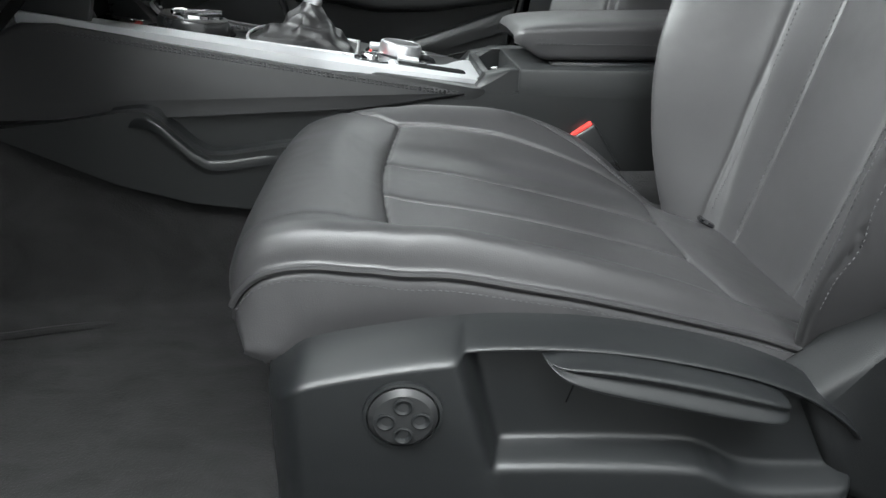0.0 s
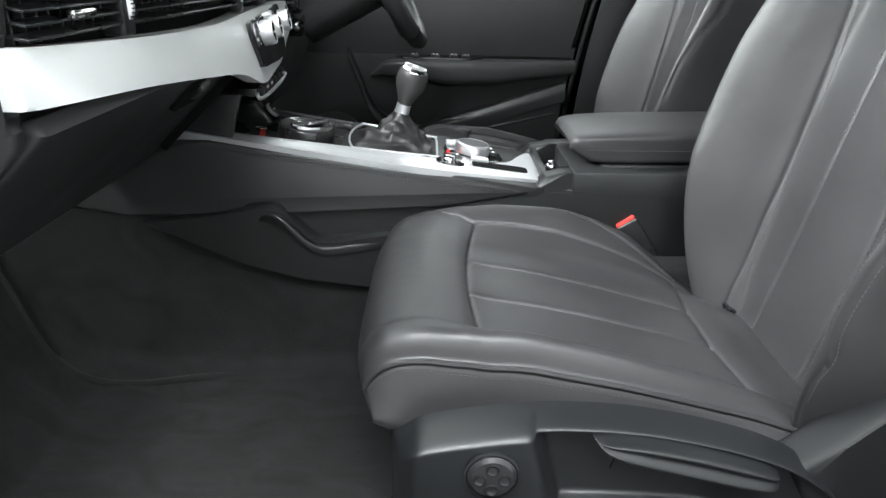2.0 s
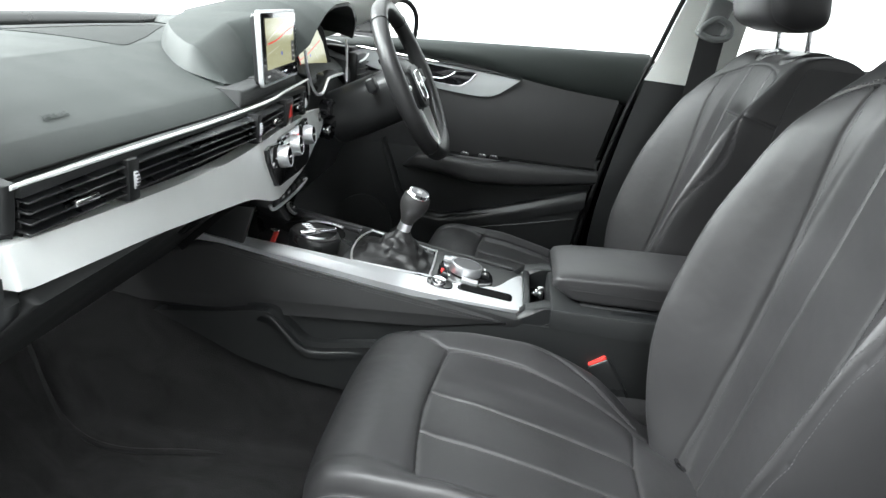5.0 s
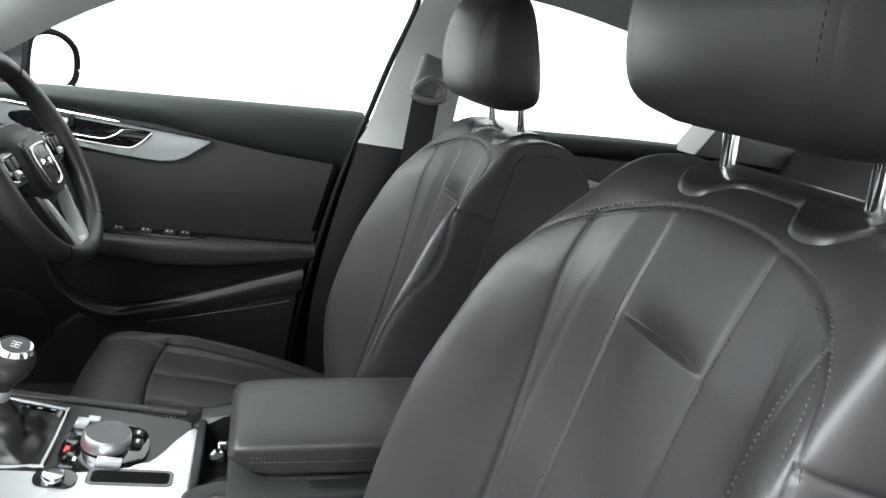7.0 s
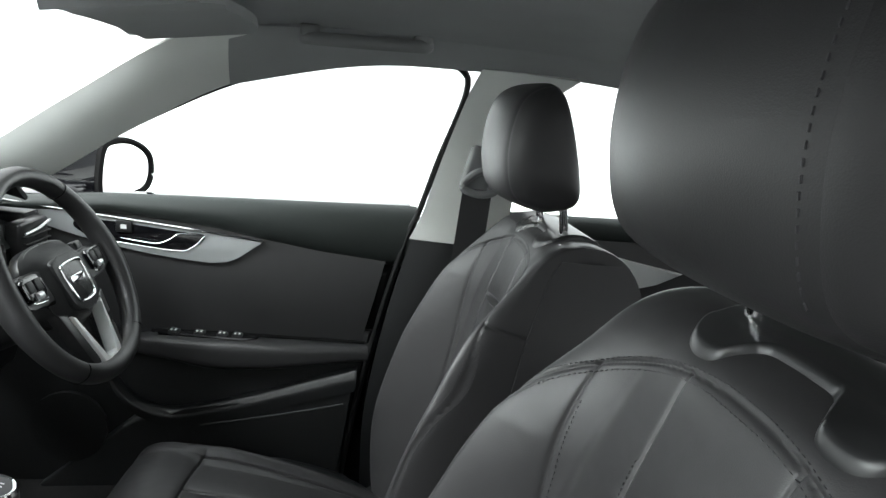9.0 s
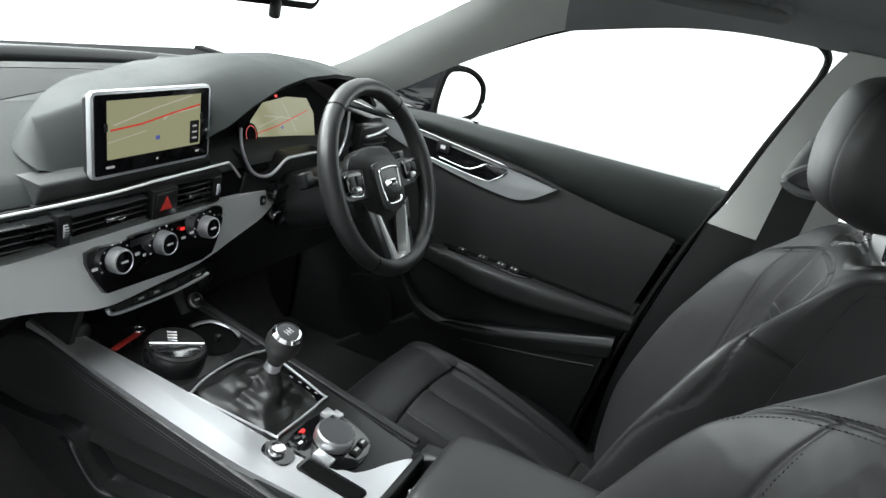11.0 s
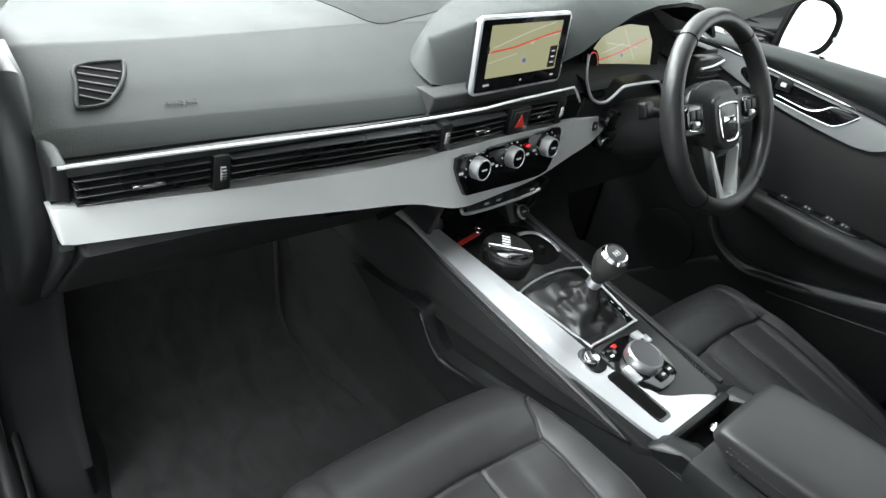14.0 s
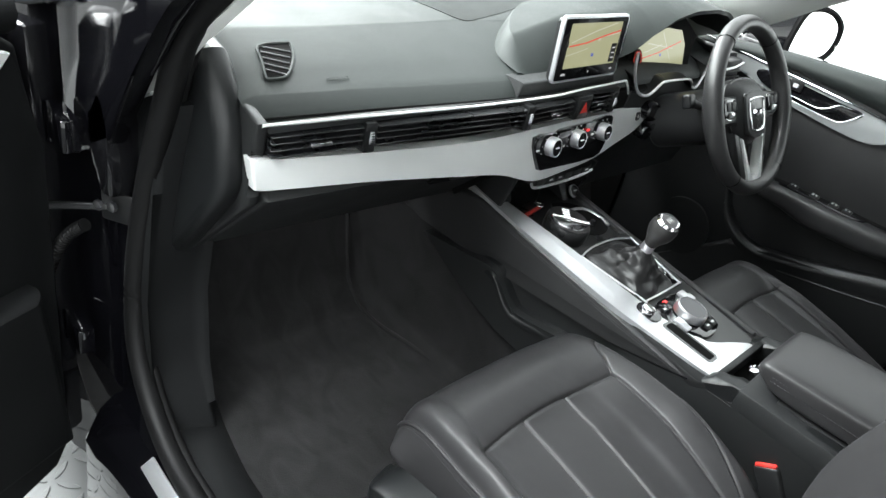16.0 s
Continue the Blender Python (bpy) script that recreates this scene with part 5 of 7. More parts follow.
def pad_z(x, y=0.0):
    """Height of the pad; its crease runs back towards the middle of the car."""
    return pad_flat(float(np.interp(x, [-0.74, -0.49 + RIDGE(y), -0.39], [-0.74, -0.49, -0.39])) if -0.74 < x < -0.39 else x)


def pad(u, v):
    x, z = pad_line[round(v * (len(pad_line) - 1))]
    y = -0.668 + 1.34 * u
    edge = max(0.0, (-0.648 - y) / 0.02)
    x += RIDGE(y) * float(np.interp(x, [-0.74, -0.49, -0.39], [0, 1, 0]))
    return (x, y, z - 0.006 * edge ** 2)


top = part("top_pad", sheet(pad, 70, len(pad_line) - 1, 0.012), DASH, dash, "grained soft-touch top", 50)
HOOD = lerp_line([(-0.17, 0.750), (-0.14, 0.757), (-0.11, 0.764), (-0.05, 0.777), (0.04, 0.796), (0.12, 0.811), (0.2, 0.834), (0.29, 0.848), (0.40, 0.853), (0.52, 0.843), (0.60, 0.825), (0.67, 0.79), (0.72, 0.76)])
LIP = lerp_line([(-0.17, 0.715), (0.02, 0.713), (0.05, 0.712), (0.09, 0.735), (0.14, 0.768), (0.20, 0.798), (0.27, 0.824), (0.34, 0.839), (0.43, 0.845), (0.50, 0.838), (0.58, 0.815), (0.64, 0.785), (0.72, 0.75)])
LIPX = lerp_line([(-0.17, -0.392), (0.03, -0.392), (0.09, -0.36), (0.14, -0.335), (0.45, -0.325), (0.6, -0.345), (0.72, -0.38)])
FLANK = lerp_line(smooth_line([(-0.775, 0.40), (-0.72, 0.33), (-0.661, 0.255), (-0.586, 0.088), (-0.523, -0.042), (-0.482, -0.104), (-0.455, -0.132), (-0.430, -0.145), (-0.392, -0.152)], 4))


def hood(u, v):
    """The raised middle of the dashboard: a bevelled left flank that runs back to the speaker, a sloping face behind the screen and an open brow over the instruments."""
    left = FLANK(-0.392 - 0.383 * v ** 1.4)
    y = left + 0.022 * u / 0.07 if u < 0.07 else left + 0.022 + (0.70 - left - 0.022) * (u - 0.07) / 0.93
    xf = LIPX(y)
    x = xf - (0.775 + xf) * v ** 1.4
    k = min(1.0, max(0.0, (xf - x) / np.interp(y, [0.02, 0.16], [0.060, 0.085])))
    k = 1 - (1 - k) ** np.interp(y, [0.02, 0.16], [1.35, 2.0])
    fall = max(0.0, 1 - max(0.0, (-0.43 - x)) / 0.34)
    fall = fall * fall * (3 - 2 * fall)
    e = min(1.0, u / 0.07)
    e = 1 - (1 - e) ** 1.25
    base = pad_z(x, y) - 0.003 + 0.0045 * e
    gap = HOOD(y) - (HOOD(y) - 0.768) * (1 - fall) - base
    up = 0.5 * (gap + math.sqrt(gap * gap + 0.00006))
    lip = base + (LIP(y) - base) * e
    return (x, y, lip + (base + up * e - lip) * k)


part("instrument_hood", sheet(hood, 200, 90, 0.008, True), DASH, dash, "raised soft hood over screen and instruments", 26)
part("screen_shelf", prismm([(-0.185, 0.697), (-0.178, 0.722), (0.125, 0.724), (0.14, 0.70)], "x", -0.43, -0.352, 0.006, 3), PLASTIC, dash)
COVER_FRONT = smooth_line([(-0.687, -0.200), (-0.62, -0.174), (-0.566, -0.152), (-0.551, -0.138), (-0.549, -0.112), (-0.562, -0.06), (-0.583, 0.013), (-0.628, 0.125), (-0.672, 0.235)], 5)


def cover(u, v):
    x, y = COVER_FRONT[round(u * (len(COVER_FRONT) - 1))]
    xr = -0.690 - 0.012 * math.sin(math.pi * (y + 0.2) / 0.435)
    x += (xr - x) * v
    return (x, y, pad_z(x, y) + 0.0010)


part("speaker_grille", sheet(cover, len(COVER_FRONT) - 1, 14, 0.002), SPEAKER, dash, "flush dark speaker cover", 50)
part("demister_slot", sheet(lambda u, v: (-0.699 - 0.012 * math.sin(math.pi * u) - 0.030 * v, -0.222 + 0.475 * u, pad_z(-0.71) + 0.0012), 24, 3, 0.002), DOORTRIM, dash, "dark demister slot below the windscreen", 50)
# Dark line drawn for the shadow along the pad's lower edge.
part("pad_shade_line", sweepm([(-0.3535, y, 0.6985) for y in np.linspace(-0.655, -0.19, 30)], 0.0016, n=6), VOID, dash)
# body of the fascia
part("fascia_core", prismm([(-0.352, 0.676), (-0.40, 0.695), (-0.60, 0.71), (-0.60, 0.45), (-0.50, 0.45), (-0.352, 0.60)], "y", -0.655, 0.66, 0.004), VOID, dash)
# left end
part("end_cap", prismm([(-0.385, 0.712), (-0.372, 0.68), (-0.362, 0.615), (-0.372, 0.582), (-0.485, 0.435), (-0.62, 0.44), (-0.66, 0.62), (-0.60, 0.755), (-0.50, 0.765), (-0.43, 0.760)], "y", -0.700, -0.656, 0.018, 4), PLASTIC_GREY, dash, "smooth anthracite end cap")
part("end_frame", prismm([(-0.338, 0.700), (-0.343, 0.660), (-0.3535, 0.655), (-0.3535, 0.606), (-0.346, 0.598), (-0.348, 0.585), (-0.488, 0.436), (-0.50, 0.45), (-0.368, 0.60), (-0.376, 0.68), (-0.386, 0.712)], "y", -0.6685, -0.652, 0.005, 3), PLASTIC, dash)
# glovebox
gb = part("glovebox_lid", prismm([(-0.336, 0.592), (-0.345, 0.603), (-0.40, 0.60), (-0.53, 0.46), (-0.51, 0.44), (-0.49, 0.436)], "y", -0.650, -0.128, 0.008, 3), PLASTIC, dash, "black glovebox lid")
# Near-black slab on the lid, painted shade in place of a cut hollow.
part("handle_recess", slab((-0.3665, -0.275, 0.558), (0.72, 0, -0.69), (0, -1, 0), rrect(0, 0, 0.045, 0.105, 0.014), 0.012, 0.003), VOID, gb)
part("latch", slab((-0.360, -0.258, 0.561), (0.72, 0, -0.69), (0, -1, 0), rrect(0.0, 0.0, 0.034, 0.055, 0.010), 0.010, 0.003), SATIN, gb, "satin black latch")
part("lid_seam", boxm((-0.41, -0.147, 0.51), (0.16, 0.003, 0.012), 0.001, 1, (0, -45, 0)), VOID, gb)
part("lower_panel_driver", prismm([(-0.345, 0.60), (-0.36, 0.66), (-0.45, 0.66), (-0.45, 0.42), (-0.40, 0.42)], "y", 0.22, 0.70, 0.012, 3), PLASTIC, dash)
part("end_cap", prismm([(-0.36, 0.74), (-0.345, 0.66), (-0.36, 0.57), (-0.47, 0.43), (-0.62, 0.44), (-0.62, 0.74)], "y", 0.66, 0.725, 0.012, 3), PLASTIC_GREY, dash)

# air vents
part("vent_top_rail", prismm([(-0.3345, 0.688), (-0.3345, 0.6965), (-0.344, 0.6975), (-0.352, 0.694), (-0.352, 0.688)], "y", -0.655, 0.14, 0.001), PLASTIC, dash)


def vent(y0, y1, vanes, tab):
    v = part("air_vent", boxm((-0.357, (y0 + y1) / 2, 0.668), (0.004, y1 - y0, 0.040), 0.0), VOID, dash)
    for z in (0.6835, 0.6745, 0.6655, 0.6565):
        part("slat", boxm((-0.3405, (y0 + y1) / 2, z), (0.015, y1 - y0 - 0.003, 0.0019), 0.0006, 1, (0, 10, 0)), SLAT, v)
    for i in range(vanes):
        y = y0 + (i + 0.5) * (y1 - y0) / vanes
        part("vane", boxm((-0.351, y, 0.668), (0.010, 0.0022, 0.034), 0.0006, 1), PLASTIC, v)
    if tab:
        part("tab", boxm((-0.331, (y0 + y1) / 2, 0.6685), (0.008, 0.034, 0.0065), 0.0025, 2), CHROME, v, "chrome adjuster tab")
    return v


vent(-0.6515, -0.511, 9, True)
vent(-0.489, -0.1715, 22, False)
vent(-0.149, -0.020, 8, True)
vent(0.034, 0.118, 6, True)
for y in (-0.500, -0.160, 0.130):
    f = part("vent_wheel_housing", boxm((-0.343, y, 0.667), (0.022, 0.0205, 0.044), 0.003, 2), PLASTIC_GREY, dash)
    w = part("thumb_wheel", lathem([(0.0135, -0.0035), (0.0148, -0.0025), (0.0148, 0.0025), (0.0135, 0.0035)], facing((-0.343, y + 0.001, 0.667), (0, 1, 0)), 28), ALU, f, "ribbed metal thumb wheel")
    for a in range(-3, 4):
        part("rib", boxm((-0.343 + 0.0149 * math.cos(a * 0.24), y + 0.001, 0.667 + 0.0149 * math.sin(a * 0.24)), (0.0014, 0.006, 0.0012), 0.0), SATIN, f)
hz = part("hazard_housing", boxm((-0.342, 0.013, 0.668), (0.022, 0.050, 0.046), 0.003, 2), PLASTIC_GREY, dash)
part("hazard_button", boxm((-0.334, 0.013, 0.668), (0.010, 0.036, 0.036), 0.003, 2), SATIN, hz)
part("warning_triangle", prismm([(0.001, 0.659), (0.025, 0.659), (0.013, 0.680)], "x", -0.3295, -0.3282, 0.0), RED, hz, "red warning triangle")

# bright line and silver inlay
part("bright_strip", sweepm(smooth_line([(-0.338, -0.662, 0.6975), (-0.335, -0.45, 0.6985), (-0.334, -0.2, 0.7015), (-0.334, 0.02, 0.7055), (-0.335, 0.140, 0.7085), (-0.336, 0.158, 0.706), (-0.338, 0.180, 0.690), (-0.342, 0.200, 0.674)], 6), 0.0021, n=8), SILVER, dash, "slim bright metal strip")
up_edge = smooth_line([(-0.673, 0.653), (-0.587, 0.647), (-0.448, 0.640), (-0.268, 0.637), (-0.10, 0.643), (0.057, 0.641), (0.2, 0.640), (0.300, 0.634)], 4)
low_edge = smooth_line([(0.306, 0.610), (0.264, 0.588), (0.19, 0.570), (0.12, 0.554), (0.06, 0.546), (-0.044, 0.542), (-0.111, 0.545), (-0.155, 0.556), (-0.195, 0.568), (-0.26, 0.578), (-0.447, 0.596), (-0.59, 0.607), (-0.667, 0.613)], 4)
slope = lambda y, z: -0.17 * (z - 0.60)
inlay = part("silver_inlay", prismm(up_edge + low_edge, "x", -0.352, -0.331, 0.004, 3, slope), SILVER, dash, "satin silver inlay across the dashboard")
part("inlay_button", slab((-0.3325, 0.268, 0.620), (1, 0, 0.17), (0, 0, 1), rrect(0, 0, 0.016, 0.018, 0.004), 0.004, 0.001), SATIN, inlay)
part("button_mark", slab((-0.3318, 0.268, 0.620), (1, 0, 0.17), (0, 0, 1), rrect(0, 0, 0.006, 0.006, 0.002), 0.001, 0.0), WHITE, inlay)

# side demister in the pad
VN, VU, VC = (0.37, 0, 0.929), (-0.929, 0, 0.37), (-0.432, -0.588, 0.7392)
SV = [(-0.015, 0.0285), (0.028, 0.034), (0.034, 0.029), (0.024, 0.004), (0.003, -0.022), (-0.010, -0.030), (-0.029, -0.031), (-0.033, -0.027), (-0.024, 0.002)]
dm = part("side_vent", slab(VC, VN, VU, smooth_line(SV, 3, True), 0.006, 0.0015), VOID, dash, "demister grille")
for i in range(5):
    part("slat", slab(tuple(Vector(VC) + Vector(VN) * 0.0012), VN, VU, bar((-0.026 + 0.003 * i, -0.014 + i * 0.0105), (0.0 + 0.0065 * i, -0.026 + i * 0.0105), 0.0022), 0.002, 0.0), PLASTIC, dm)
part("side_vent_rim", sweepm([Vector(VC) + Vector((0, a, 0)) + Vector(VU) * b for a, b in smooth_line(SV, 3, True)], 0.0022, True, n=8), DASH, dm)


def lettering(name, text, size, m, mat, parent, depth=0.0006):
    c = bpy.data.curves.new(name, "FONT")
    c.body, c.size, c.extrude, c.align_x, c.align_y = text, size, depth, "CENTER", "CENTER"
    tmp = bpy.data.objects.new(name, c)
    me = bpy.data.meshes.new_from_object(tmp)
    bpy.data.objects.remove(tmp)
    me.transform(m)
    return part(name, me, mat, parent)


lettering("embossed_word", "AIRBAG", 0.011, facing((-0.399, -0.517, 0.7256), (0.37, 0, 0.929), (-0.929, 0, 0.37)), DASH, dash, 0.0003)

# ---- climate controls ----
CN = Vector((1, 0, 0.17)).normalized()
cc = thing("climate_panel", (-0.33, 0.01, 0.60), "gloss black climate control panel with three knobs", "control panel")
part("face", slab((-0.3245, 0.010, 0.603), CN, (0, 0, 1), smooth_line([(-0.139, 0.026), (-0.07, 0.026), (-0.055, 0.031), (0.055, 0.031), (0.07, 0.033), (0.130, 0.036), (0.136, 0.012), (0.120, -0.022), (0.085, -0.046), (-0.090, -0.038), (-0.118, -0.030)], 3, True), 0.01, 0.002), GLOSS, cc)
for y, z in ((-0.088, 0.612), (0.002, 0.612), (0.097, 0.614)):
    c = Vector((-0.322, y, z))
    k = part("knob", lathem([(0.0180, 0), (0.0176, 0.012), (0.0168, 0.0165), (0.0150, 0.0175), (0.0145, 0.0165)], facing(c, CN), 40), KNOBMETAL, cc, "knurled aluminium knob")
    part("cap", lathem([(0.0146, 0.010), (0.0146, 0.0168), (0.0, 0.0172)], facing(c, CN), 32), GLOSS, k)
    part("cap_mark", slab(tuple(c + CN * 0.0178), CN, (0, 0, 1), rrect(0, 0, 0.012, 0.0028, 0.001), 0.0006, 0.0), WHITE, k)
    for a in range(8):
        an = radians(-30 + 240 * a / 7)
        part("scale_dot", slab(tuple(c + Vector((0.001, 0.025 * math.cos(an), 0.025 * math.sin(an)))), CN, (0, 0, 1), rrect(0, 0, 0.0022, 0.0022, 0.0008), 0.0012, 0.0), WHITE, cc)
for y, z, mt in ((-0.045, 0.607, WHITE), (-0.030, 0.601, WHITE), (-0.017, 0.602, LITRED), (0.046, 0.622, LITRED), (0.050, 0.606, WHITE), (0.068, 0.610, WHITE), (0.084, 0.611, WHITE), (-0.120, 0.606, WHITE), (0.143, 0.622, WHITE)):
    part("symbol", slab((-0.3228, y, z), CN, (0, 0, 1), rrect(0, 0, 0.009, 0.0042, 0.001), 0.001, 0.0), mt, cc)
part("display_strip", slab((-0.3232, -0.035, 0.626), CN, (0, 0, 1), rrect(0, 0, 0.05, 0.009, 0.002), 0.001, 0.0), SATIN, cc)
shift(-0.008, 0.020, -0.012)
sw = thing("switch_strip", (-0.33, 0.0, 0.535), "row of flat black switches under the climate panel", "switch panel")
part("base", prismm([(-0.096, 0.536), (-0.094, 0.547), (0.096, 0.553), (0.098, 0.544)], "x", -0.36, -0.322, 0.003), SATIN, sw)
part("bright_lip", sweepm(smooth_line([(-0.321, -0.100, 0.542), (-0.319, -0.088, 0.532), (-0.318, -0.03, 0.531), (-0.318, 0.05, 0.535), (-0.320, 0.098, 0.541)], 6), 0.003, n=8), ALU, sw, "bright metal lip")
for i in range(6):
    part("switch", boxm((-0.325, -0.072 + 0.029 * i, 0.5405 + 0.0010 * i), (0.014, 0.0265, 0.012), 0.002, 2, (0, 0, 0)), PLASTIC, sw)
    if i in (1, 2, 5):
        part("switch_symbol", boxm((-0.3175, -0.072 + 0.029 * i, 0.5415 + 0.0010 * i), (0.0008, 0.010, 0.0035), 0.0), WHITE, sw)
shift(-0.010, 0.0, -0.012)
st = thing("centre_stack_recess", (-0.40, 0.0, 0.48), "dark open storage recess below the switches", "storage tray")
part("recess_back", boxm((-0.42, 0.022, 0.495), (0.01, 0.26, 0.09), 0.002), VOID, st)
part("button_panel", prismm([(-0.334, 0.443), (-0.3745, 0.4895), (-0.41, 0.492), (-0.41, 0.432)], "y", 0.098, 0.156, 0.003), SATIN, st)
for s in (-0.105, 0.160):
    part("cheek", prismm([(-0.335, 0.545), (-0.43, 0.545), (-0.43, 0.44), (-0.36, 0.46)], "y", s - 0.006, s + 0.006, 0.003), SATIN, st)
part("socket_cover", lathem([(0.013, 0), (0.013, 0.008), (0.009, 0.010)], facing((-0.372, -0.078, 0.482), (0.9, 0, 0.45)), 24), SATIN, st)
part("socket_ring", lathem([(0.0145, 0), (0.0145, 0.003), (0.0125, 0.004)], facing((-0.374, -0.078, 0.482), (0.9, 0, 0.45)), 24), CHROME, st)
shift(0.004, 0.0, -0.012)
tag = thing("key_tag", (-0.345, -0.04, 0.462), "red fabric key tag lying in the tray", "key tag")
part("strap", boxm((-0.342, -0.032, 0.4665), (0.009, 0.062, 0.004), 0.001, 1, (0, 0, 12)), RED, tag)
part("ring", sweepm([(-0.352 + 0.008 * math.cos(a * 0.5236), 0.0 + 0.008 * math.sin(a * 0.5236), 0.470) for a in range(12)], 0.0013, True, n=6), CHROME, tag)
shift(-0.025, 0.010, -0.022)
sbn = thing("start_button", (-0.335, 0.118, 0.487), "round engine start button with metal rim", "button")
part("rim", lathem([(0.0145, 0), (0.0145, 0.005), (0.0125, 0.006), (0.012, 0.004)], facing((-0.336, 0.122, 0.480), (0.75, 0, 0.66)), 28), KNOBMETAL, sbn)
part("cap", lathem([(0.0122, 0.0), (0.0122, 0.0062), (0.0, 0.0068)], facing((-0.336, 0.122, 0.480), (0.75, 0, 0.66)), 24), SATIN, sbn)
part("button_text_bar", slab((-0.3305, 0.122, 0.4850), (0.75, 0, 0.66), (0, 0, 1), rrect(0, 0, 0.012, 0.003, 0.001), 0.0006, 0.0), WHITE, sbn)

# ---- infotainment screen ----
FORM[0] = None
SN = Vector((0.990, 0.089, 0.085))
SC = Vector((-0.3445, -0.0015, 0.783))
scn = thing("infotainment_screen", (-0.36, 0.0, 0.72), "upright tablet screen showing a lit green road map", "screen")
part("back", slab(tuple(SC - SN.normalized() * 0.004), SN, (0, 0, 1), rrect(0, 0, 0.226, 0.104, 0.006), 0.010, 0.003), SATIN, scn)
part("metal_frame", slab(tuple(SC), SN, (0, 0, 1), rrect(0, 0, 0.228, 0.112, 0.007), 0.0075, 0.0025), ALU, scn, "bright aluminium edge frame")
glassy = part("glass_front", slab(tuple(SC + SN.normalized() * 0.0008), SN, (0, 0, 1), rrect(0, 0, 0.2195, 0.1035, 0.004), 0.002, 0.0), GLOSS, scn)
part("stand", boxm((-0.372, 0.003, 0.722), (0.03, 0.10, 0.02), 0.006), SATIN, scn)


def lit(nm, pts, up, mat, host, base, n, lift):
    return part(nm, slab(tuple(base + n.normalized() * lift), n, up, pts, 0.0003, 0.0), mat, host)


Z = (0, 0, 1)
lit("map_field", rrect(0.0, 0.006, 0.180, 0.076, 0.001), Z, MAPGREEN, glassy, SC, SN, 0.0013)
roads = [((-0.085, 0.006), (-0.03, 0.010)), ((-0.03, 0.010), (0.03, 0.020)), ((0.03, 0.020), (0.088, 0.028))]
for a, b in roads:
    lit("route_line", bar(a, b, 0.0024), Z, MAPRED, glassy, SC, SN, 0.0020)
for a, b, w in (((-0.08, 0.012), (0.0, 0.030), 0.0016), ((0.0, 0.030), (0.07, 0.042), 0.0016), ((0.012, 0.012), (0.02, 0.018), 0.003), ((0.02, 0.018), (0.085, 0.024), 0.0014), ((-0.09, -0.01), (-0.02, 0.0), 0.001)):
    lit("road_line", bar(a, b, w), Z, MAPROAD, glassy, SC, SN, 0.0017)
lit("position_marker", rrect(0.0, -0.012, 0.008, 0.006, 0.002), Z, MAPBLUE, glassy, SC, SN, 0.002)
lit("scale_box", rrect(0.077, -0.012, 0.020, 0.034, 0.002), Z, SATIN, glassy, SC, SN, 0.0017)
for k in range(3):
    lit("scale_text_bar", rrect(0.077, -0.003 - 0.009 * k, 0.010, 0.0025, 0.0005), Z, LITWHITE, glassy, SC, SN, 0.0021)
for x in (-0.092, 0.092):
    lit("side_tab", rrect(x, 0.010, 0.006, 0.010, 0.001), Z, SATIN, glassy, SC, SN, 0.0018)
for x, w in ((-0.085, 0.014), (0.0, 0.004), (0.085, 0.008)):
    lit("caption_bar", rrect(x, -0.042, w, 0.003, 0.0005), Z, LITWHITE, glassy, SC, SN, 0.0014)

# ---- instrument cluster ----
IN = Vector((0.95, -0.05, 0.28))
IC = Vector((-0.395, 0.36, 0.757))
FORM[0] = lambda p: Vector((p.x - 0.012, 0.377 + (p.y - 0.363) * 0.75, p.z - 0.015))
ic = thing("instrument_cluster", (-0.40, 0.367, 0.70), "digital instrument cluster with lit map under the hood", "instrument panel")
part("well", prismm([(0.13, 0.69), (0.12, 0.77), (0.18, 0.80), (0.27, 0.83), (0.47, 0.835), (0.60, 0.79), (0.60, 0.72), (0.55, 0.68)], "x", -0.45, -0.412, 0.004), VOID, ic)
idp = part("display", slab(tuple(IC), IN, Z, rrect(0, 0, 0.32, 0.118, 0.02), 0.004, 0.0), VOID, ic)
lit("map_field", [(-0.125, -0.026), (-0.118, 0.012), (-0.07, 0.044), (0.02, 0.054), (0.10, 0.050), (0.125, 0.02), (0.125, -0.026)], Z, MAPGREEN, idp, IC, IN, 0.0006)
for a, b in (((-0.10, -0.012), (-0.02, 0.0)), ((-0.02, 0.0), (0.10, 0.026))):
    lit("route_line", bar(a, b, 0.002), Z, MAPRED, idp, IC, IN, 0.0012)
for a, b in (((-0.07, 0.020), (0.06, 0.010)), ((0.0, 0.045), (0.05, -0.015)), ((-0.09, 0.0), (0.0, 0.018))):
    lit("road_line", bar(a, b, 0.0014), Z, MAPROAD, idp, IC, IN, 0.0009)
lit("position_marker", rrect(-0.005, -0.004, 0.007, 0.006, 0.002), Z, MAPBLUE, idp, IC, IN, 0.0014)
for x, zz_, r in ((0.085, -0.012, 0.026), (-0.125, -0.012, 0.022)):
    g = part("dial", lathem([(r, 0), (r, 0.0012), (0, 0.0012)], facing(IC + IN.normalized() * 0.0010 + Vector((0, x, zz_)), IN), 32), VOID, idp)
    part("dial_ring", lathem([(r * 0.82, 0.0012), (r * 0.82, 0.0018), (r * 0.74, 0.0018), (r * 0.74, 0.0012)], facing(IC + IN.normalized() * 0.0006 + Vector((0, x, zz_)), IN), 32, True), MAPRED if x < 0 else LITWHITE, g)
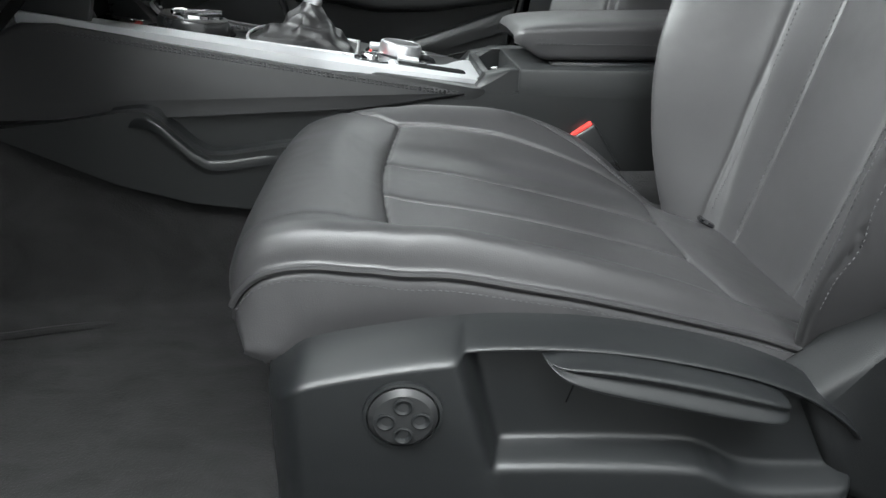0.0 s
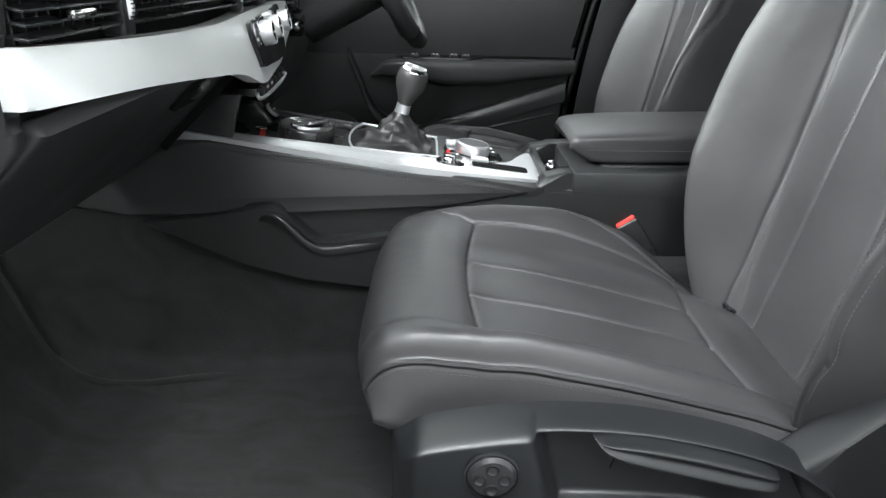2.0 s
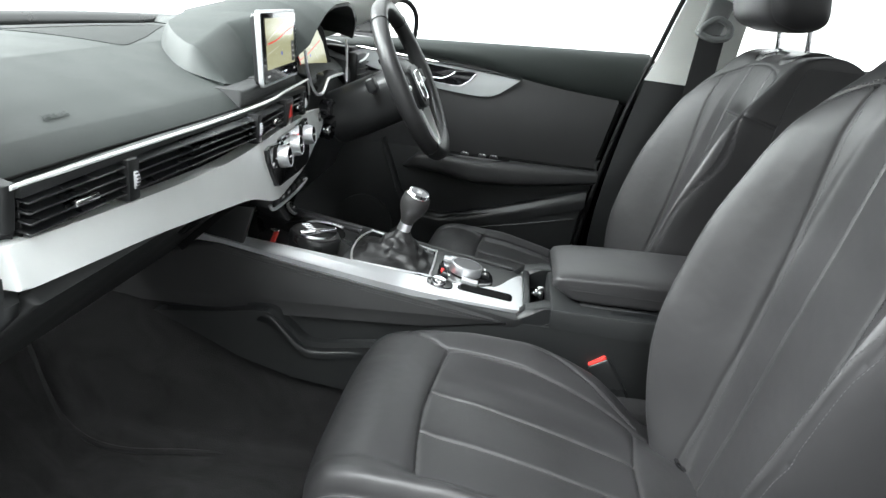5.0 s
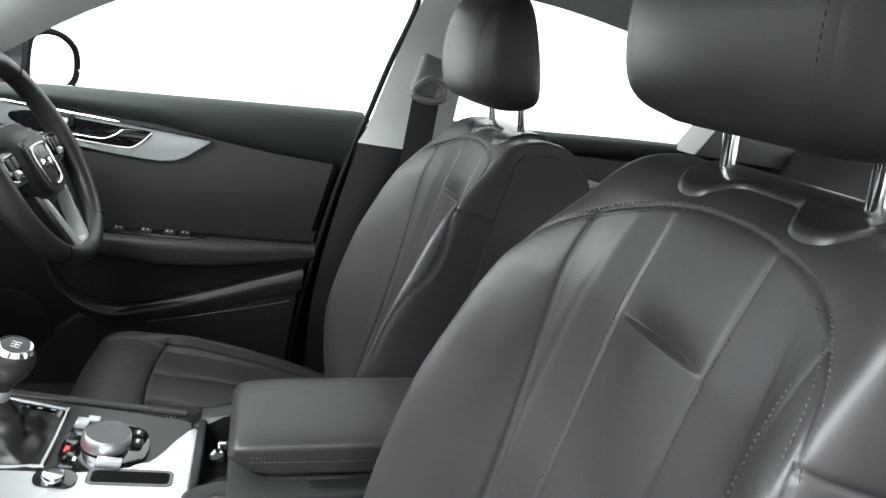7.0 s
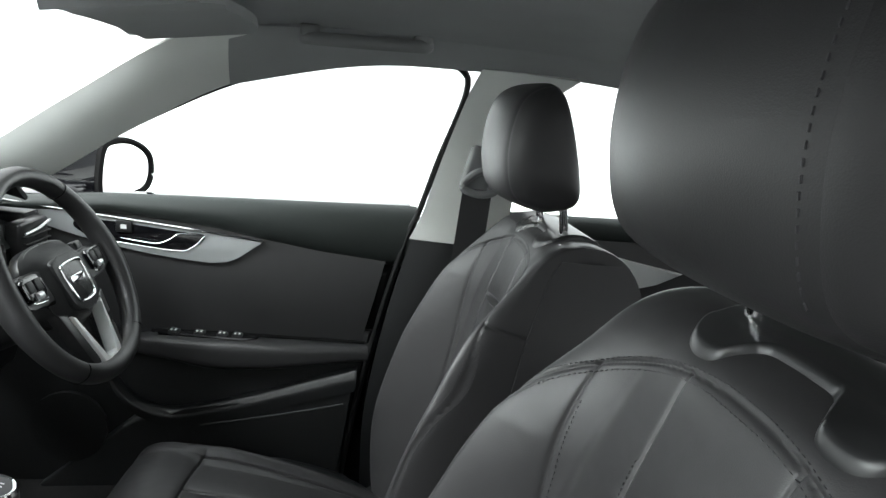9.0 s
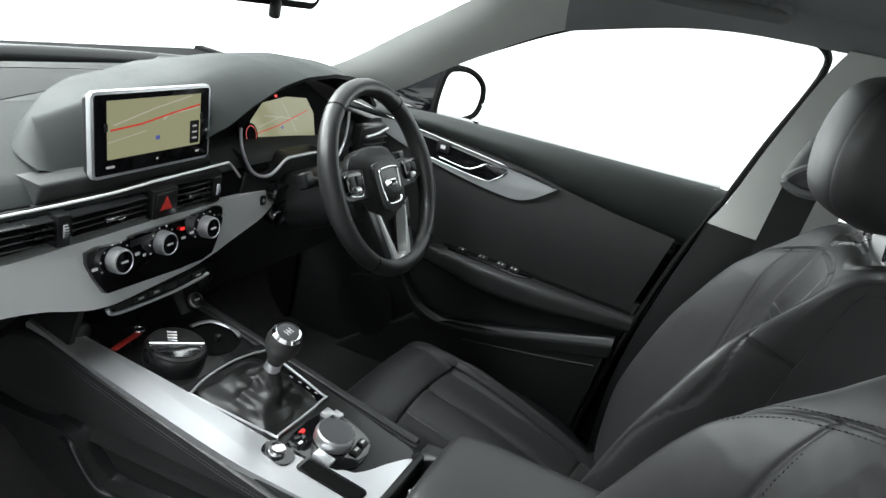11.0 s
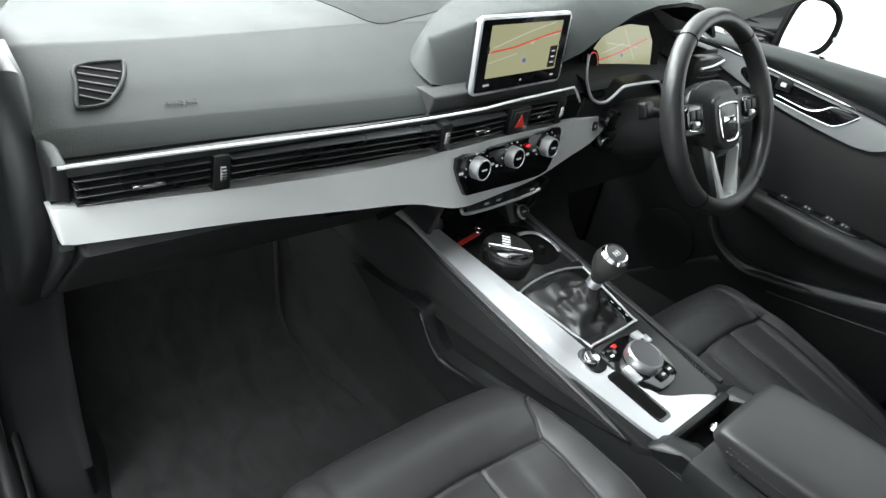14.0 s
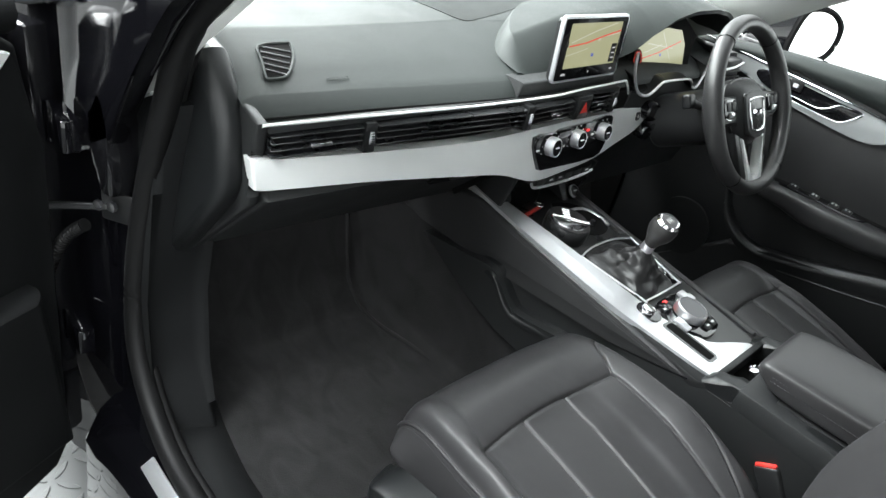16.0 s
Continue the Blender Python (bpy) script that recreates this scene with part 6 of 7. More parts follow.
for x, w, mt in ((-0.11, 0.016, LITWHITE), (-0.09, 0.010, LITRED), (-0.06, 0.02, LITWHITE), (-0.02, 0.018, LITWHITE), (0.02, 0.012, LITWHITE)):
    lit("readout_bar", rrect(x, -0.036, w, 0.003, 0.0006), Z, mt, idp, IC, IN, 0.0007)
lit("warning_lamp", rrect(-0.02, 0.0555, 0.010, 0.005, 0.002), Z, LITRED, idp, IC, IN, 0.0009)
bez = smooth_line([(-0.352, 0.125, 0.778), (-0.348, 0.132, 0.742), (-0.343, 0.160, 0.706), (-0.339, 0.190, 0.690), (-0.336, 0.225, 0.688), (-0.336, 0.252, 0.697), (-0.336, 0.280, 0.712), (-0.336, 0.31, 0.716), (-0.336, 0.43, 0.716), (-0.336, 0.46, 0.710), (-0.338, 0.49, 0.694), (-0.342, 0.53, 0.690), (-0.35, 0.572, 0.712), (-0.355, 0.592, 0.75), (-0.36, 0.596, 0.785)], 6)
part("bezel_strip", sweepm(bez, 0.0032, n=8), ALU, ic, "bright metal line round the instruments")
part("bezel_sill", sheet(lambda u, v: tuple(Vector(bez[round((0.1 + 0.8 * u) * (len(bez) - 1))]) + Vector((-0.062 * v, 0, 0.012 * v - 0.004))), 50, 4, 0.004), SATIN, ic)
part("lower_sill", prismm([(0.14, 0.66), (0.15, 0.70), (0.19, 0.685), (0.24, 0.684), (0.29, 0.709), (0.44, 0.709), (0.49, 0.686), (0.55, 0.69), (0.60, 0.72), (0.62, 0.62), (0.25, 0.60)], "x", -0.40, -0.345, 0.006, 3), PLASTIC, ic)
FORM[0] = None
ov = thing("outer_vent", (-0.345, 0.64, 0.70), "driver side air vent with metal strip", "air vent")
part("housing", boxm((-0.365, 0.645, 0.70), (0.03, 0.11, 0.075), 0.006, 3), SATIN, ov)
for k in range(3):
    part("slat", boxm((-0.347, 0.645, 0.683 + 0.014 * k), (0.012, 0.095, 0.003), 0.001, 1), PLASTIC, ov)
part("strip", sweepm(smooth_line([(-0.345, 0.60, 0.717), (-0.342, 0.645, 0.722), (-0.345, 0.695, 0.730)], 4), 0.0028, n=6), ALU, ov)

# ---- steering wheel ----
whl = thing("steering_wheel", (-0.20, 0.375, 0.70), "black leather three-spoke steering wheel with silver lower spoke", "steering wheel")
TA = radians(28.0)
WM = Matrix(((0, -math.sin(TA), math.cos(TA), -0.173), (1, 0, 0, 0.378), (0, math.cos(TA), math.sin(TA), 0.708), (0, 0, 0, 1)))


def on_wheel(bm):
    bmesh.ops.transform(bm, matrix=WM, verts=bm.verts)
    return bm


bm = bmesh.new()
nR, nr = 96, 16
V = []
for i in range(nR):
    a = 2 * math.pi * i / nR
    low = max(0, -math.sin(a))
    R = 0.1705 * (1 - 0.035 * low ** 6)
    thick = 0.0158 + 0.0022 * math.exp(-((abs(abs(a - math.pi) - 0.0) - 0.0) / 0.35) ** 2) + 0.0022 * math.exp(-(min(a, 2 * math.pi - a) / 0.35) ** 2)
    V.append([bm.verts.new(((R + thick * math.cos(b)) * math.cos(a), (R + thick * math.cos(b)) * math.sin(a), thick * 1.12 * math.sin(b))) for b in [2 * math.pi * j / nr for j in range(nr)]])
for i in range(nR):
    for j in range(nr):
        bm.faces.new((V[i][j], V[(i + 1) % nR][j], V[(i + 1) % nR][(j + 1) % nr], V[i][(j + 1) % nr]))
rimo = part("rim", on_wheel(bm), LEATHER_SIDE, whl, "smooth black leather rim", 60)
for a in (52, 128, 232, 308):
    c = Vector((0.1705 * math.cos(radians(a)), 0.1705 * math.sin(radians(a)), 0))
    t_ = Vector((-math.sin(radians(a)), math.cos(radians(a)), 0))
    e = c.normalized()
    part("rim_seam", on_wheel(sweepm([c + e * 0.0163 * math.cos(q) + Vector((0, 0, 0.0183 * math.sin(q))) for q in [2 * math.pi * j / 20 for j in range(20)]], 0.0008, True, n=5)), VOID, rimo)
hub_pts = smooth_line([(-0.075, 0.038), (-0.04, 0.058), (0.04, 0.058), (0.075, 0.038), (0.078, 0.0), (0.058, -0.05), (0.035, -0.072), (-0.035, -0.072), (-0.058, -0.05), (-0.078, 0.0)], 5, True)
def hub_dome(u, v):
    a, b = hub_pts[round(u * len(hub_pts)) % len(hub_pts)]
    r = 1 - v * 0.999
    return (a * 1.06 * r, b * 1.06 * r - 0.004 * v, 0.013 - 0.030 * r ** 3.2)


hub = part("hub_pad", on_wheel(sheet(hub_dome, len(hub_pts), 18)), PLASTIC, whl, "domed black airbag pad", 60)
part("hub_back", on_wheel(prismm([(a * 1.03, b * 1.03) for a, b in hub_pts], "z", -0.034, -0.012, 0.004)), SATIN, whl)
bp = [(x, y - 0.011) for x, y in smooth_line([(-0.034, 0.018), (-0.026, 0.030), (0.026, 0.030), (0.034, 0.018), (0.031, -0.018), (0.020, -0.034), (-0.020, -0.034), (-0.031, -0.018)], 4, True)]
part("badge_ring", on_wheel(sweepm([(x, y, 0.014) for x, y in bp], 0.0022, True, n=8)), CHROME, hub, "bright badge surround")
part("centre_panel", on_wheel(prismm([(x * 1.42, (y + 0.011) * 1.42 - 0.010) for x, y in bp], "z", 0.000, 0.0128, 0.005, 3)), PLASTIC, hub)
part("badge_plate", on_wheel(prismm(bp, "z", 0.010, 0.0138, 0.001)), SATIN, hub)
part("badge", on_wheel(prismm(rrect(0, -0.009, 0.044, 0.013, 0.0063), "z", 0.012, 0.0155, 0.001)), CHROME, hub, "plain silver emblem")
for s in (-1, 1):
    part("spoke", on_wheel(prismm([(s * 0.06, 0.028), (s * 0.11, 0.030), (s * 0.165, 0.022), (s * 0.165, -0.012), (s * 0.12, -0.022), (s * 0.06, -0.03)], "z", -0.020, 0.0, 0.006, 3)), SATIN, whl, "black side spoke")
    cl = part("control_pod", on_wheel(prismm(rrect(s * 0.105, 0.006, 0.052, 0.036, 0.008), "z", -0.003, 0.006, 0.003, 2)), GLOSS, whl)
    part("control_edge", on_wheel(sweepm([(s * 0.082, -0.014, 0.004), (s * 0.092, -0.018, 0.005), (s * 0.118, -0.015, 0.004), (s * 0.131, -0.006, 0.002)], 0.0010, n=6)), CHROME, cl)
    for k in range(2):
        part("key", on_wheel(boxm((s * (0.094 + 0.021 * k), 0.010, 0.0065), (0.016, 0.018, 0.004), 0.0015)), PLASTIC, cl)
    part("roller", on_wheel(lathem([(0.006, -0.007), (0.006, 0.007)], facing((s * 0.105, -0.006, 0.005), (1, 0, 0), (0, 0, 1)), 16)), ALU, cl)
    leg = [(s * 0.045, -0.062), (s * 0.054, -0.057), (s * 0.034, -0.138), (s * 0.029, -0.156), (s * 0.006, -0.158), (s * 0.006, -0.148), (s * 0.021, -0.143)]
    part("lower_spoke", on_wheel(prismm(leg, "z", -0.016, 0.005, 0.003, 2)), SILVER, whl, "satin silver lower spoke")
    part("spoke_cheek", on_wheel(prismm([(s * 0.055, -0.052), (s * 0.080, -0.044), (s * 0.054, -0.150), (s * 0.035, -0.157), (s * 0.037, -0.138)], "z", -0.020, 0.001, 0.005, 2)), SATIN, whl)
part("spoke_foot", on_wheel(boxm((0, -0.153, -0.005), (0.05, 0.014, 0.018), 0.004)), SILVER, whl)
part("spoke_back", on_wheel(prismm([(-0.05, -0.06), (0.05, -0.06), (0.022, -0.142), (-0.022, -0.142)], "z", -0.030, -0.022, 0.002)), SATIN, whl)
col = thing("steering_column", (-0.28, 0.377, 0.66), "black plastic steering column shroud with stalks", "steering column")
part("shroud", on_wheel(prismm(smooth_line([(-0.06, 0.035), (0.0, 0.05), (0.06, 0.035), (0.068, -0.03), (0.04, -0.065), (-0.04, -0.065), (-0.068, -0.03)], 4, True), "z", -0.20, -0.032, 0.012, 3)), SATIN, col)
for s in (-1, 1):
    sk = part("stalk", on_wheel(sweepm([(s * 0.05, 0.012, -0.075), (s * 0.10, 0.020, -0.066), (s * 0.165, 0.030, -0.052)], [0.008, 0.008, 0.011], n=10)), SATIN, col)
    part("stalk_tip", on_wheel(boxm((s * 0.165, 0.030, -0.050), (0.026, 0.028, 0.02), 0.005, 3)), PLASTIC_GREY, sk)
for z_, r in ((0.638, 0.022), (0.590, 0.017)):
    part("round_switch", lathem([(r, 0), (r, 0.02), (r * 0.85, 0.024), (r * 0.8, 0.018), (0, 0.018)], facing((-0.352, 0.300, z_), (1, -0.15, 0)), 28), GLOSS, col)
ped = thing("clutch_pedal", (-0.60, 0.30, 0.25), "black rubber foot pedal", "pedal")
for y in (0.21, 0.36, 0.48):
    part("pad", boxm((-0.60, y, 0.27), (0.012, 0.06, 0.075), 0.006, 3, (0, 35, 0)), RUBBER, ped)
    part("arm", boxm((-0.66, y, 0.37), (0.02, 0.016, 0.24), 0.004, 2, (0, -22, 0)), SATIN, ped)

# ---- centre console ----
con = thing("centre_console", (-0.05, 0.0, 0.25), "black centre console with brushed aluminium rail", "console")
SL = -0.143
rise = lambda x, y: SL * (x + 0.379)
ZC = 0.4645
pan = part("top_panel", prismm([(-0.212, -0.10), (0.10, -0.10), (0.118, -0.09), (0.118, 0.112), (0.09, 0.118), (-0.212, 0.132)], "z", ZC - 0.05, ZC, 0.003, 2, rise), SATIN, con, "satin black top panel")
part("cup_tray", prismm([(-0.44, -0.11), (-0.213, -0.10), (-0.213, 0.132), (-0.25, 0.146), (-0.44, 0.140)], "z", ZC - 0.06, ZC - 0.017, 0.002, 2, rise), SATIN, con, "lower satin black tray")
part("tray_rim", prismm([(-0.44, 0.139), (-0.25, 0.137), (-0.205, 0.132), (-0.205, 0.140), (-0.25, 0.147), (-0.44, 0.150)], "z", ZC - 0.06, ZC - 0.007, 0.003, 2, rise), SATIN, con)
rail_pts = smooth_line([(-0.445, -0.116), (-0.39, -0.117), (-0.30, -0.117), (-0.20, -0.1135), (-0.11, -0.109), (-0.05, -0.103), (0.0, -0.094), (0.045, -0.085), (0.09, -0.076), (0.117, -0.068)], 3) + [(0.1185, 0.0), (0.1185, 0.088), (0.110, 0.096)] + smooth_line([(0.110, 0.096), (0.088, 0.053), (0.074, 0.020), (0.056, -0.006), (0.035, -0.016), (0.015, -0.024), (-0.02, -0.0345), (-0.06, -0.039), (-0.11, -0.044), (-0.20, -0.054), (-0.255, -0.0615), (-0.31, -0.070), (-0.37, -0.079), (-0.445, -0.088)], 3)[1:]
rail = part("metal_rail", prismm(rail_pts, "z", ZC - 0.012, ZC + 0.0055, 0.0045, 3, rise), ALU, con, "brushed aluminium rail")
# No opening is cut: dark plates on the rail stand for the slot's shade.
part("slot", prismm([(x, y + 0.10 * (x - 0.047)) for x, y in rrect(0.047, -0.033, 0.098, 0.032, 0.007)], "z", ZC - 0.03, ZC + 0.0062, 0.001, 1, rise), GLOSS, rail, "dark plate on the rail in place of the open slot")
part("slot_shade", prismm([(x, y + 0.10 * (x - 0.047)) for x, y in rrect(0.047, -0.033, 0.088, 0.022, 0.005)], "z", ZC, ZC + 0.0066, 0.0, 1, rise), VOID, rail)
# gear lever
fr = smooth_line([(-0.192, -0.047), (-0.202, 0.0), (-0.203, 0.06), (-0.192, 0.112), (-0.180, 0.117), (-0.068, 0.103), (-0.057, 0.095), (-0.055, -0.016), (-0.064, -0.027), (-0.18, -0.050)], 4, True)
gl_ = thing("gear_lever", (-0.13, 0.02, 0.44), "gear lever with metal-capped knob and soft leather boot", "gear lever")
part("boot_frame", sweepm([(x, y, ZC + 0.004 + rise(x, y)) for x, y in fr], 0.0021, True, n=8), ALU, gl_, "bright metal boot frame")
part("boot_base", prismm([(-0.127 + (x + 0.127) * 0.97, 0.035 + (y - 0.035) * 0.97) for x, y in fr], "z", ZC - 0.02, ZC + 0.001, 0.002, 1, rise), VOID, gl_)
part("button_block", prismm(rrect(-0.097, 0.092, 0.072, 0.024, 0.003), "z", ZC, ZC + 0.004, 0.001, 1, rise), GLOSS, gl_)
for i in range(4):
    for j in range(2):
        x, y = -0.122 + 0.0165 * i, 0.087 + 0.0105 * j
        part("button_mark", prismm(rrect(x, y, 0.006, 0.002, 0.0006), "z", ZC + 0.004, ZC + 0.0046, 0.0, 1, rise), WHITE, gl_)


def boot(u, v):
    a = 2 * math.pi * u
    r = (1 - v) ** 1.35
    ca, sa = math.cos(a), math.sin(a)
    sq = 1 + ((abs(ca) ** 5 + abs(sa) ** 5) ** -0.2 - 1) * (1 - v) ** 1.5
    env = math.sin(math.pi * min(1, 0.06 + v * 0.94)) ** 0.8
    ridge = 1 - 2 * abs(noise.noise((ca * 1.3 + 4, sa * 1.3, v * 1.8)))
    slack = noise.noise((ca * 1.1, sa * 1.1 + 7, v * 5.5))
    cx, cy = -0.126 + 0.009 * v, 0.024 + 0.005 * v
    rx, ry = 0.0625 * r + 0.0125, 0.0575 * r + 0.0125
    out = 1 + env * (0.07 * ridge + 0.13 * slack - 0.05)
    x, y = cx + rx * sq * out * ca, cy + ry * sq * out * sa
    return (x, y, ZC + rise(x, 0) + 0.001 + 0.056 * v ** 1.25 + env * (0.0045 * ridge + 0.006 * slack))


part("leather_boot", sheet(boot, 160, 60), BOOT, gl_, "creased soft leather boot", 120)
G0, G1 = Vector((-0.117, 0.029, 0.480)), Vector((-0.092, 0.019, 0.561))
GM = facing(G0, G1 - G0, (1, 0, 0))
part("shaft", lathem([(0.0125, 0), (0.012, 0.018), (0.0105, 0.03)], GM, 24), KNOBMETAL, gl_, "satin metal collar")
kn = part("knob", lathem([(0.0105, 0.010), (0.012, 0.022), (0.0165, 0.034), (0.0225, 0.046), (0.0255, 0.057), (0.0258, 0.066), (0.0235, 0.076), (0.019, 0.0815)], GM, 40), KNOB, gl_, "dark grey leather and metal knob")
part("cap_ring", lathem([(0.0215, 0.077), (0.0225, 0.0800), (0.0185, 0.0845), (0.0160, 0.0835)], GM, 36), CHROME, kn)
part("cap", lathem([(0.0158, 0.080), (0.0158, 0.0835), (0.0, 0.0842)], GM, 32), DARKCHROME, kn)
for i in range(3):
    bm = boxm((-0.005 + 0.005 * i, 0, 0.0847), (0.0010, 0.010, 0.0006), 0.0)
    bmesh.ops.transform(bm, matrix=GM, verts=bm.verts)
    part("shift_mark", bm, WHITE, kn)
bm = boxm((0, 0, 0.0847), (0.0105, 0.0010, 0.0006), 0.0)
bmesh.ops.transform(bm, matrix=GM, verts=bm.verts)
part("shift_mark", bm, WHITE, kn)
# rotary controller
shift(0.005, 0.019, 0.002)
rc = thing("rotary_controller", (0.0, 0.01, 0.42), "large aluminium rotary controller with toggles", "control knob")
TN = Vector((0.143, 0, 1)).normalized()
kz = lambda x: ZC + rise(x, 0)
C0 = Vector((0.0, 0.012, kz(0.0)))
part("surround", prismm(smooth_line([(-0.042, -0.045), (-0.046, 0.045), (-0.02, 0.066), (0.03, 0.060), (0.048, 0.045), (0.052, -0.005), (0.02, -0.036)], 3, True), "z", ZC - 0.004, ZC + 0.0025, 0.0015, 2, rise), GLOSS, rc)
kb = part("knob", lathem([(0.0300, 0.004), (0.0300, 0.015), (0.0288, 0.0195), (0.0262, 0.0212), (0.0255, 0.016)], facing(C0, TN), 48, True), KNOBMETAL, rc, "aluminium ring")
part("touch_top", lathem([(0.0258, 0.018), (0.0258, 0.0204), (0.0, 0.0210)], facing(C0, TN), 40), DARKCHROME, kb, "dark brushed touch surface")
for x, y, sx, sy, mt in ((-0.034, -0.026, 0.012, 0.020, GLOSS), (-0.036, 0.050, 0.016, 0.020, ALU), (-0.024, 0.060, 0.016, 0.014, ALU), (0.012, -0.029, 0.030, 0.016, ALU), (0.036, 0.038, 0.014, 0.014, PLASTIC), (0.038, 0.018, 0.014, 0.014, PLASTIC)):
    part("toggle", boxm((x, y, kz(x) + 0.005), (sx, sy, 0.007), 0.002, 2, (0, 8, 0)), mt, rc)
part("red_lamp", boxm((-0.040, -0.010, kz(-0.04) + 0.0045), (0.006, 0.010, 0.004), 0.001, 1, (0, 8, 0)), LITRED, rc)
for x, y in ((0.036, 0.038), (0.038, 0.018), (-0.026, -0.034)):
    part("key_mark", boxm((x, y, kz(x) + 0.0088), (0.004, 0.008, 0.0006), 0.0, 1, (0, 8, 0)), WHITE, rc)
shift(0.008, 0.022, -0.003)
vk = thing("volume_knob", (-0.045, -0.075, 0.43), "small chrome volume knob in a black plate", "control knob")
part("plate", prismm(rrect(-0.041, -0.071, 0.046, 0.034, 0.013), "z", ZC, ZC + 0.0095, 0.001, 1, rise), GLOSS, vk)
part("ring", lathem([(0.0128, 0.006), (0.0128, 0.0135), (0.0112, 0.016), (0.0075, 0.0155)], facing((-0.045, -0.072, kz(-0.045)), TN), 32), CHROME, vk)
part("cap", lathem([(0.0078, 0.012), (0.0078, 0.0150), (0, 0.0152)], facing((-0.045, -0.072, kz(-0.045)), TN), 24), GLOSS, vk)
# cup lid and cup holder
shift(0.014, -0.016, -0.017)
asht = thing("ashtray_pot", (-0.29, 0.02, 0.45), "round black ashtray pot with bright lid grip in the cup holder", "ashtray")
A0 = Vector((-0.29, 0.018, kz(-0.29)))
part("pot", lathem([(0.045, -0.01), (0.0465, 0.010), (0.0465, 0.024), (0.044, 0.028), (0.0, 0.029)], facing(A0, TN), 48), SATIN, asht)
lid = part("lid", lathem([(0.0425, 0.028), (0.0425, 0.0305), (0.0395, 0.0325), (0.0, 0.0330)], facing(A0, TN), 44), KNOB, asht)
ga = radians(-36)
seg_ = [(-0.29 + 0.0415 * math.cos(ga + radians(k)), 0.018 + 0.0415 * math.sin(ga + radians(k))) for k in range(-72, 73, 8)]
part("grip", prismm(seg_, "z", ZC + 0.031, ZC + 0.0365, 0.002, 2, rise), CHROME, lid, "bright crescent grip")
part("grip_edge", sweepm([(x, y, ZC + 0.0375 + rise(x, y)) for x, y in (seg_[0], seg_[-1])], 0.0032, n=8), CHROME, lid)
for i in range(4):
    x, y = -0.292 - 0.0055 * i, 0.014 + 0.0050 * i
    part("lid_mark", sweepm([(x - 0.0055, y - 0.0045, ZC + 0.0345 + rise(x, y)), (x + 0.0055, y + 0.0045, ZC + 0.0345 + rise(x, y))], 0.0018, n=8), CHROME, lid)
shift(-0.008, 0.010, -0.016)
ch = thing("cup_holder", (-0.285, 0.09, 0.44), "cup holder well with a bright half ring", "cup holder")
# Flat near-black plate on the tray; the hollow's shade is only its colour.
part("well", prismm(smooth_line([(-0.345, 0.04), (-0.335, 0.095), (-0.295, 0.125), (-0.25, 0.125), (-0.232, 0.09), (-0.24, 0.05), (-0.28, 0.03)], 3, True), "z", ZC - 0.02, ZC + 0.0015, 0.001, 1, rise), VOID, ch)
part("half_ring", sweepm([(x, y, ZC + 0.006 + rise(x, y)) for x, y in smooth_line([(-0.311, 0.072), (-0.309, 0.092), (-0.299, 0.112), (-0.269, 0.124), (-0.244, 0.118)], 6)], 0.0045, n=8, flat=0.5), KNOBMETAL, ch)
part("rib", boxm((-0.262, 0.082, ZC + rise(-0.262, 0) + 0.006), (0.010, 0.010, 0.016), 0.003), SATIN, ch)


# console sides, drawn in towards the rear
def side_in(p):
    top = 0.4655 - 0.148 * (p.x + 0.40)
    slant = 0.011 * min(1.0, max(0.0, 1 - (top - p.z) / 0.055)) * np.interp(p.x, [-0.3, -0.05, 0.06], [1.0, 0.5, 0.0]) * (abs(p.y) > 0.11)
    if p.y > 0:
        return p + Vector((0, 0.012 - slant, 0.006 * (p.z < 0.385)))
    return p + Vector((0, np.interp(p.x, [-0.45, -0.30, -0.20, -0.05, 0.0, 0.06, 0.10, 0.14], [-0.009, -0.010, -0.006, 0.003, 0.011, 0.022, 0.031, 0.041]) + slant, 0.006 * (p.z < 0.385)))


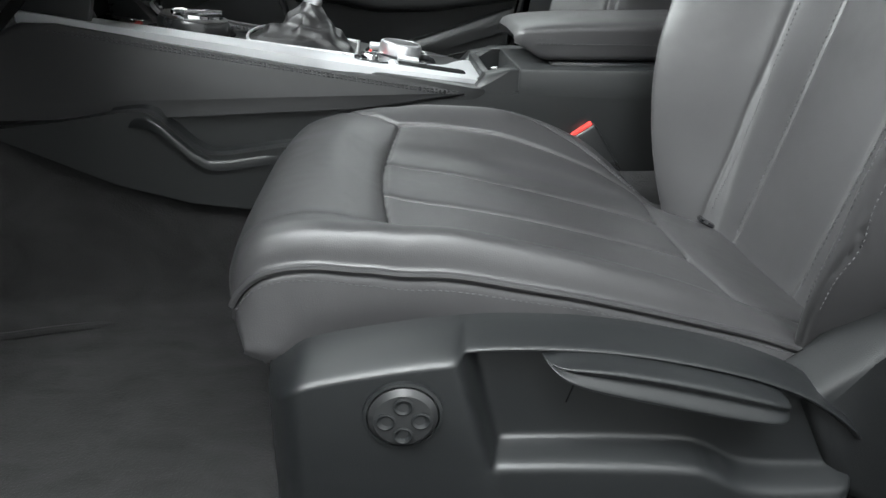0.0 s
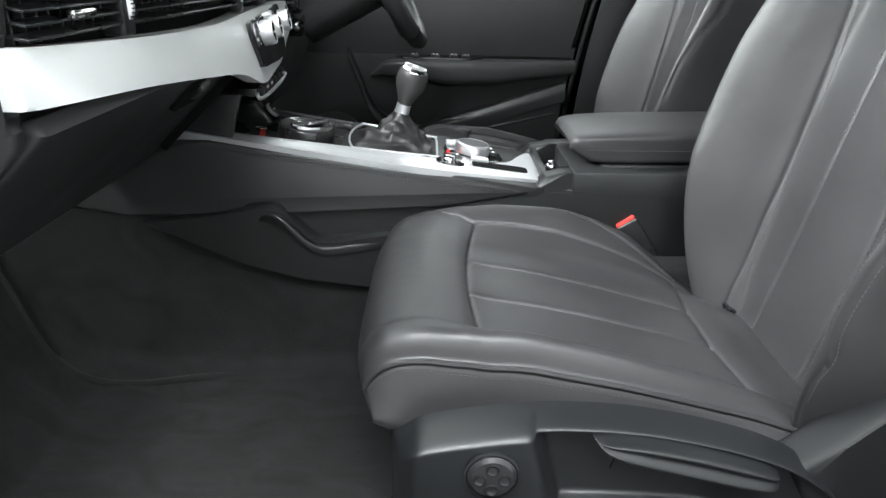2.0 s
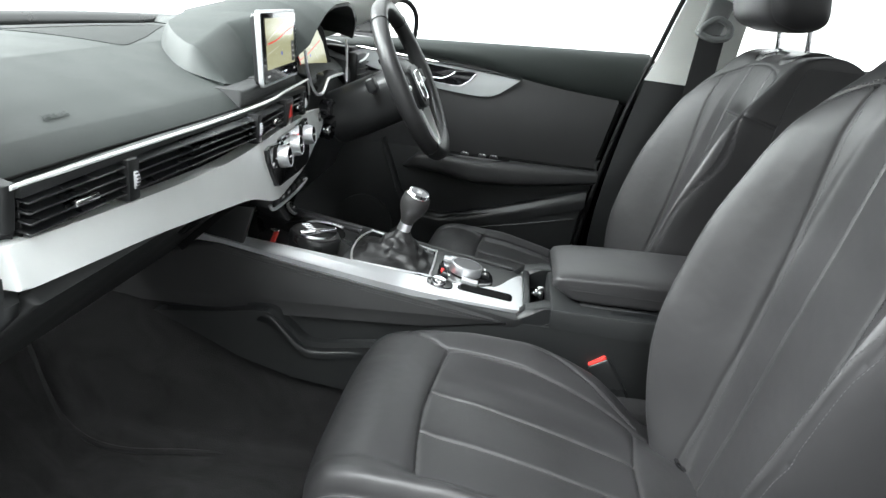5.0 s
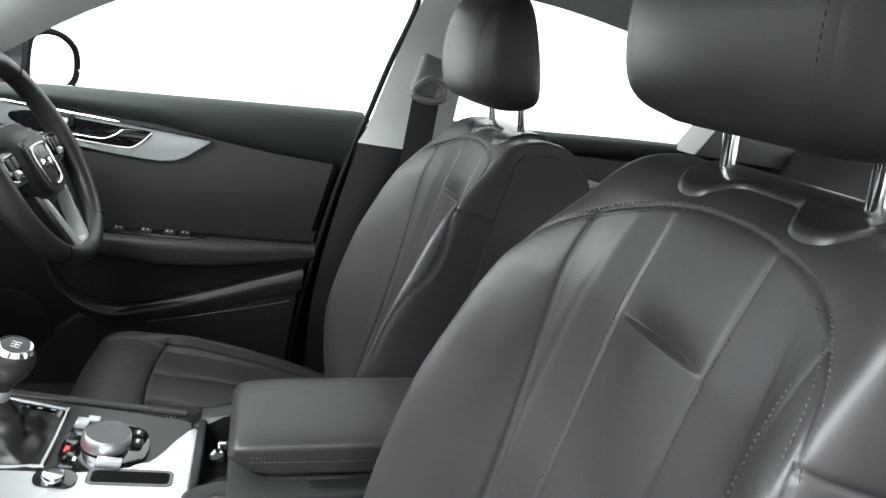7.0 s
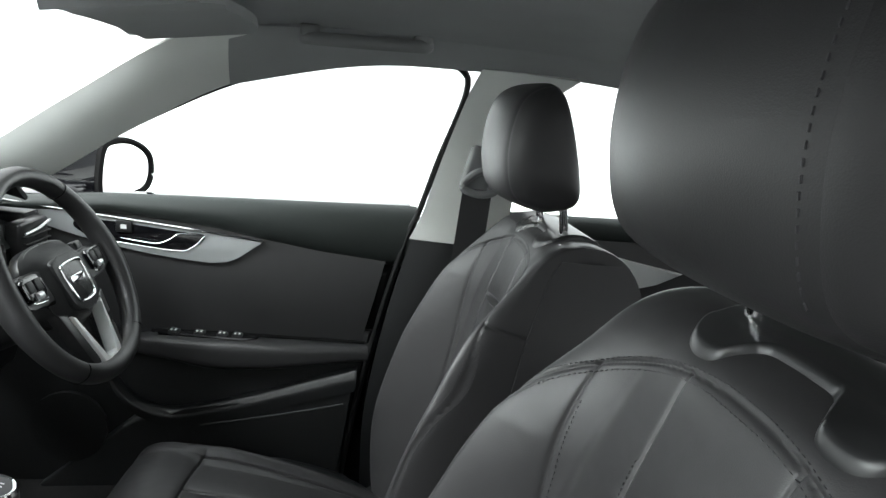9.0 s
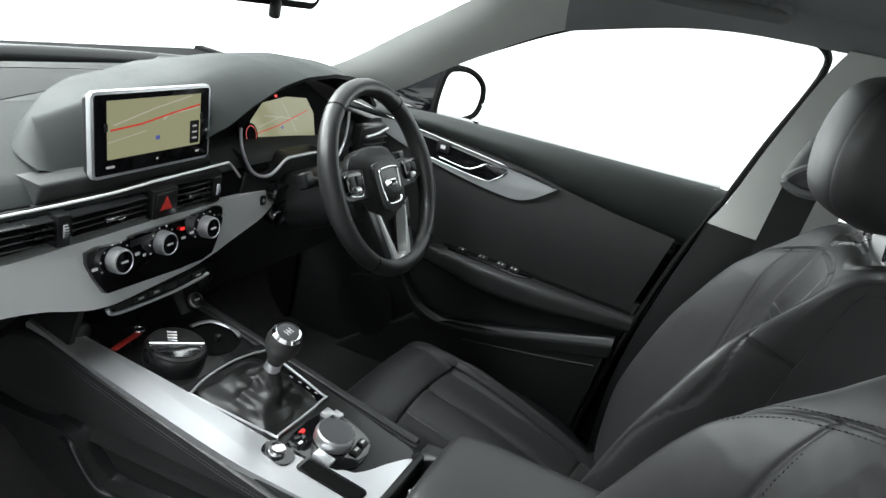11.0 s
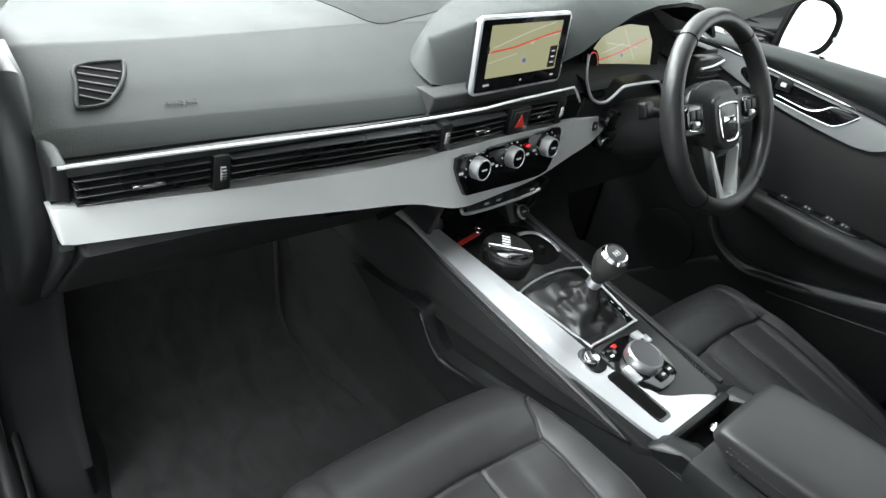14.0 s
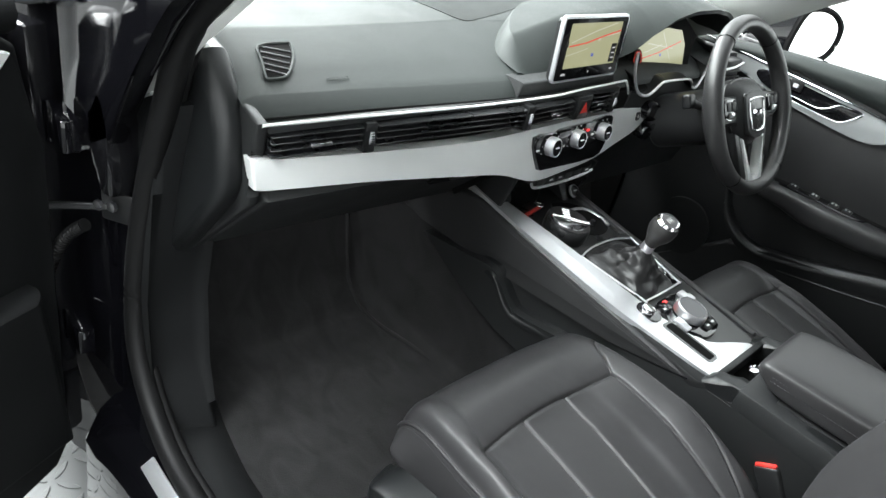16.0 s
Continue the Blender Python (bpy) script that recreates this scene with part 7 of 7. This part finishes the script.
FORM[0] = side_in
for s in (-1, 1):
    side = prismm([(-0.62, 0.385), (-0.44, 0.466), (-0.40, 0.466), (0.095, 0.393), (0.098, 0.382), (-0.05, 0.366), (-0.30, 0.354), (-0.53, 0.346), (-0.64, 0.355)], "y", -0.1285 if s < 0 else 0.129, -0.09 if s < 0 else 0.142, 0.008 if s < 0 else 0.003, 3)
    lp = part("knee_pad", side, LEATHER_SIDE, con, "stitched leatherette knee pad")
    for off in (0.012, 0.019):
        ln = [(x, s * (0.1262 + 0.0012 * (off > 0.015)), 0.4655 - 0.0045 - 0.45 * (off - 0.012) + (-0.148) * (x + 0.40)) for x in np.linspace(-0.42, 0.085, 60)]
        part("stitching", stitches(ln, [(0, s * 0.8, 0.7)] * 60, 0.0055, 0.0035), THREAD, lp)
    part("side_panel", prismm([(-0.53, 0.344), (-0.30, 0.352), (-0.05, 0.364), (0.097, 0.380), (0.55, 0.38), (0.55, 0.22), (0.0, 0.225), (-0.164, 0.232), (-0.26, 0.245), (-0.35, 0.27), (-0.45, 0.315)], "y", min(s * 0.09, s * 0.122), max(s * 0.09, s * 0.122), 0.004), PLASTIC, con, "black lower side panel")
    lip = smooth_line([(-0.50, 0.338), (-0.40, 0.352), (-0.32, 0.365), (-0.292, 0.361), (-0.268, 0.340), (-0.246, 0.320), (-0.218, 0.312), (-0.12, 0.324), (0.06, 0.338)], 5)
    low = [(0.06, 0.225), (-0.164, 0.236), (-0.26, 0.249), (-0.35, 0.274), (-0.45, 0.318)]
    part("pocket_wall", prismm(lip + low, "y", min(s * 0.11, s * 0.146), max(s * 0.11, s * 0.146), 0.0, 1), PLASTIC, con, "raised anthracite pocket wall")
    ridge_ = lip[8:]

    def wing(u, v):
        q = u * (len(ridge_) - 1)
        i = min(int(q), len(ridge_) - 2)
        x, z = (ridge_[i][k] + (ridge_[i + 1][k] - ridge_[i][k]) * (q - i) for k in (0, 1))
        w = 0.30 + 0.70 * math.sin(math.pi * (0.03 + 0.94 * u) ** 0.75) ** 0.7
        a = max(0.0, v - 0.8) / 0.2
        return (x + 0.004 * v, s * (0.119 + 0.034 * w * min(v, 0.8) / 0.8 + 0.003 * math.sin(a * math.pi / 2)), z + 0.003 - 0.012 * min(v, 0.8) - 0.012 * (1 - math.cos(a * math.pi / 2)))

    part("pocket_lip", sheet(wing, 60, 20, 0.006, s > 0), PLASTIC_GREY, con, "broad smooth wing-shaped pocket lip", 70)
    part("rear_side", prismm([(0.100, 0.385), (0.118, 0.410), (0.15, 0.416), (0.60, 0.432), (0.60, 0.14), (0.06, 0.14), (0.07, 0.33)], "y", min(s * 0.085, s * 0.126), max(s * 0.085, s * 0.126), 0.010, 4), PLASTIC_GREY, con, "anthracite rear console side")
    part("crease_strip", sweepm([(0.135, s * 0.1268, 0.3885), (0.30, s * 0.1268, 0.392), (0.55, s * 0.1268, 0.395)], 0.0012, n=5), SATIN, con)
FORM[0] = None
part("front_block", prismm([(-0.66, 0.36), (-0.44, 0.462), (-0.44, 0.30), (-0.60, 0.25)], "y", -0.115, 0.115, 0.006), PLASTIC, con)
part("bin_floor", boxm((0.145, 0.018, 0.372), (0.055, 0.16, 0.01), 0.002), VOID, con)
part("bin_rear", boxm((0.36, 0.0, 0.395), (0.40, 0.18, 0.05), 0.006), PLASTIC, con)
part("bin_ledge", boxm((0.121, 0.020, 0.395), (0.012, 0.165, 0.03), 0.004), PLASTIC_GREY, con)
soc = part("power_socket", lathem([(0.011, 0), (0.011, 0.016), (0.009, 0.019), (0.007, 0.014)], facing((0.147, 0.045, 0.375), (-0.2, -0.35, 1)), 24), CHROME, con, "bright socket ring")
part("socket_lid", boxm((0.151, 0.062, 0.391), (0.014, 0.016, 0.010), 0.003), CHROME, soc)
ar = thing("armrest", (0.33, 0.015, 0.43), "padded black leather centre armrest with stitched edge", "armrest")
AY0, AY1 = -0.060, 0.122


def arm_top(u, v):
    a, b = 2 * u - 1, 2 * math.pi * v
    sx = math.copysign(abs(math.cos(b)) ** 0.28, math.cos(b))
    sy = math.copysign(abs(math.sin(b)) ** 0.28, math.sin(b))
    k = (1 - abs(a) ** 5) ** 0.33 if abs(a) < 1 else 0.0
    x = 0.337 + 0.178 * a + 0.030 * max(0, -sy) * max(0, -a) ** 3
    zb, zt2 = 0.420 + 0.004 * (a + 1), 0.472 + 0.006 * (a + 1)
    zm, zh = (zb + zt2) / 2, (zt2 - zb) / 2
    return (x + 0.012 * sy * (1 - abs(a)), (AY0 + AY1) / 2 + (AY1 - AY0) / 2 * sx * (0.82 + 0.18 * k), zm + zh * sy * (0.35 + 0.65 * k) + 0.003 * (1 - sx ** 2) * (sy > 0))


bm = sheet(arm_top, 60, 72)
bmesh.ops.remove_doubles(bm, verts=bm.verts, dist=1e-6)
bmesh.ops.holes_fill(bm, edges=bm.edges)
ap = part("pad", bm, LEATHER, ar, "", 60)
for off in (0.0, 0.006):
    q = [(x, AY0 - 0.0006 + 0.0025 * off / 0.006, 0.447 + off + 0.012 * (x - 0.17)) for x in np.linspace(0.185, 0.50, 50)]
    part("stitching", stitches(q, [(0, -1, 0.15)] * 50, 0.0055, 0.0035), THREAD, ap)
part("hinge_base", boxm((0.36, 0.016, 0.418), (0.30, 0.15, 0.012), 0.004), SATIN, ar)
